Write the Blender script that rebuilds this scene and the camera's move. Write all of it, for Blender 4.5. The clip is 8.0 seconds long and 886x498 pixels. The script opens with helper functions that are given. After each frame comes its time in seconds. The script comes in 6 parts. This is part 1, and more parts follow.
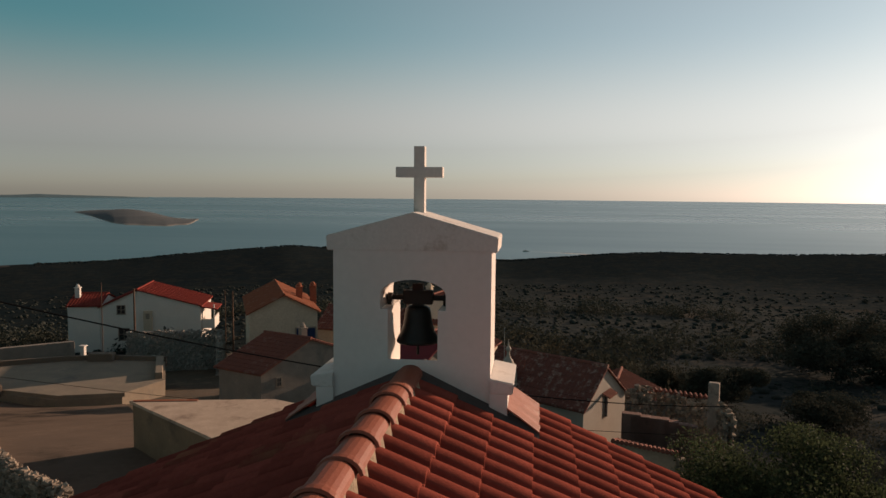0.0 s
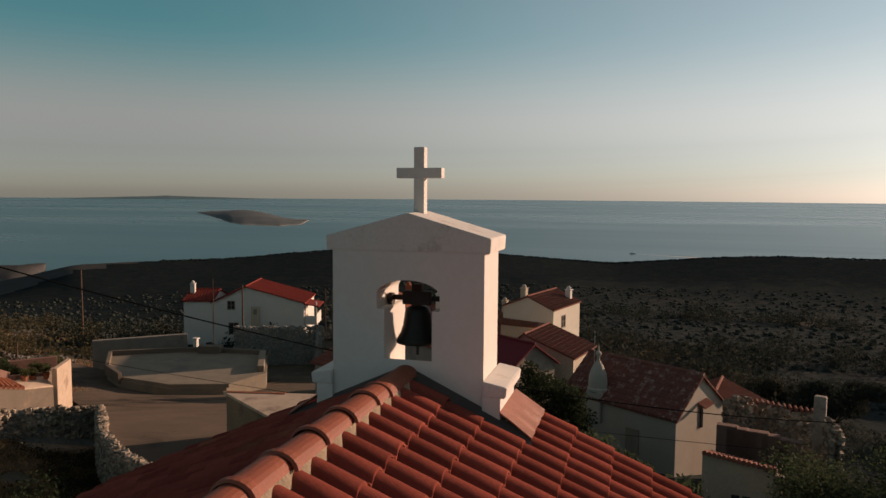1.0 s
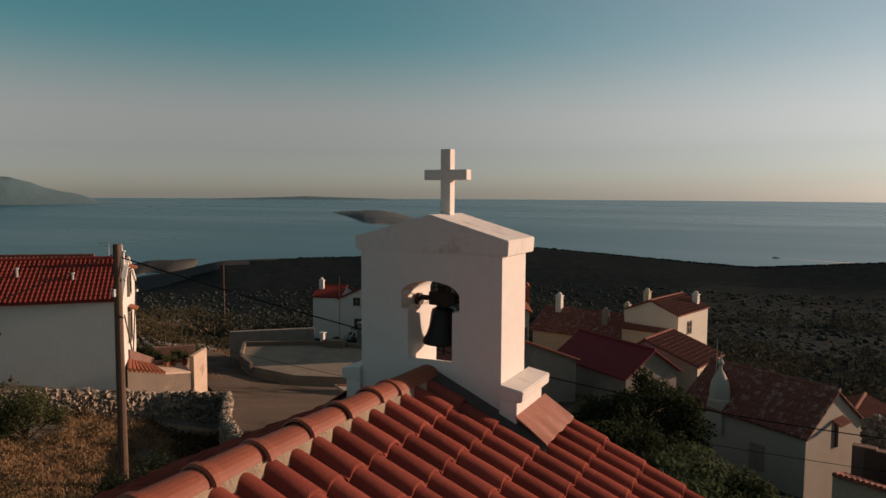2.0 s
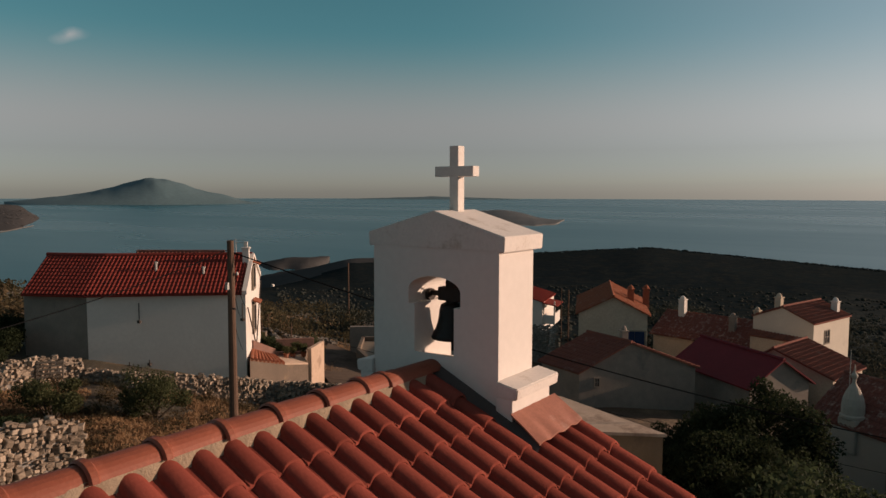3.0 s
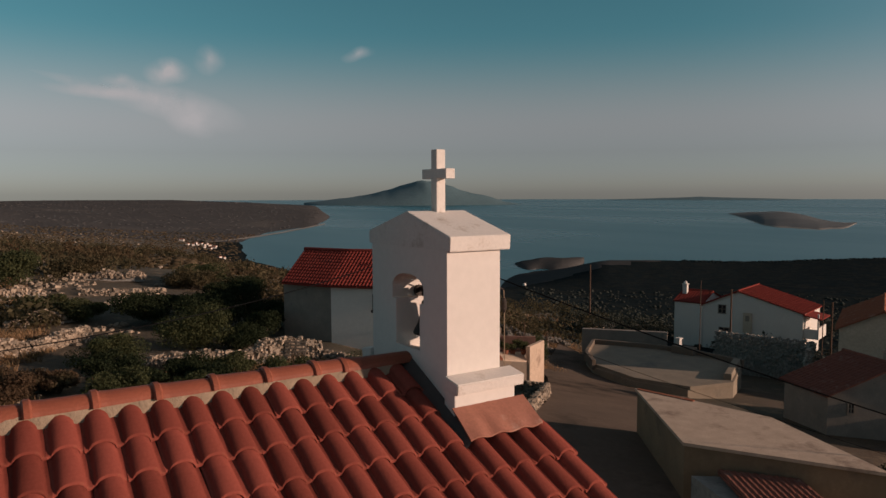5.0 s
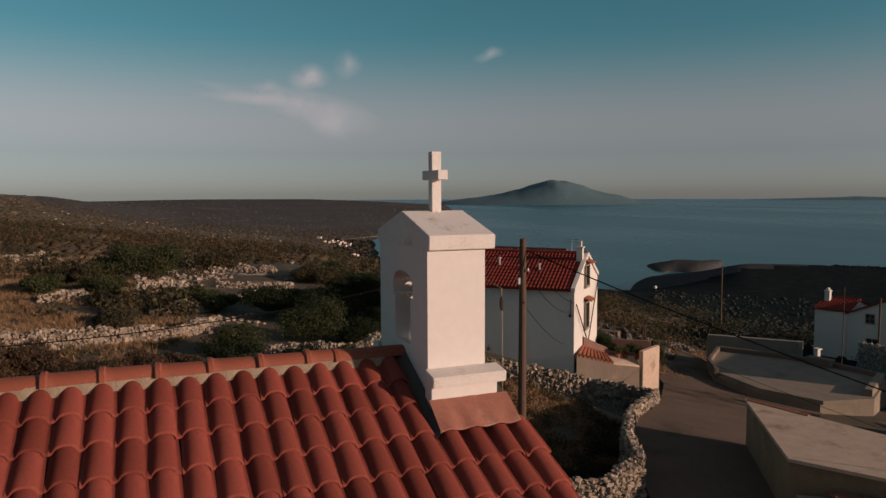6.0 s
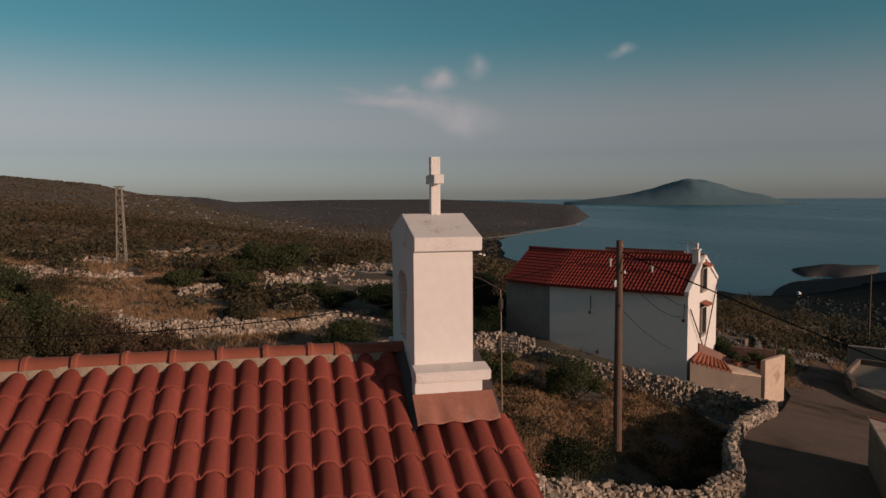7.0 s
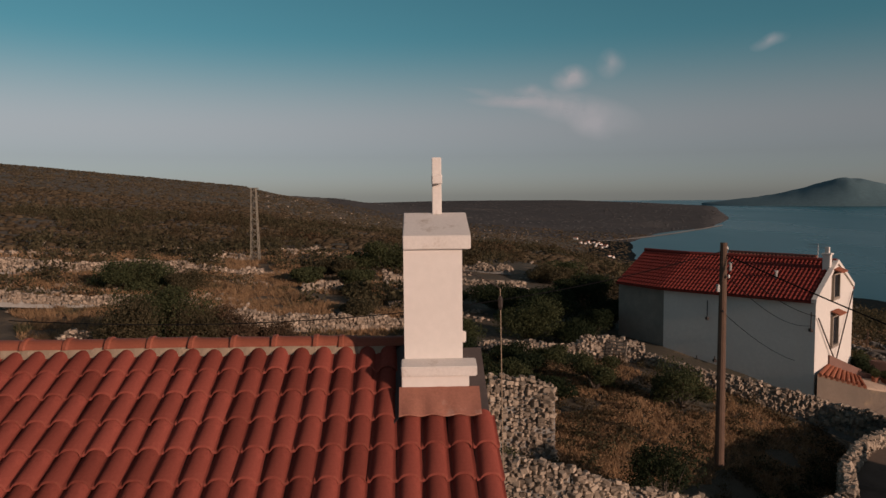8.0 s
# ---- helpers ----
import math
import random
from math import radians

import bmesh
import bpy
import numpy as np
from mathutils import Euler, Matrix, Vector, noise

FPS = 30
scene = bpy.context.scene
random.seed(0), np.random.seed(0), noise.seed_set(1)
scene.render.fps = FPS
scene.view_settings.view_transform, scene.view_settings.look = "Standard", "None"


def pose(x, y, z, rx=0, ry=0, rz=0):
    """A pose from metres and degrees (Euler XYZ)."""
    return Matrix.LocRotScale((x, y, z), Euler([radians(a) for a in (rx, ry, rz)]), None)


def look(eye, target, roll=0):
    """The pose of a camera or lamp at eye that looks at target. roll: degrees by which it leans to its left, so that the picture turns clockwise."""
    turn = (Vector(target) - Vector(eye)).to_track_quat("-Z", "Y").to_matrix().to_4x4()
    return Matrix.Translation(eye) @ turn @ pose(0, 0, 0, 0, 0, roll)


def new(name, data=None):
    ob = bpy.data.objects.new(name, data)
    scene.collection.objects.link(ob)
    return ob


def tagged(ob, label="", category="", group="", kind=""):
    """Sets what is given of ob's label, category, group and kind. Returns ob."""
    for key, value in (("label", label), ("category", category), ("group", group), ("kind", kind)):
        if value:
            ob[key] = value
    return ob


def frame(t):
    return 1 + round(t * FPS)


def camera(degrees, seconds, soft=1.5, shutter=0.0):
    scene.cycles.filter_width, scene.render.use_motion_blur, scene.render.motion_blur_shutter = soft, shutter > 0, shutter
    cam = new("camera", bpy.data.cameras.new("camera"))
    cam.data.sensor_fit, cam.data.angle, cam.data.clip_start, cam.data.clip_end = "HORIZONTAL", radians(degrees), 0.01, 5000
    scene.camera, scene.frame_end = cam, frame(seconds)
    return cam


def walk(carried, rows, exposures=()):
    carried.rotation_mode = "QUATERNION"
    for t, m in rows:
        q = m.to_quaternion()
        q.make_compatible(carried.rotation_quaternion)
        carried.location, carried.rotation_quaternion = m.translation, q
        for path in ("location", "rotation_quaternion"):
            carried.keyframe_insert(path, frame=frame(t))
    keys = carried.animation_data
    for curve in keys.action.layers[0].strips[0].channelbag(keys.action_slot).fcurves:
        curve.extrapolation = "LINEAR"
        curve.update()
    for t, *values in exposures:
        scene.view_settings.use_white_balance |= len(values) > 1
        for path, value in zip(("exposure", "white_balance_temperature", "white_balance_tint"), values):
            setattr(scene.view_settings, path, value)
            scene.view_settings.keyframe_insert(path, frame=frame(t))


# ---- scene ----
cam = camera(63.8, 8.0)
PATH = [
    (0, (0.936, -5.254, 8.64), (0.674, -3.277, 8.483), 0.5),
    (0.5, (1.35, -5.192, 8.644), (0.97, -3.235, 8.488), 0.4),
    (1, (1.734, -5.073, 8.643), (1.187, -3.155, 8.487), 0.4),
    (1.5, (2.096, -4.959, 8.651), (1.385, -3.096, 8.494), 0.3),
    (2, (2.489, -4.808, 8.658), (1.609, -3.019, 8.501), 0.3),
    (3.5, (3.755, -4.071, 8.625), (2.435, -2.577, 8.466), -0.0),
    (4, (4.219, -3.717, 8.627), (2.764, -2.353, 8.468), -0.1),
    (5.5, (5.415, -2.483, 8.642), (3.653, -1.549, 8.487), -0.2),
    (6, (5.768, -2.019, 8.644), (3.928, -1.252, 8.488), -0.2),
    (6.5, (6.091, -1.551, 8.667), (4.191, -0.946, 8.51), -0.2),
    (7, (6.334, -1.005, 8.669), (4.386, -0.579, 8.515), -0.4),
    (7.5, (6.524, -0.48, 8.667), (4.547, -0.223, 8.514), -0.4),
    (8, (6.639, 0.129, 8.65), (4.646, 0.198, 8.501), -0.5),
]
walk(cam, [(t, look(eye, target, roll)) for t, eye, target, roll in PATH],
     exposures=[(0.0, 0.18, 6950, 11), (3.5, -0.02, 6650, 12), (5.5, -0.20, 6350, 12), (8.0, -0.38, 6250, 12)])

# ---- world, sun ----
SUN_AZ, SUN_EL = 46.5, 13.0          # degrees: to the right of +y, above the horizon
world = bpy.data.worlds.new("evening_sky")
scene.world = world
world.use_nodes = True
wn, wl = world.node_tree.nodes, world.node_tree.links
sky = wn.new("ShaderNodeTexSky")
sky.sky_type, sky.sun_disc = "NISHITA", False
sky.sun_elevation, sky.sun_rotation = radians(SUN_EL), radians(SUN_AZ)
sky.altitude, sky.air_density, sky.dust_density, sky.ozone_density = 200, 0.9, 0.5, 3.0
wn["Background"].inputs["Strength"].default_value = 0.081
# evening haze: warm along the horizon, grey and faintly mauve above it, clear teal higher up
soft_sky = wn.new("ShaderNodeGamma")
soft_sky.inputs["Gamma"].default_value = 1.06
wl.new(sky.outputs["Color"], soft_sky.inputs["Color"])
aim, up_axis = wn.new("ShaderNodeTexCoord"), wn.new("ShaderNodeSeparateXYZ")
wl.new(aim.outputs["Generated"], up_axis.inputs[0])


def sky_band(hue, saturation, value):
    hs = wn.new("ShaderNodeHueSaturation")
    for key, v in (("Hue", hue), ("Saturation", saturation), ("Value", value)):
        hs.inputs[key].default_value = v
    wl.new(soft_sky.outputs["Color"], hs.inputs["Color"])
    return hs.outputs["Color"]


def sky_blend(lo, hi, below, above):
    rise, mixer = wn.new("ShaderNodeMapRange"), wn.new("ShaderNodeMix")
    rise.interpolation_type, mixer.data_type = "SMOOTHSTEP", "RGBA"
    rise.inputs["From Min"].default_value, rise.inputs["From Max"].default_value = lo, hi
    wl.new(up_axis.outputs["Z"], rise.inputs["Value"])
    for out, slot in ((rise.outputs["Result"], 0), (below, 6), (above, 7)):
        wl.new(out, mixer.inputs[slot])
    return mixer.outputs[2]


clear = sky_blend(0.30, 0.75, sky_band(0.442, 1.02, 0.76), sky_band(0.49, 0.28, 0.92))
# paler towards the sun
sunward, near_sun, wash = wn.new("ShaderNodeVectorMath"), wn.new("ShaderNodeMapRange"), wn.new("ShaderNodeMix")
sunward.operation, near_sun.interpolation_type, wash.data_type = "DOT_PRODUCT", "SMOOTHSTEP", "RGBA"
sunward.inputs[1].default_value = (math.sin(radians(SUN_AZ)) * math.cos(radians(SUN_EL)), math.cos(radians(SUN_AZ)) * math.cos(radians(SUN_EL)), math.sin(radians(SUN_EL)))
near_sun.inputs["From Min"].default_value, near_sun.inputs["From Max"].default_value, near_sun.inputs["To Max"].default_value = 0.1, 0.9, 0.85
wl.new(aim.outputs["Generated"], sunward.inputs[0])
wl.new(sunward.outputs["Value"], near_sun.inputs["Value"])
wl.new(near_sun.outputs["Result"], wash.inputs[0])
wl.new(clear, wash.inputs[6])
wl.new(sky_band(0.48, 0.48, 0.98), wash.inputs[7])
dim = wn.new("ShaderNodeMix")
dim.data_type = "RGBA"
wl.new(near_sun.outputs["Result"], dim.inputs[0])
wl.new(sky_band(0.46, 0.14, 0.79), dim.inputs[6])
wl.new(sky_band(0.475, 0.18, 1.02), dim.inputs[7])
haze = sky_blend(0.0, 0.09, sky_band(0.475, 0.50, 0.86), dim.outputs[2])
wl.new(sky_blend(0.085, 0.22, haze, wash.outputs[2]), wn["Background"].inputs["Color"])
sun = new("sun", bpy.data.lights.new("sun", "SUN"))
sun.data.energy, sun.data.angle, sun.data.color = 5.0, radians(0.6), (1.0, 0.71, 0.54)
sa, se = radians(SUN_AZ), radians(SUN_EL)
sun.matrix_world = look((math.sin(sa) * math.cos(se) * 50, math.cos(sa) * math.cos(se) * 50, math.sin(se) * 50), (0, 0, 0))


# ---- materials ----
def mat(name, c1, c2, scale=4.0, rough=0.85, bump=0.25, bscale=40.0, metal=0.0, c3=None, patch=0.6, vary=0.0, island=False, leafy=0.0, fine=0.72, gloss=0.18):
    """A surface of two mixed colours at a coarse and a fine scale, with stains of c3, fine relief and variation per piece."""
    m = bpy.data.materials.new(name)
    m.use_nodes = True
    n, l = m.node_tree.nodes, m.node_tree.links
    p = n["Principled BSDF"]
    co = n.new("ShaderNodeTexCoord")

    def nz(s, detail=6.0, r=0.6):
        t = n.new("ShaderNodeTexNoise")
        t.inputs["Scale"].default_value, t.inputs["Detail"].default_value, t.inputs["Roughness"].default_value = s, detail, r
        l.new(co.outputs["Object"], t.inputs["Vector"])
        return t.outputs["Fac"]

    def ramp(f, a, b):
        t = n.new("ShaderNodeMapRange")
        t.inputs["From Min"].default_value, t.inputs["From Max"].default_value = a, b
        l.new(f, t.inputs["Value"])
        return t.outputs["Result"]

    def mix(f, a, b, how="MIX"):
        t = n.new("ShaderNodeMix")
        t.data_type, t.blend_type = "RGBA", how
        for key, v in ((0, f), (6, a), (7, b)):
            if hasattr(v, "links"):
                l.new(v, t.inputs[key])
            else:
                t.inputs[key].default_value = v if key == 0 else (*v, 1.0)
        return t.outputs[2]

    col = mix(ramp(nz(scale), 0.3, 0.7), c1, c2)
    col = mix(ramp(nz(scale * 9), 0.3, 0.75), col, tuple(v * fine for v in c1))
    if c3:
        col = mix(ramp(nz(scale * 0.45, 8.0, 0.7), patch, patch + 0.14), col, c3)
    if vary:
        r = n.new("ShaderNodeNewGeometry").outputs["Random Per Island"] if island else n.new("ShaderNodeObjectInfo").outputs["Random"]
        hs = n.new("ShaderNodeHueSaturation")
        l.new(col, hs.inputs["Color"])
        t = n.new("ShaderNodeMapRange")
        t.inputs["To Min"].default_value, t.inputs["To Max"].default_value = 1 - vary, 1 + vary
        l.new(r, t.inputs["Value"])
        l.new(t.outputs["Result"], hs.inputs["Value"])
        col = hs.outputs["Color"]
    l.new(col, p.inputs["Base Color"])
    p.inputs["Roughness"].default_value, p.inputs["Metallic"].default_value = rough, metal
    p.inputs["Specular IOR Level"].default_value = 0.5 if metal or rough < 0.5 else gloss
    if bump:
        b = n.new("ShaderNodeBump")
        b.inputs["Strength"].default_value, b.inputs["Distance"].default_value = bump, 0.02
        l.new(nz(bscale, 8.0, 0.65), b.inputs["Height"])
        l.new(b.outputs["Normal"], p.inputs["Normal"])
    if leafy:                                   # thin leaves let light through
        tr, mx = n.new("ShaderNodeBsdfTranslucent"), n.new("ShaderNodeMixShader")
        mx.inputs[0].default_value = leafy
        l.new(col, tr.inputs["Color"])
        l.new(p.outputs[0], mx.inputs[1])
        l.new(tr.outputs[0], mx.inputs[2])
        l.new(mx.outputs[0], n["Material Output"].inputs["Surface"])
    return m


PLASTER = mat("white_plaster", (0.69, 0.63, 0.575), (0.66, 0.60, 0.55), 1.6, 0.92, 0.05, 22, c3=(0.58, 0.525, 0.475), patch=0.62, fine=0.91)
CAPSTONE = mat("weathered_cap", (0.69, 0.63, 0.575), (0.65, 0.59, 0.535), 4.5, 0.9, 0.12, 40, c3=(0.33, 0.25, 0.18), patch=0.56, fine=0.86)
CLAY = mat("terracotta", (0.25, 0.063, 0.045), (0.195, 0.051, 0.038), 5, 0.66, 0.2, 60, c3=(0.235, 0.098, 0.058), patch=0.57, vary=0.24, gloss=0.0)
CLAY_J = mat("terracotta_far", (0.235, 0.058, 0.043), (0.185, 0.047, 0.037), 3, 0.7, 0.2, 60, c3=(0.225, 0.092, 0.055), patch=0.57, vary=0.24, island=True, gloss=0.0)
RIDGE_CLAY = mat("ridge_clay", (0.285, 0.086, 0.049), (0.235, 0.070, 0.043), 6, 0.55, 0.2, 60, c3=(0.26, 0.10, 0.06), patch=0.6, vary=0.08)
MORTAR = mat("lime_mortar", (0.35, 0.265, 0.185), (0.25, 0.19, 0.135), 12, 0.95, 0.6, 50, c3=(0.22, 0.19, 0.16), patch=0.58)
FLASH = mat("painted_flashing", (0.36, 0.15, 0.10), (0.30, 0.125, 0.09), 5, 0.6, 0.1, 50, c3=(0.44, 0.27, 0.21), patch=0.58)
GUTTER = mat("dark_lead", (0.095, 0.075, 0.068), (0.065, 0.053, 0.050), 8, 0.7, 0.2, 40)
BRONZE = mat("dark_bronze", (0.028, 0.024, 0.02), (0.018, 0.017, 0.017), 10, 0.5, 0.15, 60, metal=0.6, c3=(0.03, 0.045, 0.04))
IRON = mat("rusty_iron", (0.05, 0.035, 0.028), (0.03, 0.024, 0.022), 20, 0.7, 0.3, 90, metal=0.4)
WORN_RED = mat("worn_red_tile", (0.23, 0.092, 0.068), (0.15, 0.066, 0.053), 3.0, 0.85, 0.4, 25, c3=(0.24, 0.15, 0.12), patch=0.57, gloss=0.06)
OLD_ROOF = mat("old_tile", (0.26, 0.10, 0.07), (0.13, 0.062, 0.05), 3.5, 0.88, 0.5, 20, c3=(0.26, 0.19, 0.15), patch=0.58, gloss=0.06)
RED_ROOF = mat("red_tile", (0.25, 0.048, 0.036), (0.18, 0.036, 0.029), 2.2, 0.78, 0.3, 30, c3=(0.14, 0.038, 0.032), patch=0.56, gloss=0.04)
ORANGE_ROOF = mat("orange_tile", (0.34, 0.125, 0.072), (0.21, 0.080, 0.052), 4.0, 0.85, 0.4, 30, c3=(0.34, 0.22, 0.16), patch=0.57, gloss=0.02)
AGED_WALL = mat("aged_white_wall", (0.44, 0.38, 0.315), (0.36, 0.31, 0.255), 0.8, 0.95, 0.2, 12, c3=(0.34, 0.29, 0.24), patch=0.6, fine=0.85)
MAROON = mat("maroon_sheet", (0.20, 0.023, 0.028), (0.155, 0.019, 0.024), 1.0, 0.6, 0.1, 20)
WHITE_WALL = mat("white_house_wall", (0.66, 0.61, 0.55), (0.59, 0.545, 0.49), 0.7, 0.92, 0.15, 12, c3=(0.52, 0.50, 0.47), patch=0.64, fine=0.86)
TILE_SPECK = mat("speckled_old_tile", (0.23, 0.088, 0.066), (0.125, 0.058, 0.050), 6, 0.88, 0.5, 20, c3=(0.36, 0.26, 0.21), patch=0.53, gloss=0.06)
PALE_WALL = mat("pale_house_wall", (0.60, 0.53, 0.44), (0.52, 0.46, 0.38), 0.8, 0.95, 0.2, 12, c3=(0.42, 0.37, 0.31), patch=0.62, fine=0.85)
HILL_LEAF = mat("hill_leaf", (0.145, 0.106, 0.066), (0.105, 0.082, 0.052), 0.03, 1.0, 0.0, c3=(0.075, 0.072, 0.042), patch=0.56, vary=0.35, island=True, leafy=0.45, gloss=0.02)
HILL_SCRUB = mat("hill_scrub", (0.080, 0.062, 0.040), (0.058, 0.050, 0.033), 0.03, 1.0, 0.0, c3=(0.105, 0.072, 0.045), patch=0.54, vary=0.3, island=True, gloss=0.02)
BEIGE_WALL = mat("beige_wall", (0.56, 0.46, 0.35), (0.46, 0.375, 0.28), 0.8, 0.95, 0.3, 12, c3=(0.30, 0.26, 0.22), patch=0.6)
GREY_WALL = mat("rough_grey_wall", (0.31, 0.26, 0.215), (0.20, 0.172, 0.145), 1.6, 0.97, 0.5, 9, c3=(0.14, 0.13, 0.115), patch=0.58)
RUBBLE_WALL = mat("rubble_masonry", (0.32, 0.30, 0.27), (0.18, 0.165, 0.15), 5, 0.97, 0.9, 7, c3=(0.12, 0.11, 0.10), patch=0.55)
DIRTY_SHADED_WALL = mat("dirty_shaded_plaster", (0.19, 0.145, 0.11), (0.13, 0.104, 0.083), 0.9, 0.97, 0.4, 14, c3=(0.25, 0.18, 0.115), patch=0.56)
OCHRE_WALL = mat("ochre_plaster", (0.27, 0.185, 0.115), (0.18, 0.125, 0.083), 1.1, 0.97, 0.4, 14, c3=(0.12, 0.09, 0.066), patch=0.54)
# paler and warmer than the shed walls
SLAB_TOP = mat("pale_slab", (0.58, 0.43, 0.32), (0.41, 0.30, 0.22), 2.2, 0.95, 0.5, 16, c3=(0.27, 0.19, 0.14), patch=0.54)
CONCRETE = mat("weathered_concrete", (0.29, 0.235, 0.175), (0.19, 0.16, 0.125), 0.9, 0.95, 0.3, 14, c3=(0.15, 0.13, 0.11), patch=0.58)
PAVING = mat("pale_road", (0.165, 0.122, 0.094), (0.108, 0.085, 0.069), 0.4, 0.95, 0.4, 10, c3=(0.055, 0.046, 0.038), patch=0.51, gloss=0.0)
STONE = mat("limestone", (0.32, 0.250, 0.185), (0.21, 0.166, 0.125), 7, 0.95, 0.6, 30, c3=(0.10, 0.092, 0.08), patch=0.53, vary=0.48)
STONE_J = mat("limestone_rubble", (0.36, 0.282, 0.21), (0.24, 0.19, 0.143), 7, 0.95, 0.6, 30, c3=(0.10, 0.092, 0.08), patch=0.53, vary=0.45, island=True)
WOOD = mat("pole_wood", (0.13, 0.08, 0.055), (0.085, 0.055, 0.04), 4, 0.85, 0.5, 30, c3=(0.06, 0.045, 0.035))
OLD_TIMBER = mat("old_timber", (0.20, 0.165, 0.13), (0.13, 0.11, 0.09), 6, 0.9, 0.4, 40)
STEEL = mat("galvanised_steel", (0.42, 0.41, 0.38), (0.34, 0.33, 0.31), 4, 0.6, 0.1, 30, metal=0.3)
DULL_STEEL = mat("dull_steel", (0.26, 0.23, 0.18), (0.20, 0.175, 0.14), 4, 0.8, 0.1, 30, gloss=0.0)
DRY_LEAF = mat("dry_leaf", (0.125, 0.080, 0.050), (0.085, 0.060, 0.038), 0.8, 0.9, 0.0, c3=(0.060, 0.052, 0.030), patch=0.52, vary=0.35, island=True, leafy=0.4, gloss=0.02)
CABLE = mat("black_cable", (0.010, 0.010, 0.011), (0.013, 0.013, 0.013), 10, 0.8, 0.0, gloss=0.0)
DARK = mat("dark_window", (0.02, 0.022, 0.026), (0.03, 0.03, 0.034), 3, 0.25, 0.0)
BLUE_PAINT = mat("blue_paint", (0.022, 0.040, 0.10), (0.016, 0.030, 0.075), 3, 0.6, 0.1, 30)
FRAME = mat("window_frame", (0.30, 0.25, 0.20), (0.24, 0.20, 0.16), 6, 0.8, 0.1)
LEAF = mat("leaf", (0.084, 0.090, 0.041), (0.056, 0.068, 0.031), 0.8, 0.8, 0.0, c3=(0.055, 0.055, 0.022), vary=0.35, island=True, leafy=0.45, gloss=0.08)
LEAF_DARK = mat("leaf_dark", (0.034, 0.044, 0.022), (0.023, 0.032, 0.016), 0.8, 0.8, 0.0, c3=(0.045, 0.045, 0.022), vary=0.35, island=True, leafy=0.4, gloss=0.05)
LEAF_FIG = mat("leaf_bright", (0.054, 0.068, 0.034), (0.036, 0.050, 0.025), 0.8, 0.75, 0.0, vary=0.35, island=True, leafy=0.45, gloss=0.08)
SCRUB = mat("scrub_leaf", (0.110, 0.088, 0.050), (0.072, 0.068, 0.038), 0.05, 0.9, 0.0, c3=(0.105, 0.064, 0.037), patch=0.50, vary=0.4, island=True, leafy=0.45, gloss=0.02)
# ridge shade and bluish haze are put into these two colours
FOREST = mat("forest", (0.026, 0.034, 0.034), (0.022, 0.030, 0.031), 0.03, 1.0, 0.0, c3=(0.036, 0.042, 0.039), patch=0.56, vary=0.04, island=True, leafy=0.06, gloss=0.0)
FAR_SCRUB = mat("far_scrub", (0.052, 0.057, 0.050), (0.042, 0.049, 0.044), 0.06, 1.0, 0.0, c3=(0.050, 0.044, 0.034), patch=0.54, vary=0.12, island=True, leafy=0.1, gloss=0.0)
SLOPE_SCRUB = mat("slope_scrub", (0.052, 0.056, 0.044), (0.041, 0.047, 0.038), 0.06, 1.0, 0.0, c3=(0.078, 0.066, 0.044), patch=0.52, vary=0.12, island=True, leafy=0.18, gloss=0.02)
# haze over the far shore is mixed into this scrub colour
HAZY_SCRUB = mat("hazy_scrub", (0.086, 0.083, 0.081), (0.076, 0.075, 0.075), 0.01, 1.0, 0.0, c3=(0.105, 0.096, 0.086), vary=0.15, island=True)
BARK = mat("bark", (0.12, 0.095, 0.075), (0.08, 0.065, 0.05), 8, 0.95, 0.6, 30)
DRYGRASS = mat("dry_grass", (0.33, 0.20, 0.105), (0.21, 0.13, 0.072), 0.6, 0.95, 0.0, c3=(0.065, 0.060, 0.030), patch=0.52, vary=0.3, island=True, leafy=0.12)
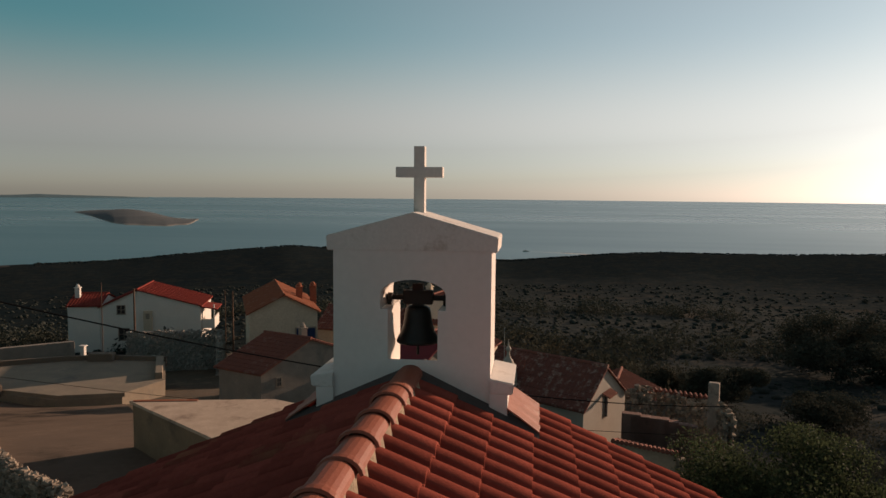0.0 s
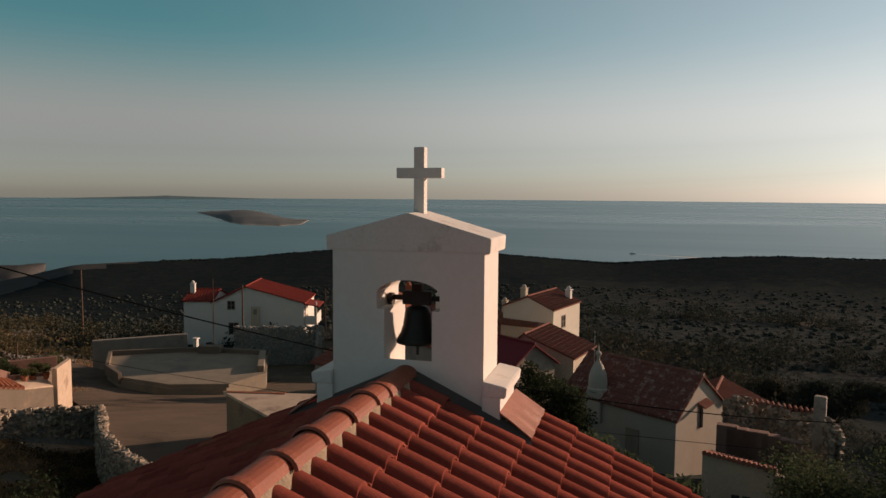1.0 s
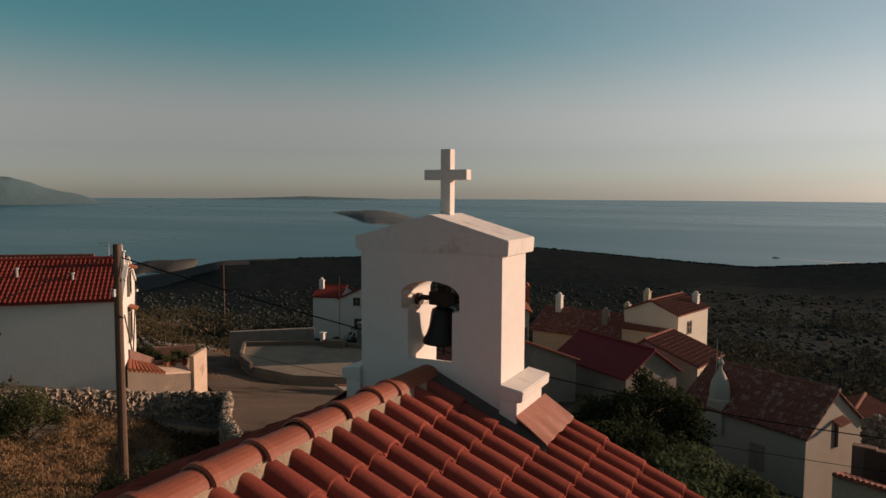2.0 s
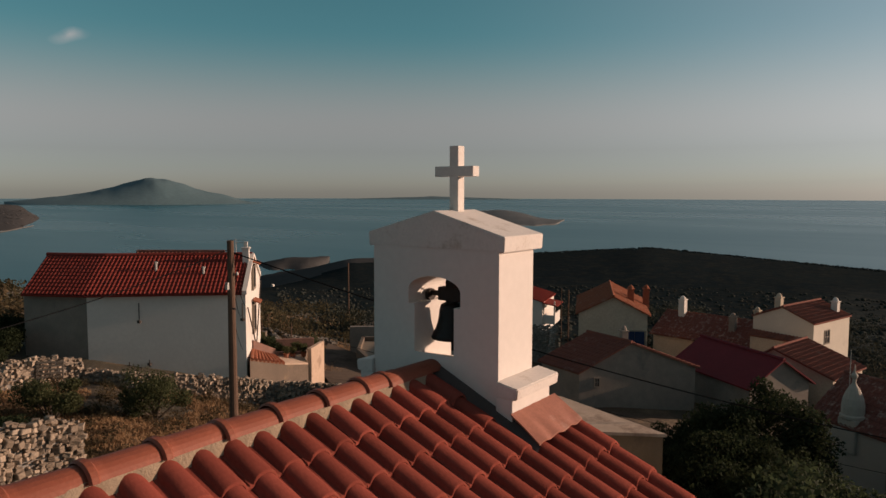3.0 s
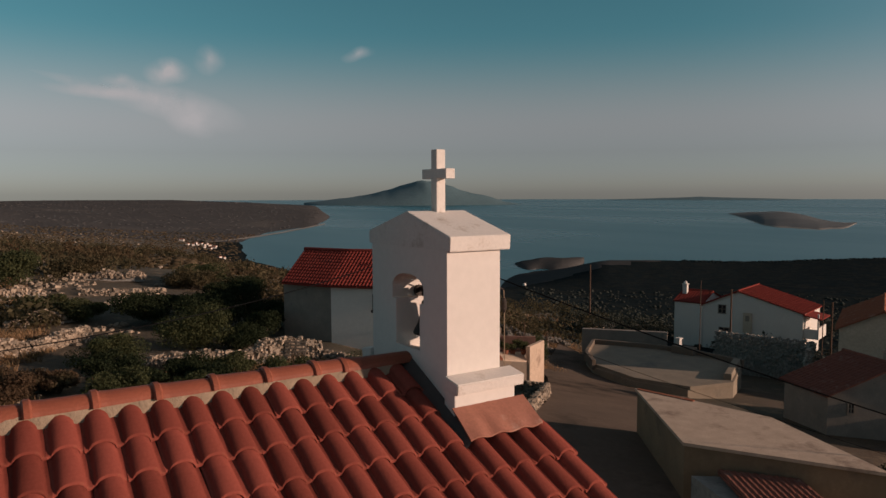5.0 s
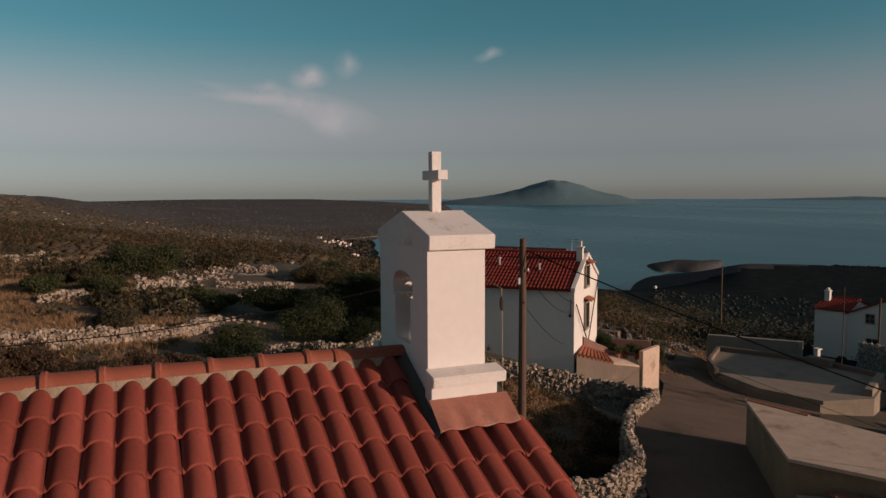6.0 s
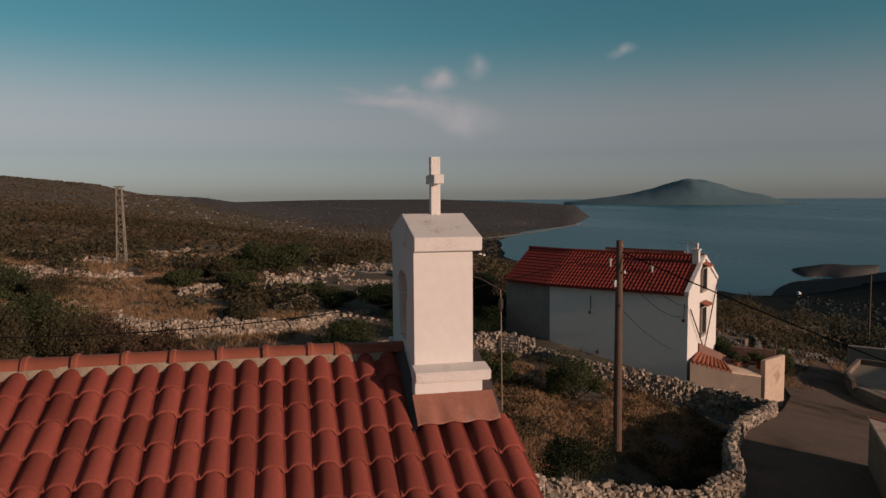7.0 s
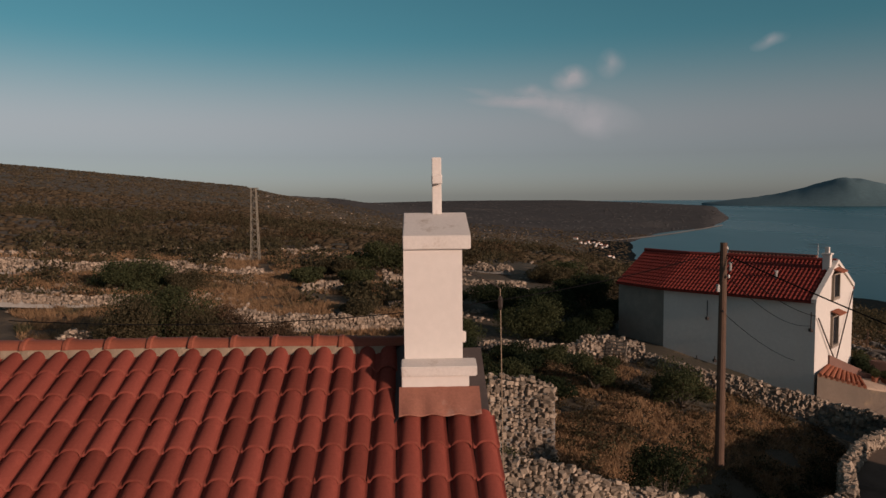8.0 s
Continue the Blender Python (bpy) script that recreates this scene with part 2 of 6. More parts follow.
def ground_material(tone=""):
    """Dry limestone hillside: scrub, brown earth and pale stony patches at several scales."""
    m = bpy.data.materials.new(tone or "dry_hillside")
    m.use_nodes = True
    n, l = m.node_tree.nodes, m.node_tree.links
    p = n["Principled BSDF"]
    co = n.new("ShaderNodeTexCoord")

    def layer(s, a, b, under, over, detail=8.0):
        t = n.new("ShaderNodeTexNoise")
        t.inputs["Scale"].default_value, t.inputs["Detail"].default_value, t.inputs["Roughness"].default_value = s, detail, 0.66
        l.new(co.outputs["Object"], t.inputs["Vector"])
        r = n.new("ShaderNodeMapRange")
        r.inputs["From Min"].default_value, r.inputs["From Max"].default_value = a, b
        l.new(t.outputs["Fac"], r.inputs["Value"])
        x = n.new("ShaderNodeMix")
        x.data_type = "RGBA"
        l.new(r.outputs["Result"], x.inputs[0])
        for key, v in ((6, under), (7, over)):
            if hasattr(v, "links"):
                l.new(v, x.inputs[key])
            else:
                x.inputs[key].default_value = (*v, 1.0)
        return x.outputs[2], t.outputs["Fac"]

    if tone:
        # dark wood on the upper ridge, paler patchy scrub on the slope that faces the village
        # backlit shade and bluish haze are mixed into these ground colours
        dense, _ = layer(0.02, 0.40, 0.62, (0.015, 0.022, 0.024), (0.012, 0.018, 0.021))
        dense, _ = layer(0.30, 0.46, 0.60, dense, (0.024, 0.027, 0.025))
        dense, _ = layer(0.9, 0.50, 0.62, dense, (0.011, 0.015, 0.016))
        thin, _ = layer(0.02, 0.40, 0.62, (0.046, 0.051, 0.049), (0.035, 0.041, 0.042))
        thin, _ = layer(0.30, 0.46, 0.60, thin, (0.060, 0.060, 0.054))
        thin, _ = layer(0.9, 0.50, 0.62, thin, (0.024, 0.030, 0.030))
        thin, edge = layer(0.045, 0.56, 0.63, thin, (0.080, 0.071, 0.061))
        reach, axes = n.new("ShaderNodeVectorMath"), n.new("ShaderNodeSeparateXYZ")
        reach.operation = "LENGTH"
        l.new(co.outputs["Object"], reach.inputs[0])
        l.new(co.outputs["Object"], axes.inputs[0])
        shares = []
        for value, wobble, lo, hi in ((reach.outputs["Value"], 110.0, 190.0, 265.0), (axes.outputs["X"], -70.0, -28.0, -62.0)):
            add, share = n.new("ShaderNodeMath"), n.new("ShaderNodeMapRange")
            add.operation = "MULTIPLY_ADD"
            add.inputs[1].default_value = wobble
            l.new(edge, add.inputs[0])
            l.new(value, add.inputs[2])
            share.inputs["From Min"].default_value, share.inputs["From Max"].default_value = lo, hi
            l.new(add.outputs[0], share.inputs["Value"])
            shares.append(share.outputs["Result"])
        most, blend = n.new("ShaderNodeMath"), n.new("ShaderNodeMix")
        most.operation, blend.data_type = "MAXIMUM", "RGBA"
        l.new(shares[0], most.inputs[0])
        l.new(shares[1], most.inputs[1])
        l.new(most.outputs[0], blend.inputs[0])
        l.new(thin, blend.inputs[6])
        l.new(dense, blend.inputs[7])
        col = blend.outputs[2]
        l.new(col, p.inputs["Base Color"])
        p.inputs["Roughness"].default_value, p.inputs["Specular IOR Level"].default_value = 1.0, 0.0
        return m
    col, _ = layer(0.012, 0.40, 0.62, (0.082, 0.052, 0.029), (0.042, 0.038, 0.021))
    col, _ = layer(0.09, 0.50, 0.60, col, (0.050, 0.043, 0.024))
    col, _ = layer(0.5, 0.52, 0.64, col, (0.155, 0.105, 0.06))
    col, _ = layer(0.16, 0.66, 0.72, col, (0.14, 0.105, 0.068))
    col, h = layer(3.5, 0.45, 0.75, col, (0.066, 0.049, 0.029))
    l.new(col, p.inputs["Base Color"])
    p.inputs["Roughness"].default_value = 0.97
    b = n.new("ShaderNodeBump")
    b.inputs["Strength"].default_value, b.inputs["Distance"].default_value = 0.6, 0.15
    l.new(h, b.inputs["Height"])
    l.new(b.outputs["Normal"], p.inputs["Normal"])
    return m


GROUND = ground_material()
# distance haze put into the greyed colour of the land
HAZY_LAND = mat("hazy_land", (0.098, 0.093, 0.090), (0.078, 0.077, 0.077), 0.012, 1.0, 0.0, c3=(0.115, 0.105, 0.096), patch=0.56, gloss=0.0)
HEATH = ground_material("shade_tinted_heath")
# far ridge and cape: lightened in colour to stand for haze
HAZY_HEATH = mat("hazy_far_heath", (0.078, 0.075, 0.072), (0.066, 0.065, 0.064), 0.03, 1.0, 0.0, c3=(0.086, 0.079, 0.071), patch=0.58, gloss=0.0)
# blue distance haze is painted into this land colour
ISLAND = mat("haze_tinted_island", (0.108, 0.172, 0.19), (0.094, 0.157, 0.176), 0.01, 0.95, 0.0)
SHORE = mat("pale_shore", (0.26, 0.235, 0.205), (0.19, 0.175, 0.155), 0.05, 0.95, 0.0)
# greyed and lightened in its colour for haze over the water
SMALL_ISLAND = mat("low_island", (0.106, 0.112, 0.113), (0.092, 0.100, 0.102), 0.02, 0.95, 0.0)


# ---- mesh helpers ----
def part(name, bm, material, parent=None, label=""):
    """Links a bmesh as one mesh object under a thing or a part."""
    me = bpy.data.meshes.new(name)
    bm.normal_update()
    bm.to_mesh(me)
    bm.free()
    me.materials.append(material)
    ob = new(name, me)
    ob.parent = parent
    if label:
        tagged(ob, label)
    return ob


def mesh_part(name, verts, faces, material, parent=None, smooth=False):
    """The same from lists of places and faces."""
    me = bpy.data.meshes.new(name)
    me.from_pydata([tuple(v) for v in verts], [], [tuple(int(i) for i in f) for f in faces])
    me.materials.append(material)
    if smooth:
        me.polygons.foreach_set("use_smooth", [True] * len(me.polygons))
    me.update()
    ob = new(name, me)
    ob.parent = parent
    return ob


def thing(name, label, category, group="", kind=""):
    """An empty at the origin that parents the parts of one thing."""
    return tagged(new(name), label, category, group, kind)


def box(bm, x0, x1, y0, y1, z0, z1, m=None, bevel=0.0):
    """Adds a box to a bmesh, turned by m, with bevelled edges."""
    r = bmesh.ops.create_cube(bm, size=1.0)["verts"]
    for v in r:
        v.co = Vector((x0 + (v.co.x + 0.5) * (x1 - x0), y0 + (v.co.y + 0.5) * (y1 - y0), z0 + (v.co.z + 0.5) * (z1 - z0)))
    if bevel:
        es = list({e for v in r for e in v.link_edges})
        r = [v for v in bmesh.ops.bevel(bm, geom=es, offset=bevel, segments=2, affect="EDGES", profile=0.6)["verts"]]
    if m is not None:
        for v in set(r):
            v.co = m @ v.co
    return r


def tube(bm, pts, r, sides=8, r2=None):
    """Adds a round bar along points."""
    r2 = r if r2 is None else r2
    rings = []
    for i, p in enumerate(pts):
        p = Vector(p)
        d = (Vector(pts[min(i + 1, len(pts) - 1)]) - Vector(pts[max(i - 1, 0)])).normalized()
        u = d.cross((0, 0, 1)) if abs(d.z) < 0.95 else d.cross((1, 0, 0))
        u.normalize()
        w = d.cross(u)
        k = r + (r2 - r) * i / max(len(pts) - 1, 1)
        rings.append([bm.verts.new(p + u * k * math.cos(a) + w * k * math.sin(a)) for a in [2 * math.pi * s / sides for s in range(sides)]])
    for a, b in zip(rings, rings[1:]):
        for s in range(sides):
            bm.faces.new((a[s], a[(s + 1) % sides], b[(s + 1) % sides], b[s]))
    bm.faces.new(rings[0][::-1])
    bm.faces.new(rings[-1])


def lathe(bm, rows, cx, cy, sides=24):
    """Adds a turned shape from (radius, z) rows."""
    rings = [[bm.verts.new((cx + r * math.cos(a), cy + r * math.sin(a), z)) for a in [2 * math.pi * s / sides for s in range(sides)]] for r, z in rows]
    for a, b in zip(rings, rings[1:]):
        for s in range(sides):
            bm.faces.new((a[s], a[(s + 1) % sides], b[(s + 1) % sides], b[s]))
    bm.faces.new(rings[0][::-1])
    bm.faces.new(rings[-1])


def prism(bm, outline, z0, z1):
    """Adds an upright prism over a plan outline (counter-clockwise)."""
    lo = [bm.verts.new((x, y, z0)) for x, y in outline]
    hi = [bm.verts.new((x, y, z1)) for x, y in outline]
    n = len(outline)
    for i in range(n):
        bm.faces.new((lo[i], lo[(i + 1) % n], hi[(i + 1) % n], hi[i]))
    bm.faces.new(hi)
    bm.faces.new(lo[::-1])


# ---- ground, sea, far land ----
AZ = [-180, -60, -25, -10, 2, 20, 32, 44, 51, 53, 60, 65, 67, 72, 78, 88, 96, 104, 120, 150, 180]
Z8 = [0, 0, -1, -1, -0.8, -0.5, -0.1, 0.1, 0.2, 0.3, 0.5, 0.7, 0.9, 1.1, 1.2, 1.2, 1.2, 1.2, 1.2, 0.5, 0]
Z18 = [0, -1, -2.5, -2.5, -2.2, -1.9, -1.7, -1.4, -1.05, -0.95, -0.28, 0.05, 0.3, 0.4, 0.6, 0.8, 0.9, 0.9, 1.0, 0.5, 0]
Z36 = [0, -2, -6, -6, -5.6, -4.8, -4.5, -4.2, -2.9, -2.0, -0.9, -0.3, 0, 0.1, 0.2, 0.4, 0.7, 1.2, 1.6, 1, 0]
Z75 = [2, -4, -8.5, -8.8, -8.8, -8.2, -8.4, -8.0, -6.2, -5.6, -4, -3, -2.2, -1, 0.2, 1.4, 2.0, 2.3, 3.4, 3, 2]
Z150 = [6, -6, -12.5, -13, -13.5, -14, -14.5, -15, -14, -13.5, -11, -10.5, -10.5, -8.6, -3.6, -1.5, 0.5, 2.5, 6, 7, 6]
Z300 = [14, -10, -12.3, -15.5, -19.7, -14.5, -18.4, -20.6, -31.0, -36, -38, -36, -33, -27, -18, -9, -3, 5, 13, 16, 14]
Z470 = [22, -38, -40, -40, -40, -40, -40, -40, -40, -40, -40, -40, -39, -35.5, -30, -18, -6, 10, 25, 28, 22]
Z650 = [26, -46, -48, -48, -48, -48, -48, -48, -48, -48, -48, -48, -46, -35.2, -31, -22, -3.5, 19.3, 36.5, 36, 26]
Z900 = [24, -50, -52, -52, -52, -52, -52, -52, -52, -52, -52, -52, -34.5, -31, -26, -17, 6.6, 14, 20, 28, 24]
Z1300 = [10, -55, -60, -60, -60, -60, -60, -60, -60, -60, -60, -42, -24, -22, -17, -9, -2, 0, 6, 10, 10]
Z1900 = [0, -60, -70, -70, -70, -70, -70, -70, -70, -70, -70, -60, -28, -13, -5, -5.5, -8, -10, -10, 0, 0]
Z4900 = [-60] * 21
SEA = -34.0
DS = [0, 8, 18, 36, 75, 150, 300, 470, 650, 900, 1300, 1900, 4950]
ZS = [Z8, Z8, Z18, Z36, Z75, Z150, Z300, Z470, Z650, Z900, Z1300, Z1900, Z4900]


def ground_z(x, y):
    """The height of the land."""
    d, a = math.hypot(x, y), math.degrees(math.atan2(-x, y))
    col = [float(np.interp(a, AZ, z)) for z in ZS]
    i = max(1, min(len(DS) - 1, int(np.searchsorted(DS, d))))
    f = (d - DS[i - 1]) / (DS[i] - DS[i - 1])
    f = f * f * (3 - 2 * f) * 0.5 + f * 0.5
    z = col[i - 1] * (1 - f) + col[i] * f
    k = min(1.0, max(0.0, (d - 45) / 80))
    p = Vector((x, y, 0))
    z += k * min(d / 100, 3.0) * 0.55 * noise.noise(p / (12 + d / 6)) + k * 0.35 * noise.noise(p / 5.0)
    return z + 0.05 * noise.noise(p / 1.7)


def build_ground():
    az = sorted(set([float(a) for a in range(-180, -40, 5)] + [a * 0.75 - 40 for a in range(0, 241)] + [float(a) for a in range(141, 181, 3)]))
    az = [a for a in az if a < 180]
    rs = [0.0] + [float(r) for r in np.geomspace(4, 4950, 120)]
    vs, fs = [(0, 0, ground_z(0, 0.01))], []
    n = len(az)
    for r in rs[1:]:
        for a in az:
            x, y = -r * math.sin(radians(a)), r * math.cos(radians(a))
            vs.append((x, y, ground_z(x, y)))
    for k in range(n):
        fs.append((0, 1 + (k + 1) % n, 1 + k))
    for j in range(len(rs) - 2):
        for k in range(n):
            a, b = 1 + j * n + k, 1 + j * n + (k + 1) % n
            fs.append((a, b, b + n, a + n))
    ob = mesh_part("ground", vs, fs, GROUND, smooth=True)
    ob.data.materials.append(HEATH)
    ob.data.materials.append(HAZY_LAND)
    ob.data.materials.append(HAZY_HEATH)
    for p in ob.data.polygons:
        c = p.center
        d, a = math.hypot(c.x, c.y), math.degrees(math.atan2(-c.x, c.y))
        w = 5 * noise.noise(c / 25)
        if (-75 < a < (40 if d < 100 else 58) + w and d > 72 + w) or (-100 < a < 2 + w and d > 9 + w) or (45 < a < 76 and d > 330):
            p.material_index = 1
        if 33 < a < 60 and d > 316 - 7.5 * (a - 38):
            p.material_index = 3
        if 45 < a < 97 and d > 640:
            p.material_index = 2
    return tagged(ob, "dry stony hillside of earth and scrub above the sea", "ground", kind="structure")


build_ground()


def water_material():
    """Calm water: fine ripples, with long lanes of smoother and rougher surface."""
    m = bpy.data.materials.new("sea_water")
    m.use_nodes = True
    n, l = m.node_tree.nodes, m.node_tree.links
    p = n["Principled BSDF"]
    p.inputs["Base Color"].default_value = (0.006, 0.066, 0.090, 1)
    p.inputs["IOR"].default_value, p.inputs["Specular IOR Level"].default_value = 1.33, 0.5
    co = n.new("ShaderNodeTexCoord")

    def waves(sx, sy, scale, detail):
        mp, t = n.new("ShaderNodeMapping"), n.new("ShaderNodeTexNoise")
        mp.inputs["Scale"].default_value = (sx, sy, 0.05)
        mp.inputs["Rotation"].default_value = (0, 0, radians(28))
        t.inputs["Scale"].default_value, t.inputs["Detail"].default_value = scale, detail
        l.new(co.outputs["Object"], mp.inputs["Vector"])
        l.new(mp.outputs["Vector"], t.inputs["Vector"])
        return t.outputs["Fac"]

    lane = n.new("ShaderNodeMapRange")
    for key, v in (("From Min", 0.35), ("From Max", 0.68), ("To Min", 0.255), ("To Max", 0.31)):
        lane.inputs[key].default_value = v
    l.new(waves(0.0016, 0.006, 1.0, 4.0), lane.inputs["Value"])
    l.new(lane.outputs["Result"], p.inputs["Roughness"])
    b = n.new("ShaderNodeBump")
    b.inputs["Strength"].default_value, b.inputs["Distance"].default_value = 0.10, 1.0
    l.new(waves(0.05, 0.02, 1.5, 3.0), b.inputs["Height"])
    l.new(b.outputs["Normal"], p.inputs["Normal"])
    return m


ring = [(4940 * math.cos(2 * math.pi * i / 256), 4940 * math.sin(2 * math.pi * i / 256), SEA) for i in range(256)]
sea_ob = mesh_part("water", [(0, 0, SEA)] + ring, [(0, 1 + i, 1 + (i + 1) % 256) for i in range(256)], water_material())
tagged(sea_ob, "calm blue-grey evening sea with a faint sheen", "sea", kind="structure")


def far_island(name, label, a0, a1, d0, d1, crest, material, rough=0.1, coast=0.0, rim=0.0):
    """An island over a sector: crest gives its height above the sea by the share of the way from a0 to a1."""
    na, nd = 80, 18
    vs, fs = [], []
    for j in range(nd + 1):
        v = j / nd
        for i in range(na + 1):
            u = i / na
            a = radians(a0 + (a1 - a0) * u)
            dm, dw = (d0 + d1) / 2, (d1 - d0) / 2 * math.sqrt(max(0.0, 1 - abs(2 * u - 1) ** 2.4))
            if coast:
                dm += coast * noise.noise(Vector((u * 3.1, 1.7, 0)))
                dw *= 0.9 + 0.2 * noise.noise(Vector((u * 5.0, 4.2, 0)))
            d = dm + dw * (2 * v - 1)
            edge = 1 - abs(2 * v - 1) ** 2.2
            h = float(np.interp(u, crest[0], crest[1])) * edge
            x, y = -d * math.sin(a), d * math.cos(a)
            h *= 1 + rough * (noise.noise(Vector((x, y, 3)) / 90) + 0.5 * noise.noise(Vector((x, y, 9)) / 35))
            vs.append((x, y, SEA - 1.5 + h))
    for j in range(nd):
        for i in range(na):
            a = j * (na + 1) + i
            fs.append((a, a + na + 1, a + na + 2, a + 1))
    ob = mesh_part(name, vs, fs, material, smooth=True)
    if rim:
        ob.data.materials.append(SHORE)
        for p in ob.data.polygons:
            p.material_index = 1 if p.center.z < SEA + rim else 0
    return tagged(ob, label, "island", kind="structure")


far_island("backdrop", "mountain island with a rounded peak, tinted blue for haze", 50.3, 68, 2500, 3100,
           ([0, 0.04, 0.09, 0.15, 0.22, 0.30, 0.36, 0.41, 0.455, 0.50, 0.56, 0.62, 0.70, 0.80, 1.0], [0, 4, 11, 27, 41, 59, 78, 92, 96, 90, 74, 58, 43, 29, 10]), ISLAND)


def low_island():
    """A low wooded island: a broad crest, a bay and a bare spit, with a pale rocky rim."""
    us = [0, 0.05, 0.10, 0.18, 0.26, 0.36, 0.48, 0.60, 0.72, 0.82, 0.92, 1.0]
    near = [1130, 985, 930, 925, 905, 912, 925, 945, 1000, 1170, 1360, 1520]
    far = [1150, 1150, 1150, 1190, 1250, 1400, 1560, 1640, 1660, 1650, 1620, 1540]
    top = [0.3, 0.6, 1.0, 1.6, 3.0, 5.6, 8.5, 9.2, 7.4, 4.6, 1.9, 0.3]
    na, nd = 140, 26
    vs, fs = [], []
    for j in range(nd + 1):
        v = j / nd
        for i in range(na + 1):
            u = i / na
            a = radians(26.6 + 8.4 * u)
            d0 = float(np.mean([np.interp(u + k * 0.012, us, near) for k in range(-2, 3)])) + 12 * noise.noise(Vector((u * 9, 2, 0)))
            d1 = float(np.mean([np.interp(u + k * 0.012, us, far) for k in range(-2, 3)])) + 20 * noise.noise(Vector((u * 7, 8, 0)))
            d = d0 + (d1 - d0) * v
            x, y = -d * math.sin(a), d * math.cos(a)
            h = float(np.mean([np.interp(u + k * 0.02, us, top) for k in range(-3, 4)])) * (1 - abs(2 * v - 1) ** 1.7) + 0.9 * (1 - abs(2 * v - 1) ** 8)
            h += 1.2 * noise.noise(Vector((x, y, 4)) / 60) * min(1.0, h / 5)
            vs.append((x, y, SEA - 0.5 + h))
    for j in range(nd):
        for i in range(na):
            a = j * (na + 1) + i
            fs.append((a, a + na + 1, a + na + 2, a + 1))
    ob = mesh_part("backdrop", vs, fs, SMALL_ISLAND, smooth=True)
    ob.data.materials.append(SHORE)
    for p in ob.data.polygons:
        if p.center.z < SEA + 0.75:
            p.material_index = 1
    return tagged(ob, "low dark wooded island with a bare spit and a pale rim", "island", kind="structure")


low_island()
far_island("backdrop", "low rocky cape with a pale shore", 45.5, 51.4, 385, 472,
           ([0, 0.3, 0.6, 0.85, 1.0], [4.5, 4.8, 4.2, 2.6, 0.5]), HAZY_HEATH, 0.15, 20.0, -0.15)
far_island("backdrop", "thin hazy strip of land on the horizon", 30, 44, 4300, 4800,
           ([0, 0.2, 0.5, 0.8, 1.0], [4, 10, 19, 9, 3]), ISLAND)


# ---- the chapel: roof of clay tiles, bell gable ----
SL = 0.46                                  # fall of the roof per metre
RIDGE_Z = 7.30                             # crest plane at the ridge
PITCH, ROWX = 0.20, 0.297
CREST0 = 0.043                             # y of a tile crest
ROOF_W, ROOF_Y0, ROOF_Y1 = 3.4, -9.2, 0.74


def roof_z(x):
    return RIDGE_Z - SL * abs(x)


def tile_mesh(side):
    """One roll tile: its top edge at the origin, falling towards side * x; a round roll and a shallow pan, open below."""
    prof = []                              # across the tile: y, height over the pan
    for i in range(9):
        a = math.pi * i / 8
        prof.append((-0.076 * math.cos(a), 0.002 + 0.052 * math.sin(a) ** 1.05))
    prof = [(-0.100, 0.003), (-0.087, 0.0)] + prof + [(0.087, 0.0), (0.103, 0.004)]
    vs, fs = [], []
    ln, n = ROWX + 0.055, len(prof)
    fall = SL * ln
    for k, (s, up, wide) in enumerate(((0.0, 0.0, 0.94), (0.5, 0.014, 0.98), (0.985, 0.026, 1.03), (1.0, 0.024, 1.03))):
        for y, h in prof:
            vs.append((side * s * ln, y * wide, h - 0.055 - fall * s + up))
    for y, h in prof:                      # the thickness of the lower edge
        vs.append((side * ln, y * 1.0, h - 0.055 - fall + 0.008))
    for k in range(4):
        for i in range(n - 1):
            a = k * n + i
            f = (a, a + n, a + n + 1, a + 1) if side > 0 else (a, a + 1, a + n + 1, a + n)
            fs.append(f)
    return vs, fs


def tile_places():
    """x of the top edge and y of the crest for every tile of one slope."""
    out = []
    for c in range(-46, 4):
        y = CREST0 + PITCH * c
        for r in range(11):
            x0 = 0.35 + ROWX * (r - 1) - 0.055
            if y > -0.1 and x0 < 0.80:
                continue
            if x0 + ROWX > ROOF_W:
                continue
            out.append((max(x0, 0.02), y, r))
    return out


def build_chapel():
    ch = thing("chapel", "small white chapel with a red clay tile roof", "chapel")
    bm = bmesh.new()
    box(bm, -3.05, 3.05, -9.0, 0.62, -0.3, 5.88)
    a = [bm.verts.new(p) for p in ((-3.05, 0.62, 5.88), (3.05, 0.62, 5.88), (0, 0.62, roof_z(0) - 0.13))]
    b = [bm.verts.new(p) for p in ((-3.05, -9.0, 5.88), (3.05, -9.0, 5.88), (0, -9.0, roof_z(0) - 0.13))]
    bm.faces.new(a[::-1]), bm.faces.new(b)
    part("wall", bm, PLASTER, ch, "plain white plastered walls")
    bm = bmesh.new()
    for s in (-1, 1):
        v = [bm.verts.new((x, y, roof_z(x) - dz)) for x, y, dz in ((0, ROOF_Y0, 0.085), (s * ROOF_W, ROOF_Y0, 0.085), (s * ROOF_W, ROOF_Y1 - 0.03, 0.085), (0, ROOF_Y1 - 0.03, 0.085))]
        w = [bm.verts.new((q.co.x, q.co.y, q.co.z - 0.05)) for q in v]
        bm.faces.new(v if s > 0 else v[::-1]), bm.faces.new(w[::-1] if s > 0 else w)
        for i in range(4):
            j = (i + 1) % 4
            bm.faces.new((v[i], v[j], w[j], w[i]))
    part("roof_deck", bm, GUTTER, ch)
    return ch


chapel = build_chapel()


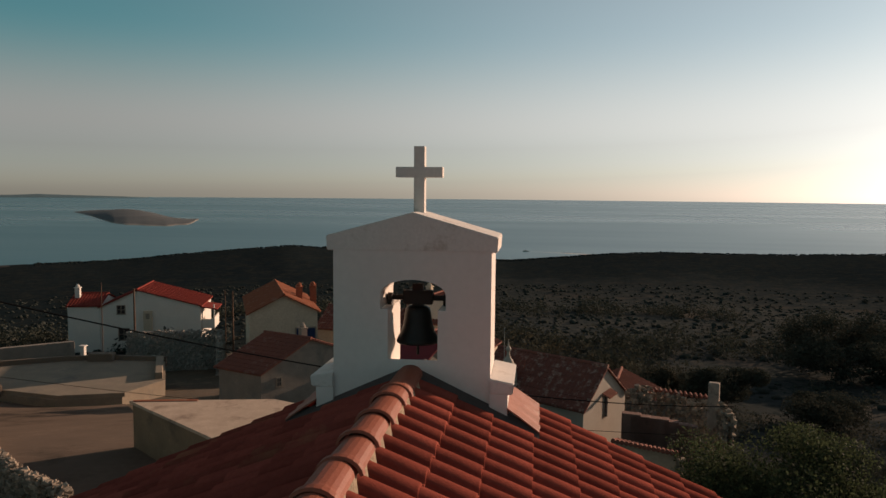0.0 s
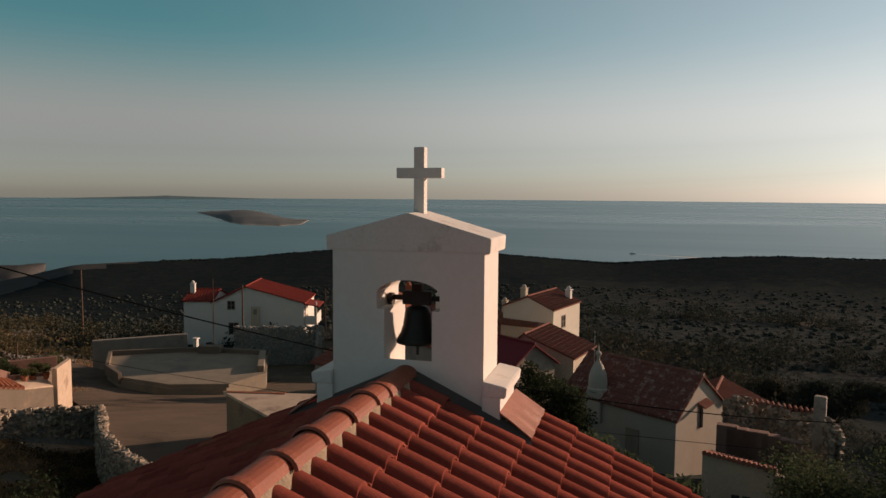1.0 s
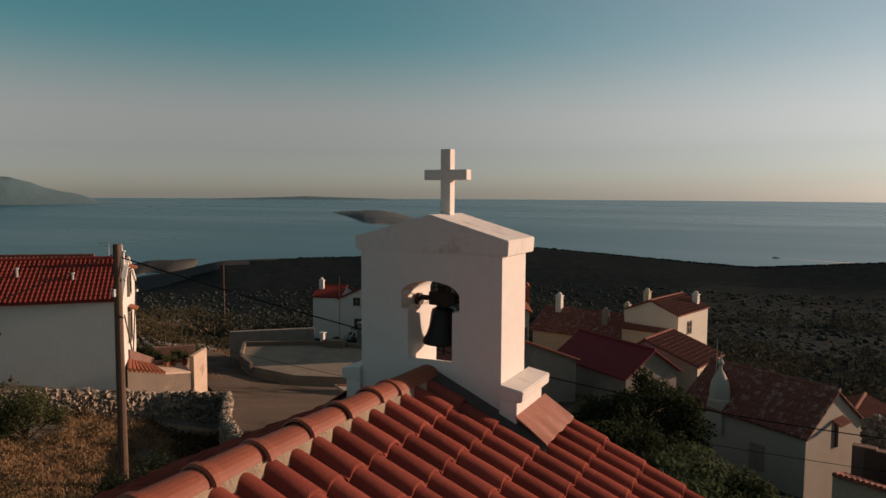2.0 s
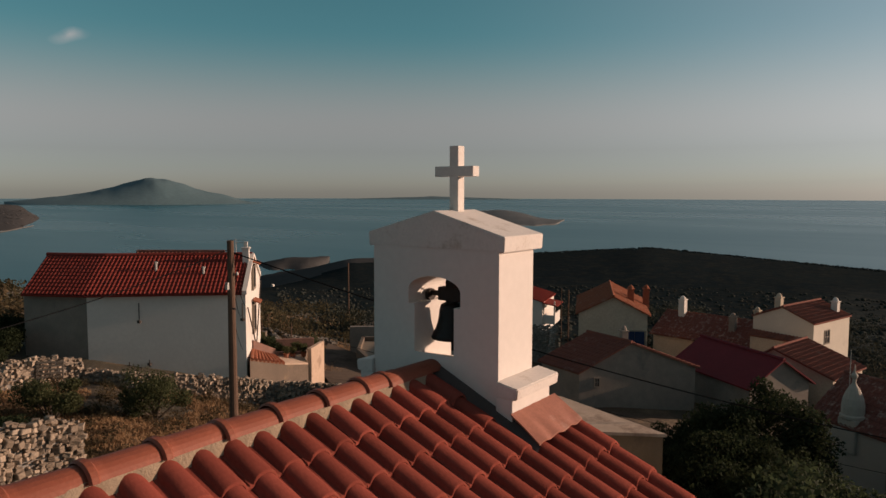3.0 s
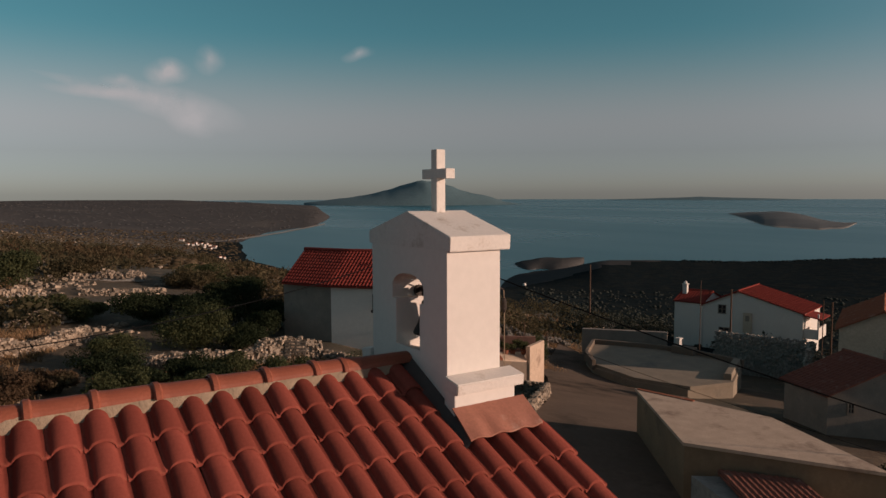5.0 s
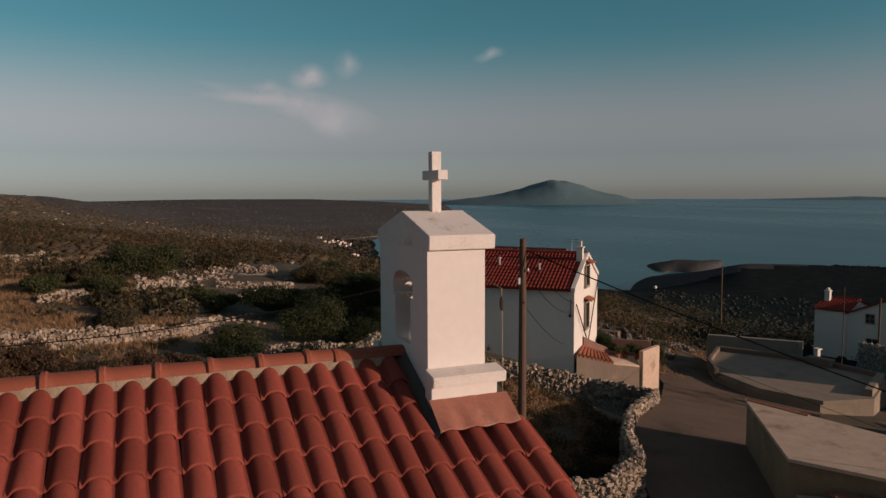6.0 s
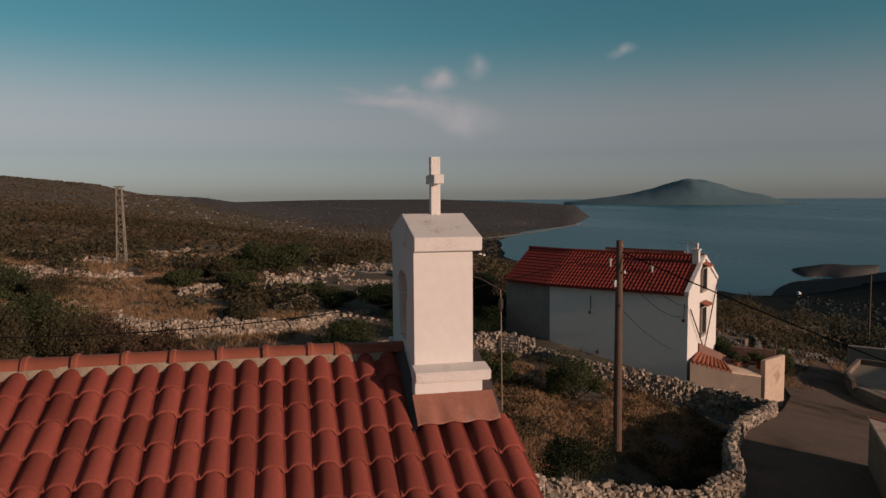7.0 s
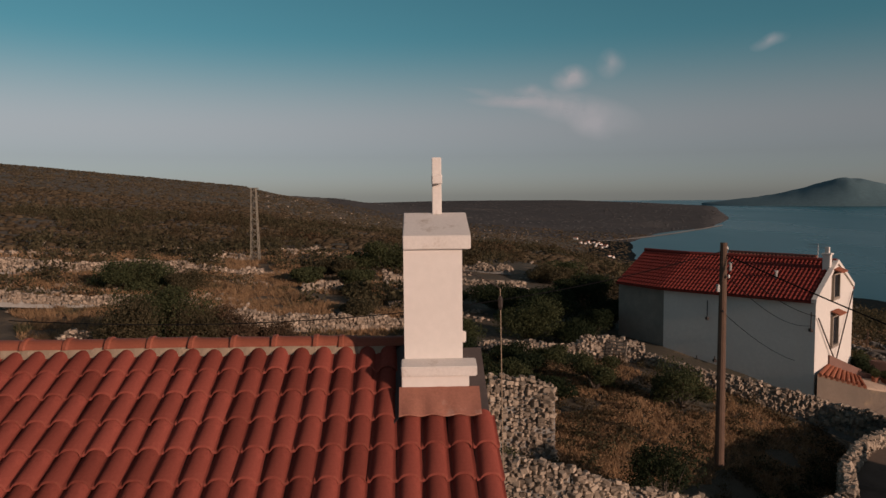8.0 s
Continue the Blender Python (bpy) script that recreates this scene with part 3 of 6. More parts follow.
def ridge_tiles(ch):
    """Half-round ridge tiles, each with a thick collar over the next."""
    def ridge_mesh(ln):
        n = 10
        vs, fs = [], []
        rows = [(0.0, 0.108), (0.012, 0.124), (0.045, 0.126), (0.058, 0.110), (0.10, 0.105), (ln + 0.03, 0.098)]
        for y, r in rows:
            for i in range(n + 1):
                a = math.pi * (0.04 + 0.92 * i / n)
                vs.append((-r * math.cos(a), y, r * math.sin(a) * 0.82))
        for k in range(len(rows) - 1):
            for i in range(n):
                a = k * (n + 1) + i
                fs.append((a, a + 1, a + n + 2, a + n + 1))
        return vs, fs
    first = mesh_part("ridge_tile", *ridge_mesh(0.38), RIDGE_CLAY, ch, smooth=False)
    y = -0.866
    first.location = (0, y, RIDGE_Z - 0.035)
    while y > -9.0:
        y -= 0.38
        o = first.copy()
        scene.collection.objects.link(o)
        o.location = (random.uniform(-0.006, 0.006), y, RIDGE_Z - 0.035 + random.uniform(-0.004, 0.004))
        o.rotation_euler = (random.uniform(-0.012, 0.012), random.uniform(-0.03, 0.03), random.uniform(-0.012, 0.012))
    last = mesh_part("ridge_tile", *ridge_mesh(0.62), RIDGE_CLAY, ch)
    last.location = (0, -0.63, RIDGE_Z - 0.045)
    # bedding mortar along both sides of the ridge tiles
    for s in (-1, 1):
        vs, fs = [], []
        n = 230
        for i in range(n + 1):
            yy = -0.16 - (9.0 - 0.16) * i / n
            w = 0.114 + 0.012 * noise.noise(Vector((0, yy * 9, s * 3))) - 0.012 * math.cos(2 * math.pi * (yy - CREST0) / PITCH)
            vs += [(s * 0.085, yy, RIDGE_Z - 0.010 + 0.008 * noise.noise(Vector((1, yy * 14, s)))), (s * w * 0.84, yy, roof_z(w) + 0.010), (s * w, yy, roof_z(w) - 0.075)]
        for i in range(n):
            for j in range(2):
                a = i * 3 + j
                fs.append((a, a + 3, a + 4, a + 1) if s < 0 else (a, a + 1, a + 4, a + 3))
        mesh_part("bedding_mortar", vs, fs, MORTAR, ch, smooth=True)


ridge_tiles(chapel)


def flashing(ch):
    for s in (-1, 1):
        # sheet under the pier of the gable and dark strip along its foot
        bm = bmesh.new()
        nx, ny = 6, 28
        top, under = [], []
        for a in range(nx + 1):
            f = a / nx
            for b in range(ny + 1):
                y = -0.045 + 0.675 * b / ny
                x = 0.74 + f * (0.24 + 0.012 * noise.noise(Vector((y * 9, s, 0))))
                z = 7.045 - 0.150 * f + f * f * (0.009 * math.cos(2 * math.pi * (y - CREST0) / PITCH) - 0.012) + 0.004 * noise.noise(Vector((x * 12, y * 12, s)))
                top.append(bm.verts.new((s * x, y, z)))
                under.append(bm.verts.new((s * x, y, z - 0.012)))
        w = ny + 1
        for a in range(nx):
            for b in range(ny):
                q = (a * w + b, (a + 1) * w + b, (a + 1) * w + b + 1, a * w + b + 1)
                bm.faces.new([top[k] for k in q]), bm.faces.new([under[k] for k in q[::-1]])
        rim = [b for b in range(w)] + [a * w + ny for a in range(1, nx + 1)] + [nx * w + b for b in range(ny - 1, -1, -1)] + [a * w for a in range(nx - 1, 0, -1)]
        for k, m in zip(rim, rim[1:] + rim[:1]):
            bm.faces.new((top[k], top[m], under[m], under[k]))
        bmesh.ops.recalc_face_normals(bm, faces=bm.faces)
        part("flashing", bm, FLASH, ch, "terracotta-painted flashing sheet dressed over the tiles")
        vs, fs = [], []
        for i in range(13):
            x = 0.06 + 0.92 * i / 12
            z = roof_z(x)
            vs += [(s * x, -0.17, z - 0.055), (s * x, -0.09, z - 0.045), (s * x, -0.035, z + 0.01), (s * x, -0.004, z + 0.035)]
        for i in range(12):
            for j in range(3):
                a = i * 4 + j
                fs.append((a, a + 4, a + 5, a + 1) if s > 0 else (a, a + 1, a + 5, a + 4))
        mesh_part("valley_strip", vs, fs, GUTTER, ch, smooth=True)


flashing(chapel)


def build_bell_gable():
    g = thing("bell_gable", "white plastered bell gable with a stone cross on the chapel ridge", "bell gable")
    X, YB = 0.605, 0.50
    # opening: sill at 7.375, narrow to 7.755, wider above, flat arch to 7.985
    cx, wn_, ww, zs, zsp, zsh, zt = 0.012, 0.192, 0.252, 7.375, 7.755, 7.87, 7.985
    arch = [(cx + ww * math.cos(a), zsh + (zt - zsh) * math.sin(a)) for a in [math.pi * i / 16 for i in range(17)]]
    hole = [(cx - wn_, zs), (cx + wn_, zs), (cx + wn_, zsp), (cx + ww, zsp)] + arch + [(cx - ww, zsp), (cx - wn_, zsp)]

    def top(x):
        return 8.490 - (8.490 - 8.305) * abs(x) / 0.66

    bm = bmesh.new()
    z0, back_sill = 6.55, 7.25              # the sill falls towards the back
    for y, flip, zs in ((0.0, False, 7.375), (YB, True, back_sill)):
        polys = [[(-X, z0), (X, z0), (X, zs), (-X, zs)], [(-X, zs), (cx - wn_, zs), (cx - wn_, zsp), (-X, zsp)], [(cx + wn_, zs), (X, zs), (X, zsp), (cx + wn_, zsp)],
                 [(-X, zsp), (cx - ww, zsp), (cx - ww, zsh), (-X, zsh)], [(cx + ww, zsp), (X, zsp), (X, zsh), (cx + ww, zsh)]]
        xs = [X] + [p[0] for p in arch] + [-X]
        zb = [zsh] + [p[1] for p in arch] + [zsh]
        for i in range(len(xs) - 1):
            polys.append([(xs[i + 1], zb[i + 1]), (xs[i], zb[i]), (xs[i], top(xs[i]) - 0.03), (xs[i + 1], top(xs[i + 1]) - 0.03)])
        for pts in polys:
            v = [bm.verts.new((x, y, z)) for x, z in pts]
            bm.faces.new(v[::-1] if flip else v)
    for i in range(len(hole)):
        (xa, za), (xb, zb_) = hole[i], hole[(i + 1) % len(hole)]
        ya, yb = (back_sill if i in (0, 1) else za), (back_sill if (i + 1) % len(hole) in (0, 1) else zb_)
        bm.faces.new([bm.verts.new(p) for p in ((xa, 0, za), (xa, YB, ya), (xb, YB, yb), (xb, 0, zb_))])
    for s in (-1, 1):
        v = [bm.verts.new(p) for p in ((s * X, 0, z0), (s * X, YB, z0), (s * X, YB, 8.3), (s * X, 0, 8.3))]
        bm.faces.new(v if s > 0 else v[::-1])
    bmesh.ops.remove_doubles(bm, verts=bm.verts, dist=0.0005)
    part("shaft", bm, PLASTER, g)
    # gabled cap, proud at the sides and behind
    bm = bmesh.new()
    prof = [(-0.655, 8.200), (0.646, 8.200), (0.653, 8.314), (0.008, 8.495), (-0.662, 8.312)]
    f = [bm.verts.new((x, -0.004, z)) for x, z in prof]
    b = [bm.verts.new((x, 0.572, z)) for x, z in prof]
    n = len(prof)
    bm.faces.new(f), bm.faces.new(b[::-1])
    for i in range(n):
        j = (i + 1) % n
        bm.faces.new((f[j], f[i], b[i], b[j]))
    bmesh.ops.bevel(bm, geom=list(bm.edges), offset=0.006, segments=2, affect="EDGES")
    part("cap", bm, CAPSTONE, g, "weathered gabled cap of the bell gable")
    for s in (-1, 1):
        bm = bmesh.new()
        pts = [(0.60, 7.14), (0.776, 7.14), (0.786, 7.225), (0.60, 7.258)]
        f = [bm.verts.new((s * x, -0.028, z)) for x, z in pts]
        b = [bm.verts.new((s * x, 0.61, z)) for x, z in pts]
        bm.faces.new(f if s > 0 else f[::-1]), bm.faces.new(b[::-1] if s > 0 else b)
        for i in range(4):
            j = (i + 1) % 4
            bm.faces.new((f[j], f[i], b[i], b[j]) if s > 0 else (f[i], f[j], b[j], b[i]))
        bmesh.ops.bevel(bm, geom=list(bm.edges), offset=0.008, segments=2, affect="EDGES")
        part("ledge", bm, CAPSTONE, g)
        bm = bmesh.new()
        box(bm, min(s * 0.60, s * 0.740), max(s * 0.60, s * 0.740), -0.024, 0.545, 6.6, 7.141, bevel=0.008)
        part("buttress", bm, PLASTER, g)
    bm = bmesh.new()
    box(bm, -0.031, 0.055, 0.262, 0.348, 8.43, 9.003, bevel=0.006)
    box(bm, -0.175, 0.197, 0.2605, 0.3495, 8.760, 8.842, bevel=0.006)
    part("cross", bm, CAPSTONE, g, "plain square stone cross")
    return g


bell_gable = build_bell_gable()


def build_bell():
    b = thing("bell", "dark bronze bell hanging from an iron yoke", "bell")
    bm = bmesh.new()
    lathe(bm, [(0.166, 7.462), (0.170, 7.475), (0.160, 7.50), (0.135, 7.545), (0.118, 7.60), (0.108, 7.66), (0.104, 7.70), (0.094, 7.735), (0.06, 7.752), (0.02, 7.757)], 0.012, 0.25, 28)
    for f in bm.faces:
        f.smooth = True
    part("body", bm, BRONZE, b)
    bm = bmesh.new()
    box(bm, -0.105, 0.13, 0.205, 0.295, 7.765, 7.875, bevel=0.012)
    box(bm, -0.03, 0.055, 0.21, 0.29, 7.745, 7.93, bevel=0.01)
    part("yoke", bm, IRON, b, "dark timber and iron headstock")
    for s in (-1, 1):
        bm = bmesh.new()
        tube(bm, [(0.012 + s * 0.10, 0.25, 7.815), (0.012 + s * 0.262, 0.25, 7.815)], 0.022, 10)
        tube(bm, [(0.012 + s * 0.205, 0.25, 7.80), (0.012 + s * 0.24, 0.25, 7.80)], 0.05, 12)
        part("bearing", bm, IRON, b)
    bm = bmesh.new()
    tube(bm, [(0.012, 0.25, 7.60), (0.012, 0.25, 7.36)], 0.011, 8)
    part("clapper", bm, IRON, b)


build_bell()


# ---- roofs and houses of the village ----
def roll_roof(name, o, u, v, material, parent, pitch=0.22, row=0.36, height=0.05, label=""):
    """A slope of roll tiles: o its lower corner, u along the eave, v up the slope. Rolls and steps are real relief."""
    o, u, v = Vector(o), Vector(u), Vector(v)
    nrm = u.cross(v).normalized()
    if nrm.z < 0:
        nrm = -nrm
    nu, nv = max(2, int(u.length / pitch)), max(2, int(v.length / row))
    prof = [(0.0, 0.0), (0.18, 0.05), (0.34, 0.75), (0.5, 1.0), (0.66, 0.75), (0.82, 0.05)]
    us = [(i + p) / nu for i in range(nu) for p, _ in prof] + [1.0]
    hs = [h for i in range(nu) for _, h in prof] + [0.0]
    vs, fs = [], []
    for j in range(nv):
        jit = [random.uniform(-0.02, 0.02) for _ in range(nu + 1)]
        for t, lift in ((j / nv, 0.030), ((j + 1) / nv, 0.0)):
            for i, (a, h) in enumerate(zip(us, hs)):
                vs.append(o + u * a + v * (t + (jit[min(i // 6, nu)] * row / v.length if lift else 0)) + nrm * (h * height + lift))
    n = len(us)
    for k in range(2 * nv - 1):
        for i in range(n - 1):
            a = k * n + i
            fs.append((a, a + 1, a + n + 1, a + n))
    ob = mesh_part(name, vs, fs, material, parent)
    if label:
        tagged(ob, label)
    return ob


def slab(bm, pts, thick):
    """Adds a slab under an outline of points."""
    v = [bm.verts.new(p) for p in pts]
    w = [bm.verts.new((p[0], p[1], p[2] - thick)) for p in pts]
    n = len(pts)
    bm.faces.new(v), bm.faces.new(w[::-1])
    for i in range(n):
        j = (i + 1) % n
        bm.faces.new((v[j], v[i], w[i], w[j]))
    bmesh.ops.recalc_face_normals(bm, faces=bm.faces)


def house(label, p0, p1, depth, base, eave, rise, wall, roof, gable="front", over=0.25, wins=(), chimneys=(), pitch=0.26, category="house", name="house", skew=0.0, apex=0.5):
    """A gabled house: p0 to p1 its front wall in plan, seen from the left to the right; depth goes away from the viewer.
    gable 'front': the gable is over the front; 'side': the eave is. wins: (u, z, width, height) on the front; chimneys: (u, v, top, width)."""
    h = thing(name, label, category)
    A, B = Vector((*p0, 0)), Vector((*p1, 0))
    ux = (B - A).normalized()
    uy = Vector((-ux.y, ux.x, 0))
    w = (B - A).length
    M = Matrix.Translation(A) @ Matrix(((ux.x, uy.x, 0, 0), (ux.y, uy.y, 0, 0), (0, 0, 1, 0), (0, 0, 0, 1)))

    def P(x, y, z):
        return M @ Vector((x + skew * y, y, z))

    bm = bmesh.new()
    top = eave + rise
    if gable == "front":
        prof = [(0, base), (w, base), (w, eave), (w * apex, top), (0, eave)]
        f, b = [bm.verts.new(P(x, 0, z)) for x, z in prof], [bm.verts.new(P(x, depth, z)) for x, z in prof]
    else:
        prof = [(0, base), (depth, base), (depth, eave), (depth * apex, top), (0, eave)]
        f, b = [bm.verts.new(P(0, y, z)) for y, z in prof], [bm.verts.new(P(w, y, z)) for y, z in prof]
    bm.faces.new(f), bm.faces.new(b[::-1])
    for i in range(5):
        j = (i + 1) % 5
        bm.faces.new((f[j], f[i], b[i], b[j]))
    bmesh.ops.recalc_face_normals(bm, faces=bm.faces)
    part("wall", bm, wall, h)
    o = over
    e = 0.04
    if gable == "front":
        k1, k2 = rise / (w * apex), rise / (w * (1 - apex))
        sides = [(P(-o, -o, eave - o * k1 + e), P(w * apex, depth + o, top + e), P(-o, depth + o, eave - o * k1 + e), P(w * apex, -o, top + e)),
                 (P(w + o, depth + o, eave - o * k2 + e), P(w * apex, -o, top + e), P(w + o, -o, eave - o * k2 + e), P(w * apex, depth + o, top + e))]
    else:
        k1, k2 = rise / (depth * apex), rise / (depth * (1 - apex))
        sides = [(P(w + o, -o, eave - o * k1 + e), P(-o, depth * apex, top + e), P(-o, -o, eave - o * k1 + e), P(w + o, depth * apex, top + e)),
                 (P(-o, depth + o, eave - o * k2 + e), P(w + o, depth * apex, top + e), P(w + o, depth + o, eave - o * k2 + e), P(-o, depth * apex, top + e))]
    for a, c, b_, d in sides:
        bm = bmesh.new()
        slab(bm, [a, b_, c, d], 0.10)
        deck = part("roof", bm, roof, h)
        if pitch:
            roll_roof("tile_field", a + Vector((0, 0, 0.01)), b_ - a, d - a, roof, deck, pitch)
    bm = bmesh.new()
    ra, rb = (P(w * apex, -o, top + 0.06), P(w * apex, depth + o, top + 0.06)) if gable == "front" else (P(-o, depth * apex, top + 0.06), P(w + o, depth * apex, top + 0.06))
    tube(bm, [ra.lerp(rb, i / 6) for i in range(7)], 0.11, 8)
    part("ridge_cap", bm, roof, h)
    for u, z, ww, hh in wins:
        wnd = None
        bm = bmesh.new()
        T = M @ Matrix.Translation((u, 0, z))
        for x0, x1, z0, z1 in ((-ww / 2 - 0.07, -ww / 2, -0.07, hh + 0.07), (ww / 2, ww / 2 + 0.07, -0.07, hh + 0.07), (-ww / 2, ww / 2, hh, hh + 0.07), (-ww / 2 - 0.1, ww / 2 + 0.1, -0.10, 0)):
            box(bm, x0, x1, -0.05, 0.03, z0, z1, T)
        wnd = part("window", bm, FRAME, h)
        bm = bmesh.new()
        box(bm, -ww / 2, ww / 2, -0.015, 0.02, 0, hh, T)
        part("pane", bm, DARK, wnd)
        bm = bmesh.new()
        box(bm, -0.03, 0.03, -0.03, -0.016, 0, hh, T)
        box(bm, -ww / 2, ww / 2, -0.029, -0.017, hh * 0.5 - 0.02, hh * 0.5 + 0.02, T)
        part("mullion", bm, FRAME, wnd)
    for u, v, zt, cw, cm in chimneys:
        bm = bmesh.new()
        T = M @ Matrix.Translation((u, v, 0))
        box(bm, -cw / 2, cw / 2, -cw / 2, cw / 2, eave - 0.2, zt, T, 0.02)
        box(bm, -cw / 2 - 0.06, cw / 2 + 0.06, -cw / 2 - 0.06, cw / 2 + 0.06, zt, zt + 0.08, T, 0.01)
        c = part("chimney", bm, cm, h)
        bm = bmesh.new()
        r = cw * 0.5
        lathe(bm, [(r * 0.9, zt + 0.08), (r * 0.85, zt + 0.22), (r * 0.5, zt + 0.34), (0.03, zt + 0.40)], 0, 0, 10)
        for q in bm.verts:
            q.co = T @ q.co
        part("cowl", bm, cm, c)
    return h, P


# neighbouring white house beside the walled garden
def build_neighbour():
    h = thing("house", "white two-storey house with a red tile roof and sunlit front gable", "house")
    E, S, L = Vector((-27.2, 19.5, 3.42)), Vector((-32.9, 13.95, 3.42)), Vector((-36.05, 12.25, 3.42))
    across, rise = Vector((-4.75, 4.85, 0)), 1.62
    up = across * 0.5 + Vector((0, 0, rise))
    bm = bmesh.new()
    n1, n2 = Vector((-0.06, 0.06, 0)), across - Vector((-0.06, 0.06, 0))
    bm2 = bmesh.new()
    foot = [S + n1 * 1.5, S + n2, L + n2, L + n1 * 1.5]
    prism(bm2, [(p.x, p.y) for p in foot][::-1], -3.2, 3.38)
    # the wing's shade is put into its colour: grey, not house white
    part("wing_wall", bm2, GREY_WALL, h, "end of the garden wall, its shade painted as grey")
    foot = [E + n1, E + n2, S + n2 * 0.99, S + n1]
    lo = [bm.verts.new((p.x, p.y, -3.2)) for p in foot]
    hi = [bm.verts.new((p.x, p.y, 3.40)) for p in foot]
    for i in range(4):
        k = (i + 1) % 4
        bm.faces.new((lo[i], lo[k], hi[k], hi[i]))
    for a, b, c in ((0, 1, E), (3, 2, S)):
        bm.faces.new((hi[a], hi[b], bm.verts.new(c + up - Vector((0, 0, 0.05)))))
    bmesh.ops.recalc_face_normals(bm, faces=bm.faces)
    part("wall", bm, WHITE_WALL, h)
    d1, d2 = (E - S), (S - L)
    out = up.normalized() * 0.22
    for o, u in ((S, d1), (L, d2)):
        bm = bmesh.new()
        slab(bm, [o - out, o + u - out, o + u + up, o + up], 0.09)
        deck = part("roof", bm, RED_ROOF, h)
        roll_roof("tile_field", o - out + Vector((0, 0, 0.02)), u, up + out, RED_ROOF, deck, 0.215, 0.36)
        back = Vector((across.x * 0.5, across.y * 0.5, -rise))
        bm = bmesh.new()
        slab(bm, [o + up, o + u + up, o + u + up + back * 1.06, o + up + back * 1.06], 0.09)
        part("roof", bm, RED_ROOF, h)
    bm = bmesh.new()
    tube(bm, [E + up + Vector((0, 0, 0.05)), S + up + Vector((0, 0, 0.05)), L + up + Vector((0, 0, 0.05))], 0.12, 8)
    part("ridge_cap", bm, RED_ROOF, h)
    # raised verge of the front gable
    nf = Vector((0.714, 0.70, 0))
    bm = bmesh.new()
    for a, b in ((E - out, E + up), (E + up, E + across - Vector((out.x, out.y, -out.z)))):
        slab(bm, [a + nf * 0.10 + Vector((0, 0, 0.13)), b + nf * 0.10 + Vector((0, 0, 0.13)), b - nf * 0.14 + Vector((0, 0, 0.13)), a - nf * 0.14 + Vector((0, 0, 0.13))], 0.20)
    part("verge", bm, WHITE_WALL, h)
    # front gable: windows with small hoods
    ax = across.normalized()
    F = Matrix(((ax.x, nf.x, 0, E.x), (ax.y, nf.y, 0, E.y), (0, 0, 1, 0), (0, 0, 0, 1)))
    for z, hh in ((3.25, 1.15), (0.75, 1.45)):
        bm = bmesh.new()
        T = F @ Matrix.Translation((3.15, 0.06, z))
        for x0, x1, za, zb in ((-0.56, -0.45, -0.1, hh + 0.1), (0.45, 0.56, -0.1, hh + 0.1), (-0.45, 0.45, hh, hh + 0.1), (-0.6, 0.6, -0.16, -0.02)):
            box(bm, x0, x1, -0.10, 0.07, za, zb, T)
        w = part("window", bm, FRAME, h)
        bm = bmesh.new()
        box(bm, -0.45, 0.45, -0.12, -0.05, -0.05, hh + 0.02, T)
        part("pane", bm, DARK, w)
        bm = bmesh.new()
        slab(bm, [T @ Vector(p) for p in ((-0.6, 0.0, hh + 0.36), (0.6, 0.0, hh + 0.36), (0.6, 0.4, hh + 0.20), (-0.6, 0.4, hh + 0.20))], 0.06)
        part("hood", bm, ORANGE_ROOF, w)
    for x0, z0, x1 in ((0.2, 2.5, 2.9), (6.3, 3.2, 3.3)):
        bm = bmesh.new()
        tube(bm, [F @ Vector((x0, 0.10, z0)), F @ Vector((x1, 0.16, 0.0))], 0.035, 8)
        part("brace", bm, IRON, h)
    # chimney on the front of the ridge
    bm = bmesh.new()
    cpos = E + up * 0.80 + Vector((0.32, 0.30, 0))
    box(bm, -0.18, 0.18, -0.18, 0.18, 3.9, 5.45, Matrix.Translation((cpos.x - 0.5, cpos.y - 0.5, 0)) @ Matrix.Rotation(radians(44), 4, "Z"), 0.02)
    box(bm, -0.24, 0.24, -0.24, 0.24, 5.45, 5.53, Matrix.Translation((cpos.x - 0.5, cpos.y - 0.5, 0)) @ Matrix.Rotation(radians(44), 4, "Z"), 0.02)
    box(bm, -0.10, 0.10, -0.10, 0.10, 5.53, 5.85, Matrix.Translation((cpos.x - 0.5, cpos.y - 0.5, 0)) @ Matrix.Rotation(radians(44), 4, "Z"), 0.02)
    part("chimney", bm, WHITE_WALL, h)
    # brackets and pipes on the garden wall
    wx = (S - E).normalized()
    nw = Vector((-wx.y, wx.x, 0))
    for u, z, ln in ((5.35, 1.9, 1.0), (5.9, -0.45, 0.0), (4.9, -0.35, 0.0), (0.15, 1.9, 0.9)):
        p = E + wx * u + nw * 0.09
        bm = bmesh.new()
        tube(bm, [(p.x, p.y, z), (p.x, p.y, z + max(ln, 0.25))], 0.03, 6)
        box(bm, -0.12, 0.12, -0.06, 0.06, z - 0.06, z + 0.08, Matrix.Translation((p.x, p.y, 0)))
        part("bracket", bm, IRON, h)
    # vent pipes and aerial on the roof
    for f, k, ln in ((0.30, 0.45, 0.35), (0.62, 0.55, 0.45)):
        p = E + (S - E) * f + up * k
        bm = bmesh.new()
        tube(bm, [p, p + Vector((0, 0, ln))], 0.07, 8)
        tube(bm, [p + Vector((0, 0, ln)), p + Vector((0, 0, ln + 0.08))], 0.11, 8)
        part("vent_pipe", bm, STEEL, h)
    bm = bmesh.new()
    p = E + up * 0.98 - nf * 0.9
    tube(bm, [p, p + Vector((0, 0, 0.95))], 0.02, 6)
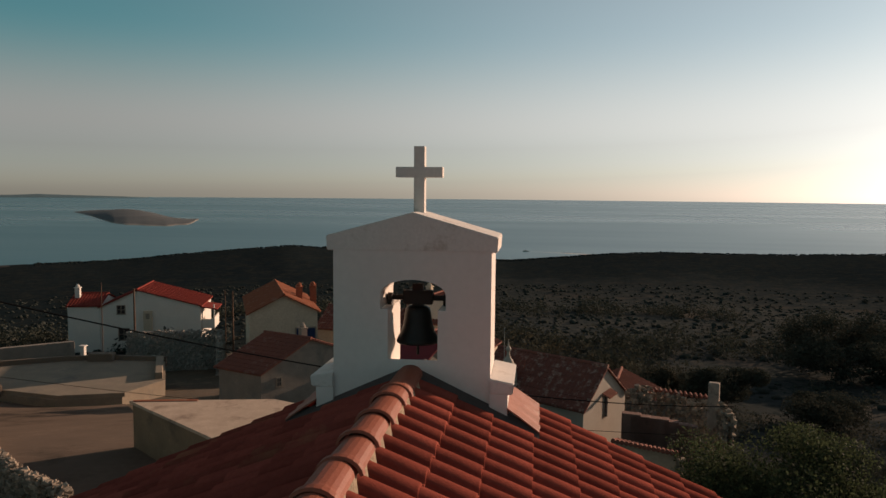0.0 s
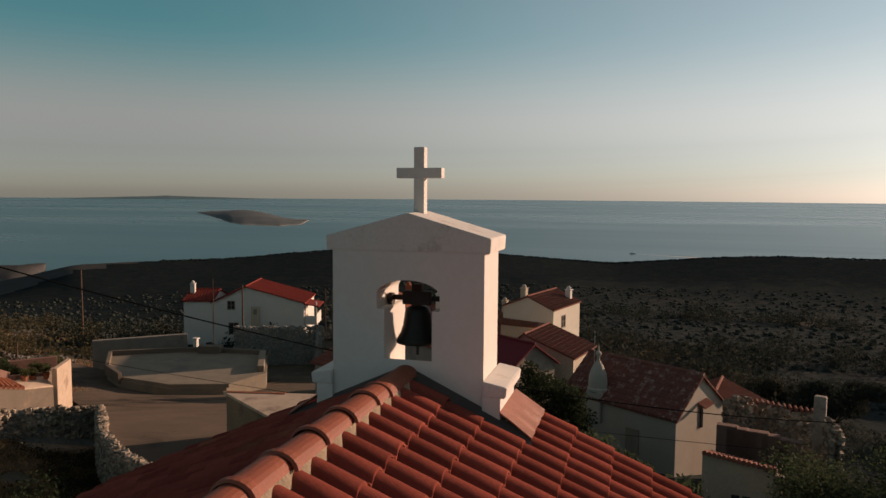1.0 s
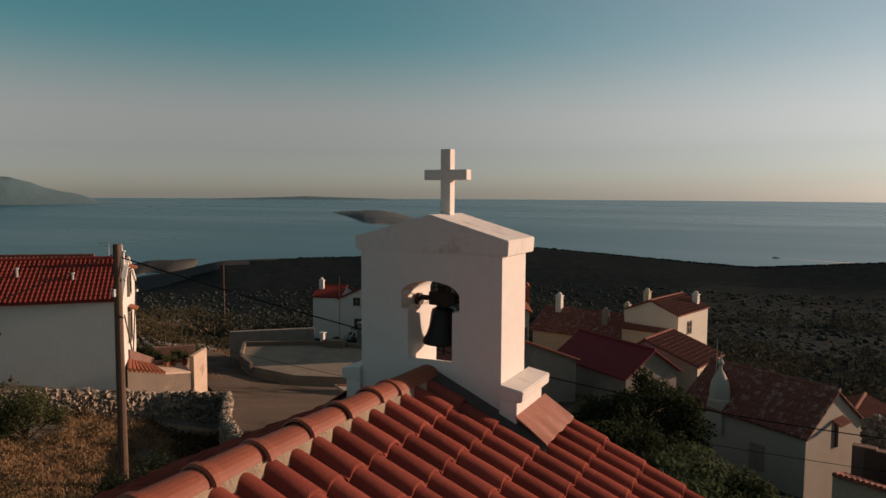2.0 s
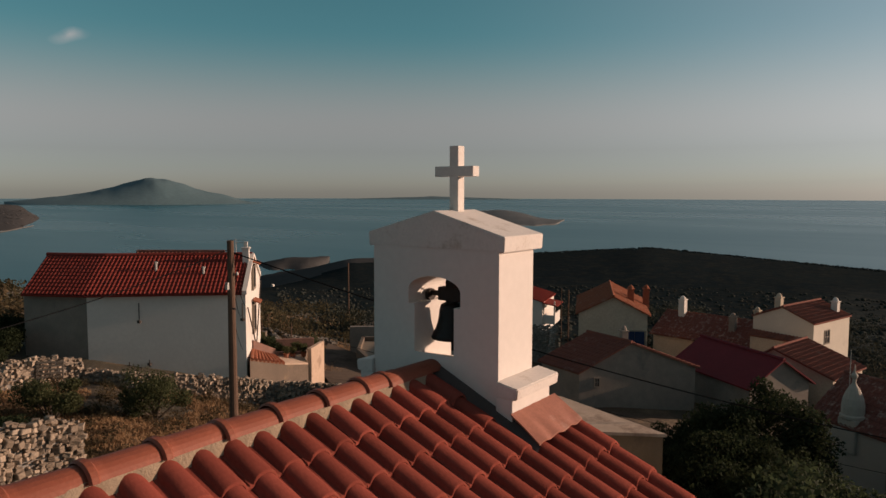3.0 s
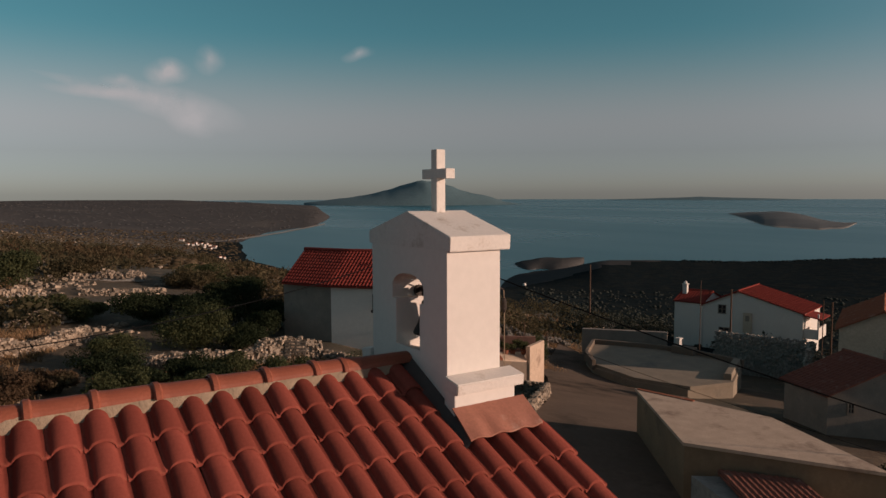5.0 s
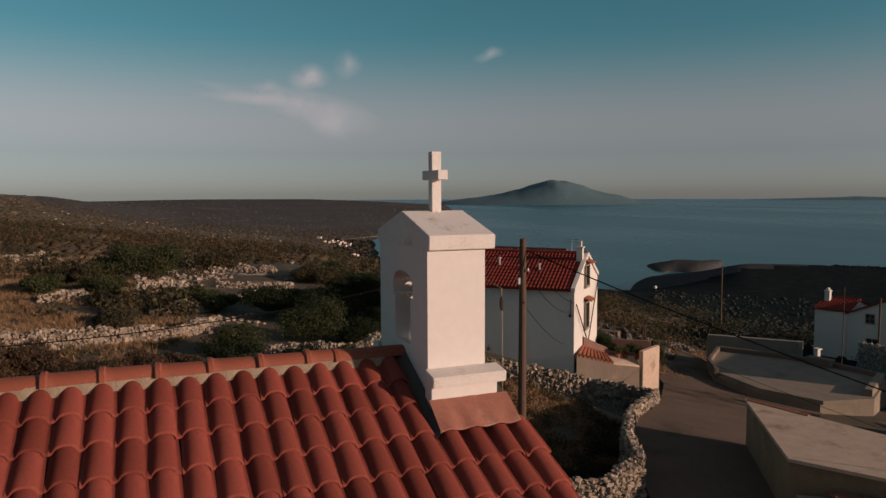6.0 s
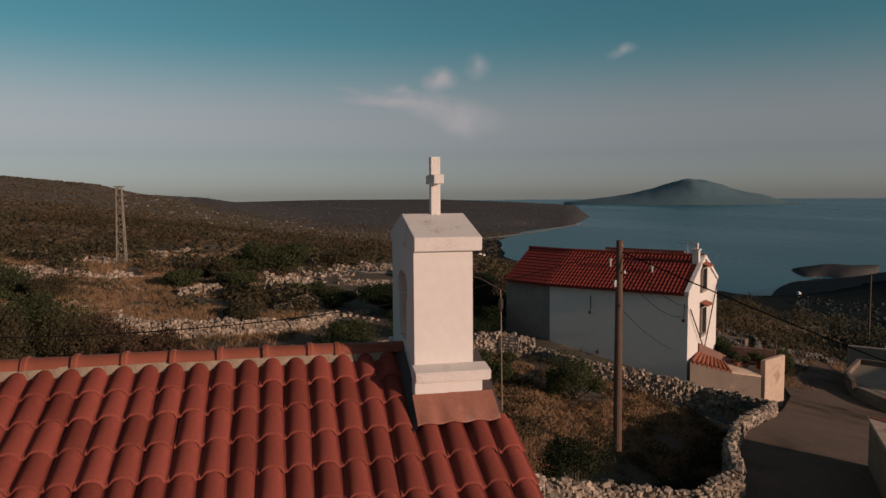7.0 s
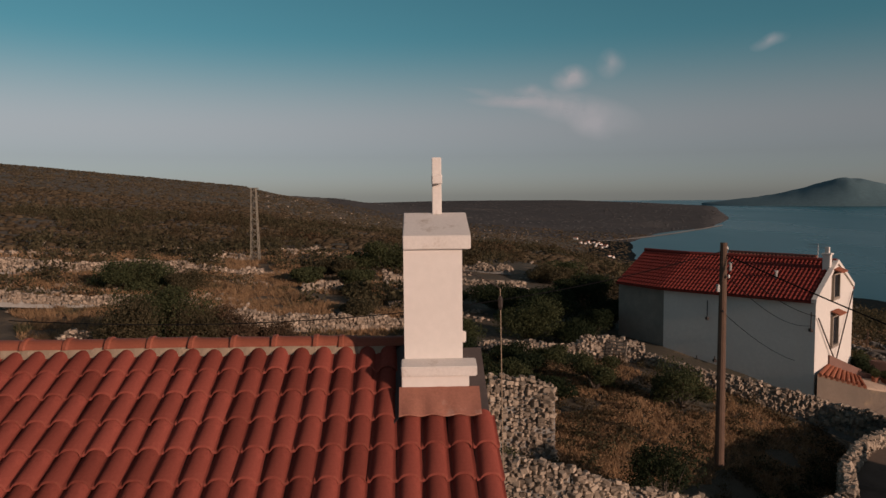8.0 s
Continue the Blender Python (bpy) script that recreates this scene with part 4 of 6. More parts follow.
    for dz in (0.75, 0.9):
        tube(bm, [p + Vector((-0.45, -0.3, dz)), p + Vector((0.45, 0.3, dz))], 0.014, 6)
    part("aerial", bm, STEEL, h)
    return h


build_neighbour()
# roof of the house behind it, and its post
house("pale house whose old tile roof shows over the ridge", (-37.6, 18.9), (-33.5, 22.0), 4.0, -2.5, 3.85, 0.95, BEIGE_WALL, OLD_ROOF, "side", 0.2, pitch=0.24)
# far white house over the terrace
def far_house_details():
    """Niche, service pole and balcony of the far white house."""
    ux = Vector((10.2, 3.1, 0)).normalized()
    uy = Vector((-ux.y, ux.x, 0))
    M = Matrix.Translation((-44.6, 63.6, 0)) @ Matrix(((ux.x, uy.x, 0, 0), (ux.y, uy.y, 0, 0), (0, 0, 1, 0), (0, 0, 0, 1)))
    n = thing("wall_niche", "small arched niche on the white house wall", "niche")
    bm = bmesh.new()
    box(bm, 4.35, 5.25, -0.22, 0.0, -6.2, -4.1, M, 0.05)
    part("surround", bm, BEIGE_WALL, n)
    bm = bmesh.new()
    box(bm, 4.6, 5.0, -0.24, -0.2, -5.0, -4.4, M, 0.02)
    part("recess", bm, FRAME, n)
    b = thing("balcony", "white sunlit balcony at the corner of the house", "balcony")
    bm = bmesh.new()
    box(bm, 10.2, 11.6, 0.2, 3.4, -6.2, -5.95, M, 0.03)
    part("floor", bm, WHITE_WALL, b)
    bm = bmesh.new()
    box(bm, 11.45, 11.6, 0.2, 3.4, -5.95, -5.0, M, 0.02)
    box(bm, 10.2, 11.45, 0.2, 0.32, -5.95, -5.2, M, 0.02)
    part("parapet", bm, WHITE_WALL, b)
    for u in (10.3, 11.52):
        bm = bmesh.new()
        box(bm, u - 0.07, u + 0.07, 0.2, 0.34, -5.2, -3.6, M, 0.01)
        part("post", bm, WHITE_WALL, b)
    bm = bmesh.new()
    slab(bm, [M @ Vector(p) for p in ((10.15, -0.1, -3.75), (11.9, -0.1, -4.05), (11.9, 3.6, -4.05), (10.15, 3.6, -3.75))], 0.1)
    part("roof", bm, RED_ROOF, b)


house("white house with a shallow red gable roof", (-44.6, 63.6), (-34.86, 66.56), 7.0, -8.6, -3.65, 1.75, WHITE_WALL, RED_ROOF, "front", 0.2,
      wins=((2.1, -4.4, 0.75, 0.85), (2.35, -7.2, 1.0, 1.2)), pitch=0.3, apex=0.37)
far_house_details()
house("low white wing with a red roof and white chimney", (-47.6, 62.6), (-44.6, 63.55), 6.0, -8.6, -3.5, 0.9, WHITE_WALL, RED_ROOF, "side", 0.15, chimneys=((0.45, 2.0, -1.85, 0.5, WHITE_WALL),), pitch=0.3)
# beige gabled house with brick chimneys
house("beige gabled house with an orange tile roof", (-21.5, 47.9), (-16.65, 50.15), 9.4, -6.5, -0.95, 1.35, BEIGE_WALL, ORANGE_ROOF, "front", 0.25,
      chimneys=((4.2, 3.0, 0.6, 0.5, ORANGE_ROOF), (5.6, 5.0, 0.4, 0.5, ORANGE_ROOF)), pitch=0.3)


def blue_shutter():
    """A wide blue shutter with a frame on the wall of the beige house."""
    A, B = Vector((-21.5, 47.9, 0)), Vector((-16.65, 50.15, 0))
    ux = (B - A).normalized()
    M = Matrix.Translation(A) @ Matrix(((ux.x, -ux.y, 0, 0), (ux.y, ux.x, 0, 0), (0, 0, 1, 0), (0, 0, 0, 1)))
    t = thing("shutter", "wide dark blue shutter on the beige gable wall", "shutter")
    bm = bmesh.new()
    for x0, x1, z0, z1 in ((3.55, 3.65, -3.85, -2.25), (5.15, 5.25, -3.85, -2.25), (3.65, 5.15, -2.35, -2.25), (3.5, 5.3, -3.95, -3.85)):
        box(bm, x0, x1, -0.08, 0.02, z0, z1, M)
    part("frame", bm, FRAME, t)
    for k in (0, 1):
        bm = bmesh.new()
        box(bm, 3.66 + 0.75 * k, 4.39 + 0.75 * k, -0.06, -0.005, -3.84, -2.36, M, 0.01)
        part("leaf", bm, BLUE_PAINT, t)


blue_shutter()
# low stone house
house("low old stone house with a mossy red roof", (-15.9, 36.3), (-10.4, 42.0), 3.4, -6.5, -2.6, 1.75, GREY_WALL, WORN_RED, "front", 0.2, wins=((1.2, -3.6, 0.25, 0.5),), chimneys=((3.3, 0.8, -0.3, 0.42, GREY_WALL),), pitch=0.28, apex=0.42, skew=-0.4)
# maroon roof
house("low building under a plain dark maroon roof", (-13.0, 46.2), (-7.0, 41.9), 4.6, -6.5, -3.3, 1.5, GREY_WALL, MAROON, "side", 0.3, pitch=0)
# long roofed row
house("long row house with a worn tile roof", (-20.5, 62.4), (-9.8, 60.6), 6.0, -9.0, -4.7, 1.7, BEIGE_WALL, TILE_SPECK, "side", 0.3, chimneys=((1.6, 2.6, -1.7, 0.6, WHITE_WALL), (7.0, 1.6, -2.6, 0.55, GREY_WALL), (8.6, 3.0, -2.0, 0.5, BEIGE_WALL)), pitch=0.3)
# tall house with two white chimneys
house("tall pale house with a sunlit side wall and two chimneys", (-5.8, 56.6), (-4.1, 62.7), 4.9, -9.0, -1.45, 1.0, PALE_WALL, WORN_RED, "side", 0.12, wins=((2.3, -3.25, 0.8, 1.0),), chimneys=((1.0, 3.3, 0.1, 0.5, BEIGE_WALL), (5.5, 0.8, -0.35, 0.5, WHITE_WALL)), pitch=0.21)
house("low wing with an old roof beside the tall pale house", (-10.6, 57.4), (-6.5, 56.4), 5.0, -9.0, -2.95, 1.4, BEIGE_WALL, OLD_ROOF, "side", 0.15, pitch=0.3)
house("low outbuilding with a worn brown tile roof", (-8.7, 48.2), (-3.1, 46.9), 5.0, -8.0, -3.3, 1.35, BEIGE_WALL, WORN_RED, "front", 0.2, pitch=0.21, apex=0.33)
# house with the weathered roof and white gable end
stone_house, at_house = house("stone house with a weathered tile roof and white gable end", (-2.27, 33.8), (3.38, 30.1), 4.5, -6.8, -2.05, 1.75, AGED_WALL, TILE_SPECK, "side", 0.15, pitch=0.24, apex=0.49)

for k in (0, 1):                                # closed window shutters on its long wall
    bm = bmesh.new()
    o, p = at_house(3.95 + 0.4 * k, -0.05, -4.4), at_house(4.33 + 0.4 * k, -0.05, -4.4)
    q = at_house(3.95, 0.0, 0) - at_house(3.95, -0.05, 0)
    v = [bm.verts.new(c + Vector((0, 0, h))) for h in (0, 1.25) for c in (o, p, p + q, o + q)]
    for f in ((0, 1, 5, 4), (1, 2, 6, 5), (2, 3, 7, 6), (3, 0, 4, 7), (4, 5, 6, 7), (3, 2, 1, 0)):
        bm.faces.new([v[i] for i in f])
    part("shutter", bm, FRAME, stone_house, "closed pale wooden shutter")


def build_shed():
    s = thing("shed", "concrete shed with a flat weathered roof slab", "shed")
    o = [(-8.25, 14.15), (-3.72, 16.75), (-8.2, 18.5), (-13.1, 17.5)]
    bm = bmesh.new()
    prism(bm, [(-8.28, 14.24), (-3.85, 16.78), (-8.2, 18.42), (-12.95, 17.46)], -3.2, 1.20)
    part("wall", bm, OCHRE_WALL, s)
    bm = bmesh.new()
    prism(bm, o, 1.203, 1.30)
    part("roof", bm, SLAB_TOP, s)
    bm = bmesh.new()
    slab(bm, [(-12.9, 17.38, 1.325), (-10.75, 17.82, 1.325), (-10.8, 18.0, 1.325), (-12.95, 17.54, 1.325)], 0.05)
    part("edge_tiles", bm, ORANGE_ROOF, s, "strip of clay tiles along the slab")
    return s


build_shed()


def wall_bar(bm, a, b, w, z0, z1, bevel=0.02):
    """Adds a straight wall from a to b in plan."""
    A, B = Vector((*a, 0)), Vector((*b, 0))
    d = (B - A).normalized()
    M = Matrix.Translation(A) @ Matrix(((d.x, -d.y, 0, 0), (d.y, d.x, 0, 0), (0, 0, 1, 0), (0, 0, 0, 1)))
    box(bm, -w / 2, (B - A).length + w / 2, -w / 2, w / 2, z0, z1, M, bevel)


def build_terrace():
    t = thing("terrace", "flat concrete roof terrace with low parapets and a lit front wall", "terrace")
    L, F1, F2, F3, R1, R2 = (-35.4, 36.9), (-33.0, 35.3), (-28.7, 34.7), (-25.0, 36.0), (-24.1, 39.6), (-26.8, 44.5)
    back = [(-31.0, 44.3), (-34.0, 43.4), (-38.4, 40.7)]
    bm = bmesh.new()
    prism(bm, [L, F1, F2, F3, R1, R2] + back, -8.0, -4.45)
    part("wall", bm, CONCRETE, t)
    bm = bmesh.new()
    prism(bm, [(p[0] * 0.996, p[1] + (0.12 if p[1] < 38 else -0.12)) for p in [L, F1, F2, F3, R1, R2] + back], -4.45, -4.2)
    part("slab", bm, CONCRETE, t, "pale cement floor")
    line = [F1, L] + back[::-1] + [R2]
    for a, b in zip(line, line[1:]):
        bm = bmesh.new()
        wall_bar(bm, a, b, 0.28, -4.6, -3.85, 0.03)
        part("parapet", bm, DIRTY_SHADED_WALL, t)
    bm = bmesh.new()
    wall_bar(bm, (-26.85, 43.9), (-24.65, 39.8), 0.5, -6.2, -3.75, 0.05)
    part("end_wall", bm, CONCRETE, t)
    bm = bmesh.new()
    wall_bar(bm, (-32.0, 43.75), (-31.0, 43.95), 0.8, -4.4, -3.62, 0.05)
    part("planter", bm, DIRTY_SHADED_WALL, t)
    return t


build_terrace()


def build_pole(name, x, y, z0, z1, r, label):
    p = thing(name, label, "utility pole")
    bm = bmesh.new()
    tube(bm, [(x, y, z0), (x, y, (z0 + z1) / 2), (x, y, z1)], r, 12, r * 0.72)
    part("shaft", bm, WOOD, p)
    return p


build_pole("utility_pole", -15.42, 9.75, -0.1, 7.1, 0.15, "brown wooden utility pole with black cables")
build_pole("utility_pole", -67.0, 68.6, -10.5, -1.4, 0.14, "distant thin wooden utility pole")

# ---- roof tiles of the chapel ----
def lay_tiles():
    places = tile_places()
    vs, fs = tile_mesh(1)
    base = mesh_part("roof_tile", vs, fs, CLAY, chapel, smooth=True)
    used = False
    rest_v, rest_f = [], []
    for x, y, r in places:
        j = (random.uniform(-0.008, 0.004), random.uniform(-0.004, 0.004), random.uniform(-0.003, 0.004))
        if y > -4.9 and r < 10:
            o = base if not used else base.copy()
            if used:
                scene.collection.objects.link(o)
            used = True
            o.location = (x + j[0], y + j[1], roof_z(x) + j[2])
            o.rotation_euler = (random.uniform(-0.012, 0.012), 0, random.uniform(-0.01, 0.01))
        else:
            k = len(rest_v)
            rest_v += [(a + x + j[0], b + y + j[1], c + roof_z(x) + j[2]) for a, b, c in vs]
            rest_f += [tuple(i + k for i in f) for f in fs]
    vs, fs = tile_mesh(-1)
    for x, y, r in places:
        j = (random.uniform(-0.004, 0.008), random.uniform(-0.004, 0.004), random.uniform(-0.003, 0.004))
        k = len(rest_v)
        rest_v += [(a - x + j[0], b + y + j[1], c + roof_z(x) + j[2]) for a, b, c in vs]
        rest_f += [tuple(i + k for i in f) for f in fs]
    tagged(mesh_part("roof_tile_field", rest_v, rest_f, CLAY_J, chapel, smooth=True), kind="stuff")


lay_tiles()


# ---- road, garden terrace, walls ----
def build_road():
    left = [(-8.6, 10.4, -0.6), (-11.2, 11.7, -0.3), (-13.7, 13.0, -0.15), (-16.4, 15.3, -0.15), (-18.8, 18.2, -0.7), (-20.8, 20.1, -1.25), (-25.0, 23.8, -2.4), (-30.8, 28.8, -3.8), (-35.6, 31.8, -4.3), (-39.0, 36.6, -4.75), (-43.5, 41.5, -5.1)]
    right = [(-5.0, 12.4, -0.7), (-8.4, 14.5, -0.5), (-10.6, 15.9, -0.4), (-12.8, 17.5, -0.35), (-14.8, 21.5, -1.3), (-16.8, 25.0, -2.1), (-19.5, 29.0, -3.3), (-24.4, 35.4, -4.7), (-28.6, 34.8, -5.0), (-33.0, 35.4, -4.95), (-37.6, 39.6, -5.05)]
    vs, fs = [], []
    n, k = 8, 10
    rows = []
    for (l0, l1), (r0, r1) in zip(zip(left, left[1:]), zip(right, right[1:])):
        for s in range(k):
            f = s / k
            rows.append((Vector(l0).lerp(Vector(l1), f), Vector(r0).lerp(Vector(r1), f)))
    for a, b in rows:
        for i in range(n + 1):
            p = a.lerp(b, i / n)
            vs.append((p.x, p.y, max(p.z, ground_z(p.x, p.y) + 0.05) + 0.02 * noise.noise(p)))
    for j in range(len(rows) - 1):
        for i in range(n):
            a = j * (n + 1) + i
            fs.append((a, a + 1, a + n + 2, a + n + 1))
    tagged(mesh_part("road", vs, fs, PAVING, smooth=True), "worn earth-stained concrete village lane", "road", kind="structure")


build_road()


CLAY_PAVING = mat("clay_paving", (0.23, 0.125, 0.08), (0.14, 0.082, 0.056), 1.5, 0.9, 0.4, 20, c3=(0.12, 0.09, 0.07), patch=0.55)


def build_garden_terrace():
    """A terrace stepping down from the house corner: clay strip, parapet, planting bed, pale slab and a lit pier."""
    t = thing("garden_terrace", "clay-paved garden terrace with low walls beside the white house", "terrace")
    outer = [(-27.1, 19.65, -0.35), (-27.6, 22.5, -1.2), (-27.9, 24.55, -1.62)]
    inner = [(-28.9, 21.2, -0.32), (-29.5, 23.3, -1.15), (-29.7, 25.7, -1.5)]
    back = [(-30.4, 22.5, -1.3), (-32.5, 24.7, -1.35), (-30.4, 27.2, -1.6)]
    for k in range(2):
        bm = bmesh.new()
        q = [outer[k], outer[k + 1], inner[k + 1], inner[k]]
        lo, hi = [bm.verts.new((x, y, -3.8)) for x, y, z in q], [bm.verts.new(p) for p in q]
        bm.faces.new(hi)
        for m in range(4):
            bm.faces.new((lo[m], lo[(m + 1) % 4], hi[(m + 1) % 4], hi[m]))
        bmesh.ops.recalc_face_normals(bm, faces=bm.faces)
        # the front wall's grey shade is painted in by this darker plaster
        part("wall", bm, DIRTY_SHADED_WALL, t)
        bm = bmesh.new()
        slab(bm, [Vector(v) + Vector((0, 0, 0.09)) for v in q], 0.08)
        part("paving", bm, CLAY_PAVING if k == 0 else SLAB_TOP, t, "worn clay paving" if k == 0 else "pale cement slab")
    for k in range(9):
        a, b = Vector(outer[0]).lerp(Vector(outer[1]), (k + 0.5) / 9), Vector(inner[0]).lerp(Vector(inner[1]), (k + 0.5) / 9)
        bm = bmesh.new()
        tube(bm, [a.lerp(b, f) + Vector((0, 0, 0.11)) for f in (-0.02, 0.5, 0.97)], 0.10, 7)
        part("tile", bm, ORANGE_ROOF, t)
    bm = bmesh.new()
    q = [inner[0], inner[1], inner[2], back[2], back[1], back[0]]
    prism(bm, [(x, y) for x, y, z in q], -3.8, -1.32)
    part("planting_bed", bm, DIRTY_SHADED_WALL, t, "dark bed of garden soil")
    for (x0, y0, z0), (x1, y1, z1), h0, h1 in ((inner[0], inner[1], 0.62, 0.50), (inner[1], inner[2], 0.32, 0.22)):
        bm = bmesh.new()
        d = Vector((y0 - y1, x1 - x0, 0)).normalized() * 0.13
        ends = [[bm.verts.new(Vector((x, y, z)) + d * sg + Vector((0, 0, h))) for sg, h in ((-1, -1.2), (1, -1.2), (1, up), (-1, up))] for x, y, z, up in ((x0, y0, z0, h0), (x1, y1, z1, h1))]
        for k in range(4):
            m = (k + 1) % 4
            bm.faces.new((ends[0][k], ends[0][m], ends[1][m], ends[1][k]))
        bm.faces.new(ends[0][::-1]), bm.faces.new(ends[1])
        bmesh.ops.recalc_face_normals(bm, faces=bm.faces)
        part("parapet", bm, DARK_BRICK, t)
    for a, b in zip(back, back[1:]):
        bm = bmesh.new()
        wall_bar(bm, a[:2], b[:2], 0.25, -3.8, -0.74, 0.03)
        part("back_wall", bm, DARK_BRICK, t)
    bm = bmesh.new()
    wall_bar(bm, (-27.95, 24.75), (-28.85, 26.55), 0.28, -4.6, -0.66, 0.05)
    part("pier", bm, SLAB_TOP, t, "sunlit cement pier")
    for x, y, z in ((-28.9, 23.75, -1.28), (-28.95, 24.3, -1.38), (-29.0, 25.2, -1.45)):
        f = thing("flower_pot", "clay flower pot with a small plant", "flower pot", "pots on the garden terrace")
        bm = bmesh.new()
        lathe(bm, [(0.02, z + 0.02), (0.13, z + 0.02), (0.18, z + 0.32), (0.20, z + 0.36), (0.16, z + 0.36), (0.15, z + 0.30)], x, y, 12)
        part("pot", bm, ORANGE_ROOF, f)
        rng = np.random.default_rng(int(-x * 100))
        v, fc = leaf_cloud(np.array([(x, y, z + 0.5), (x - 0.06, y + 0.05, z + 0.58), (x + 0.05, y - 0.04, z + 0.62)]), np.array([(0.26, 0.26, 0.2)] * 3), 160, 0.04, rng)
        quads_mesh("plant", v, fc, LEAF, f)




def build_village_walls():
    w = thing("garden_wall", "long low grey wall behind the terrace", "wall")
    bm = bmesh.new()
    wall_bar(bm, (-42.6, 43.8), (-37.3, 48.5), 0.5, -8.0, -3.9, 0.05)
    part("masonry", bm, GREY_WALL, w)
    c = thing("stone_post", "small white stone post behind a wall", "post")
    bm = bmesh.new()
    box(bm, -0.19, 0.19, -0.19, 0.19, -8.0, -5.5, Matrix.Translation((-39.6, 53.4, 0)), 0.05)
    box(bm, -0.28, 0.28, -0.28, 0.28, -5.5, -5.38, Matrix.Translation((-39.6, 53.4, 0)), 0.03)
    part("shaft", bm, WHITE_WALL, c)


build_village_walls()


RUBBLE_PALE = mat("pale_rubble", (0.40, 0.33, 0.27), (0.20, 0.16, 0.13), 3.5, 0.97, 1.0, 6, c3=(0.10, 0.085, 0.075), patch=0.53)
DARK_BRICK = mat("red_brick_wall", (0.24, 0.135, 0.105), (0.16, 0.092, 0.075), 2.0, 0.97, 0.6, 12, c3=(0.06, 0.04, 0.035))


def build_right_side():
    # white conical chimney on the weathered roof
    c = thing("chimney", "white domed chimney with a finial on an old roof", "chimney")
    T = Matrix.Translation((-0.45, 33.0, -0.75)) @ Matrix.Rotation(radians(-33), 4, "Z")
    bm = bmesh.new()
    box(bm, -0.47, 0.47, -0.47, 0.47, -2.6, -1.0, T, 0.05)
    part("shaft", bm, AGED_WALL, c)
    bm = bmesh.new()
    lathe(bm, [(r, z - 0.34) for r, z in ((0.50, -1.46), (0.56, -1.40), (0.56, -1.28), (0.50, -1.22), (0.49, -0.80), (0.44, -0.50), (0.35, -0.24), (0.24, -0.02), (0.14, 0.12), (0.09, 0.22), (0.08, 0.42), (0.14, 0.50), (0.16, 0.58), (0.12, 0.66), (0.05, 0.72), (0.03, 0.95), (0.01, 1.10))], -0.50, 33.0, 16)
    part("dome", bm, AGED_WALL, c)
    bm = bmesh.new()
    tube(bm, [(-0.75, 33.6, -0.9), (-0.75, 33.6, 1.3)], 0.02, 6)
    part("aerial", bm, STEEL, c)
    # small window with a hood on the white gable end
    a = thing("wall_hood", "small tiled hood over a narrow slit on the white gable end", "hood")
    ux = Vector((0.55, 0.835, 0))
    nf = Vector((0.835, -0.55, 0))
    o = Vector((3.38, 30.1, 0)) + ux * 2.3 + nf * 0.03
    T = Matrix(((ux.x, nf.x, 0, o.x), (ux.y, nf.y, 0, o.y), (0, 0, 1, 0), (0, 0, 0, 1)))
    bm = bmesh.new()
    slab(bm, [T @ Vector(p) for p in ((-0.4, 0, -1.62), (0.42, 0, -1.5), (0.42, 0.42, -1.67), (-0.4, 0.42, -1.79))], 0.07)
    part("roof", bm, OLD_ROOF, a)
    bm = bmesh.new()
    box(bm, -0.1, 0.1, -0.02, 0.03, -2.95, -1.75, T)
    part("slit", bm, DARK, a)
    # small stone outhouse under a roof that falls away, its tile ends along the wall top
    o = thing("outhouse", "small plastered outhouse with rough tile ends along its wall top", "outhouse")
    A, B = Vector((4.16, 24.5, -1.62)), Vector((6.85, 24.1, -1.92))
    back = Vector((0.55, 3.0, -0.95))
    bm = bmesh.new()
    q = [A, B, B + back, A + back]
    lo = [bm.verts.new((p.x, p.y, -7.5)) for p in q]
    hi = [bm.verts.new(p - Vector((0, 0, 0.08))) for p in q]
    for k in range(4):
        m = (k + 1) % 4
        bm.faces.new((lo[k], lo[m], hi[m], hi[k]))
    bm.faces.new(hi)
    part("wall", bm, BEIGE_WALL, o)
    bm = bmesh.new()
    slab(bm, [p + Vector((0, 0, 0.02)) for p in q], 0.08)
    deck = part("roof", bm, OLD_ROOF, o)
    for k in range(15):
        p = A.lerp(B, (k + 0.5) / 15) - back * 0.06
        bm = bmesh.new()
        tube(bm, [p, p + back * 0.55, p + back * 1.05], 0.10, 7, 0.08)
        part("tile", bm, OLD_ROOF, deck)
    bm = bmesh.new()
    box(bm, 5.25, 5.55, 24.1, 24.22, -4.0, -3.1, None, 0.02)
    box(bm, 5.65, 5.95, 24.05, 24.17, -4.0, -3.1, None, 0.02)
    part("window", bm, DARK, o)
    for k in range(9):
        bm = bmesh.new()
        sz = random.uniform(0.26, 0.4)
        box(bm, 6.72, 6.72 + sz, 23.92, 24.3, -2.05 - 0.3 * (k + 1), -2.05 - 0.3 * k - 0.03, None, 0.05)
        part("quoin", bm, STONE, o)
    # ruin beside it
    r = thing("ruin", "roofless rubble ruin with a broken end wall and a tall stump", "ruin")
    for a, b, w, z0, z1, m in (((5.3, 28.6), (8.2, 28.0), 0.45, -1.62, -1.92, DARK_BRICK),):
        n = max(4, int((Vector(b) - Vector(a)).length / 0.42))
        for i in range(n):
            p, q = Vector(a).lerp(Vector(b), i / n), Vector(a).lerp(Vector(b), (i + 1) / n)
            bm = bmesh.new()
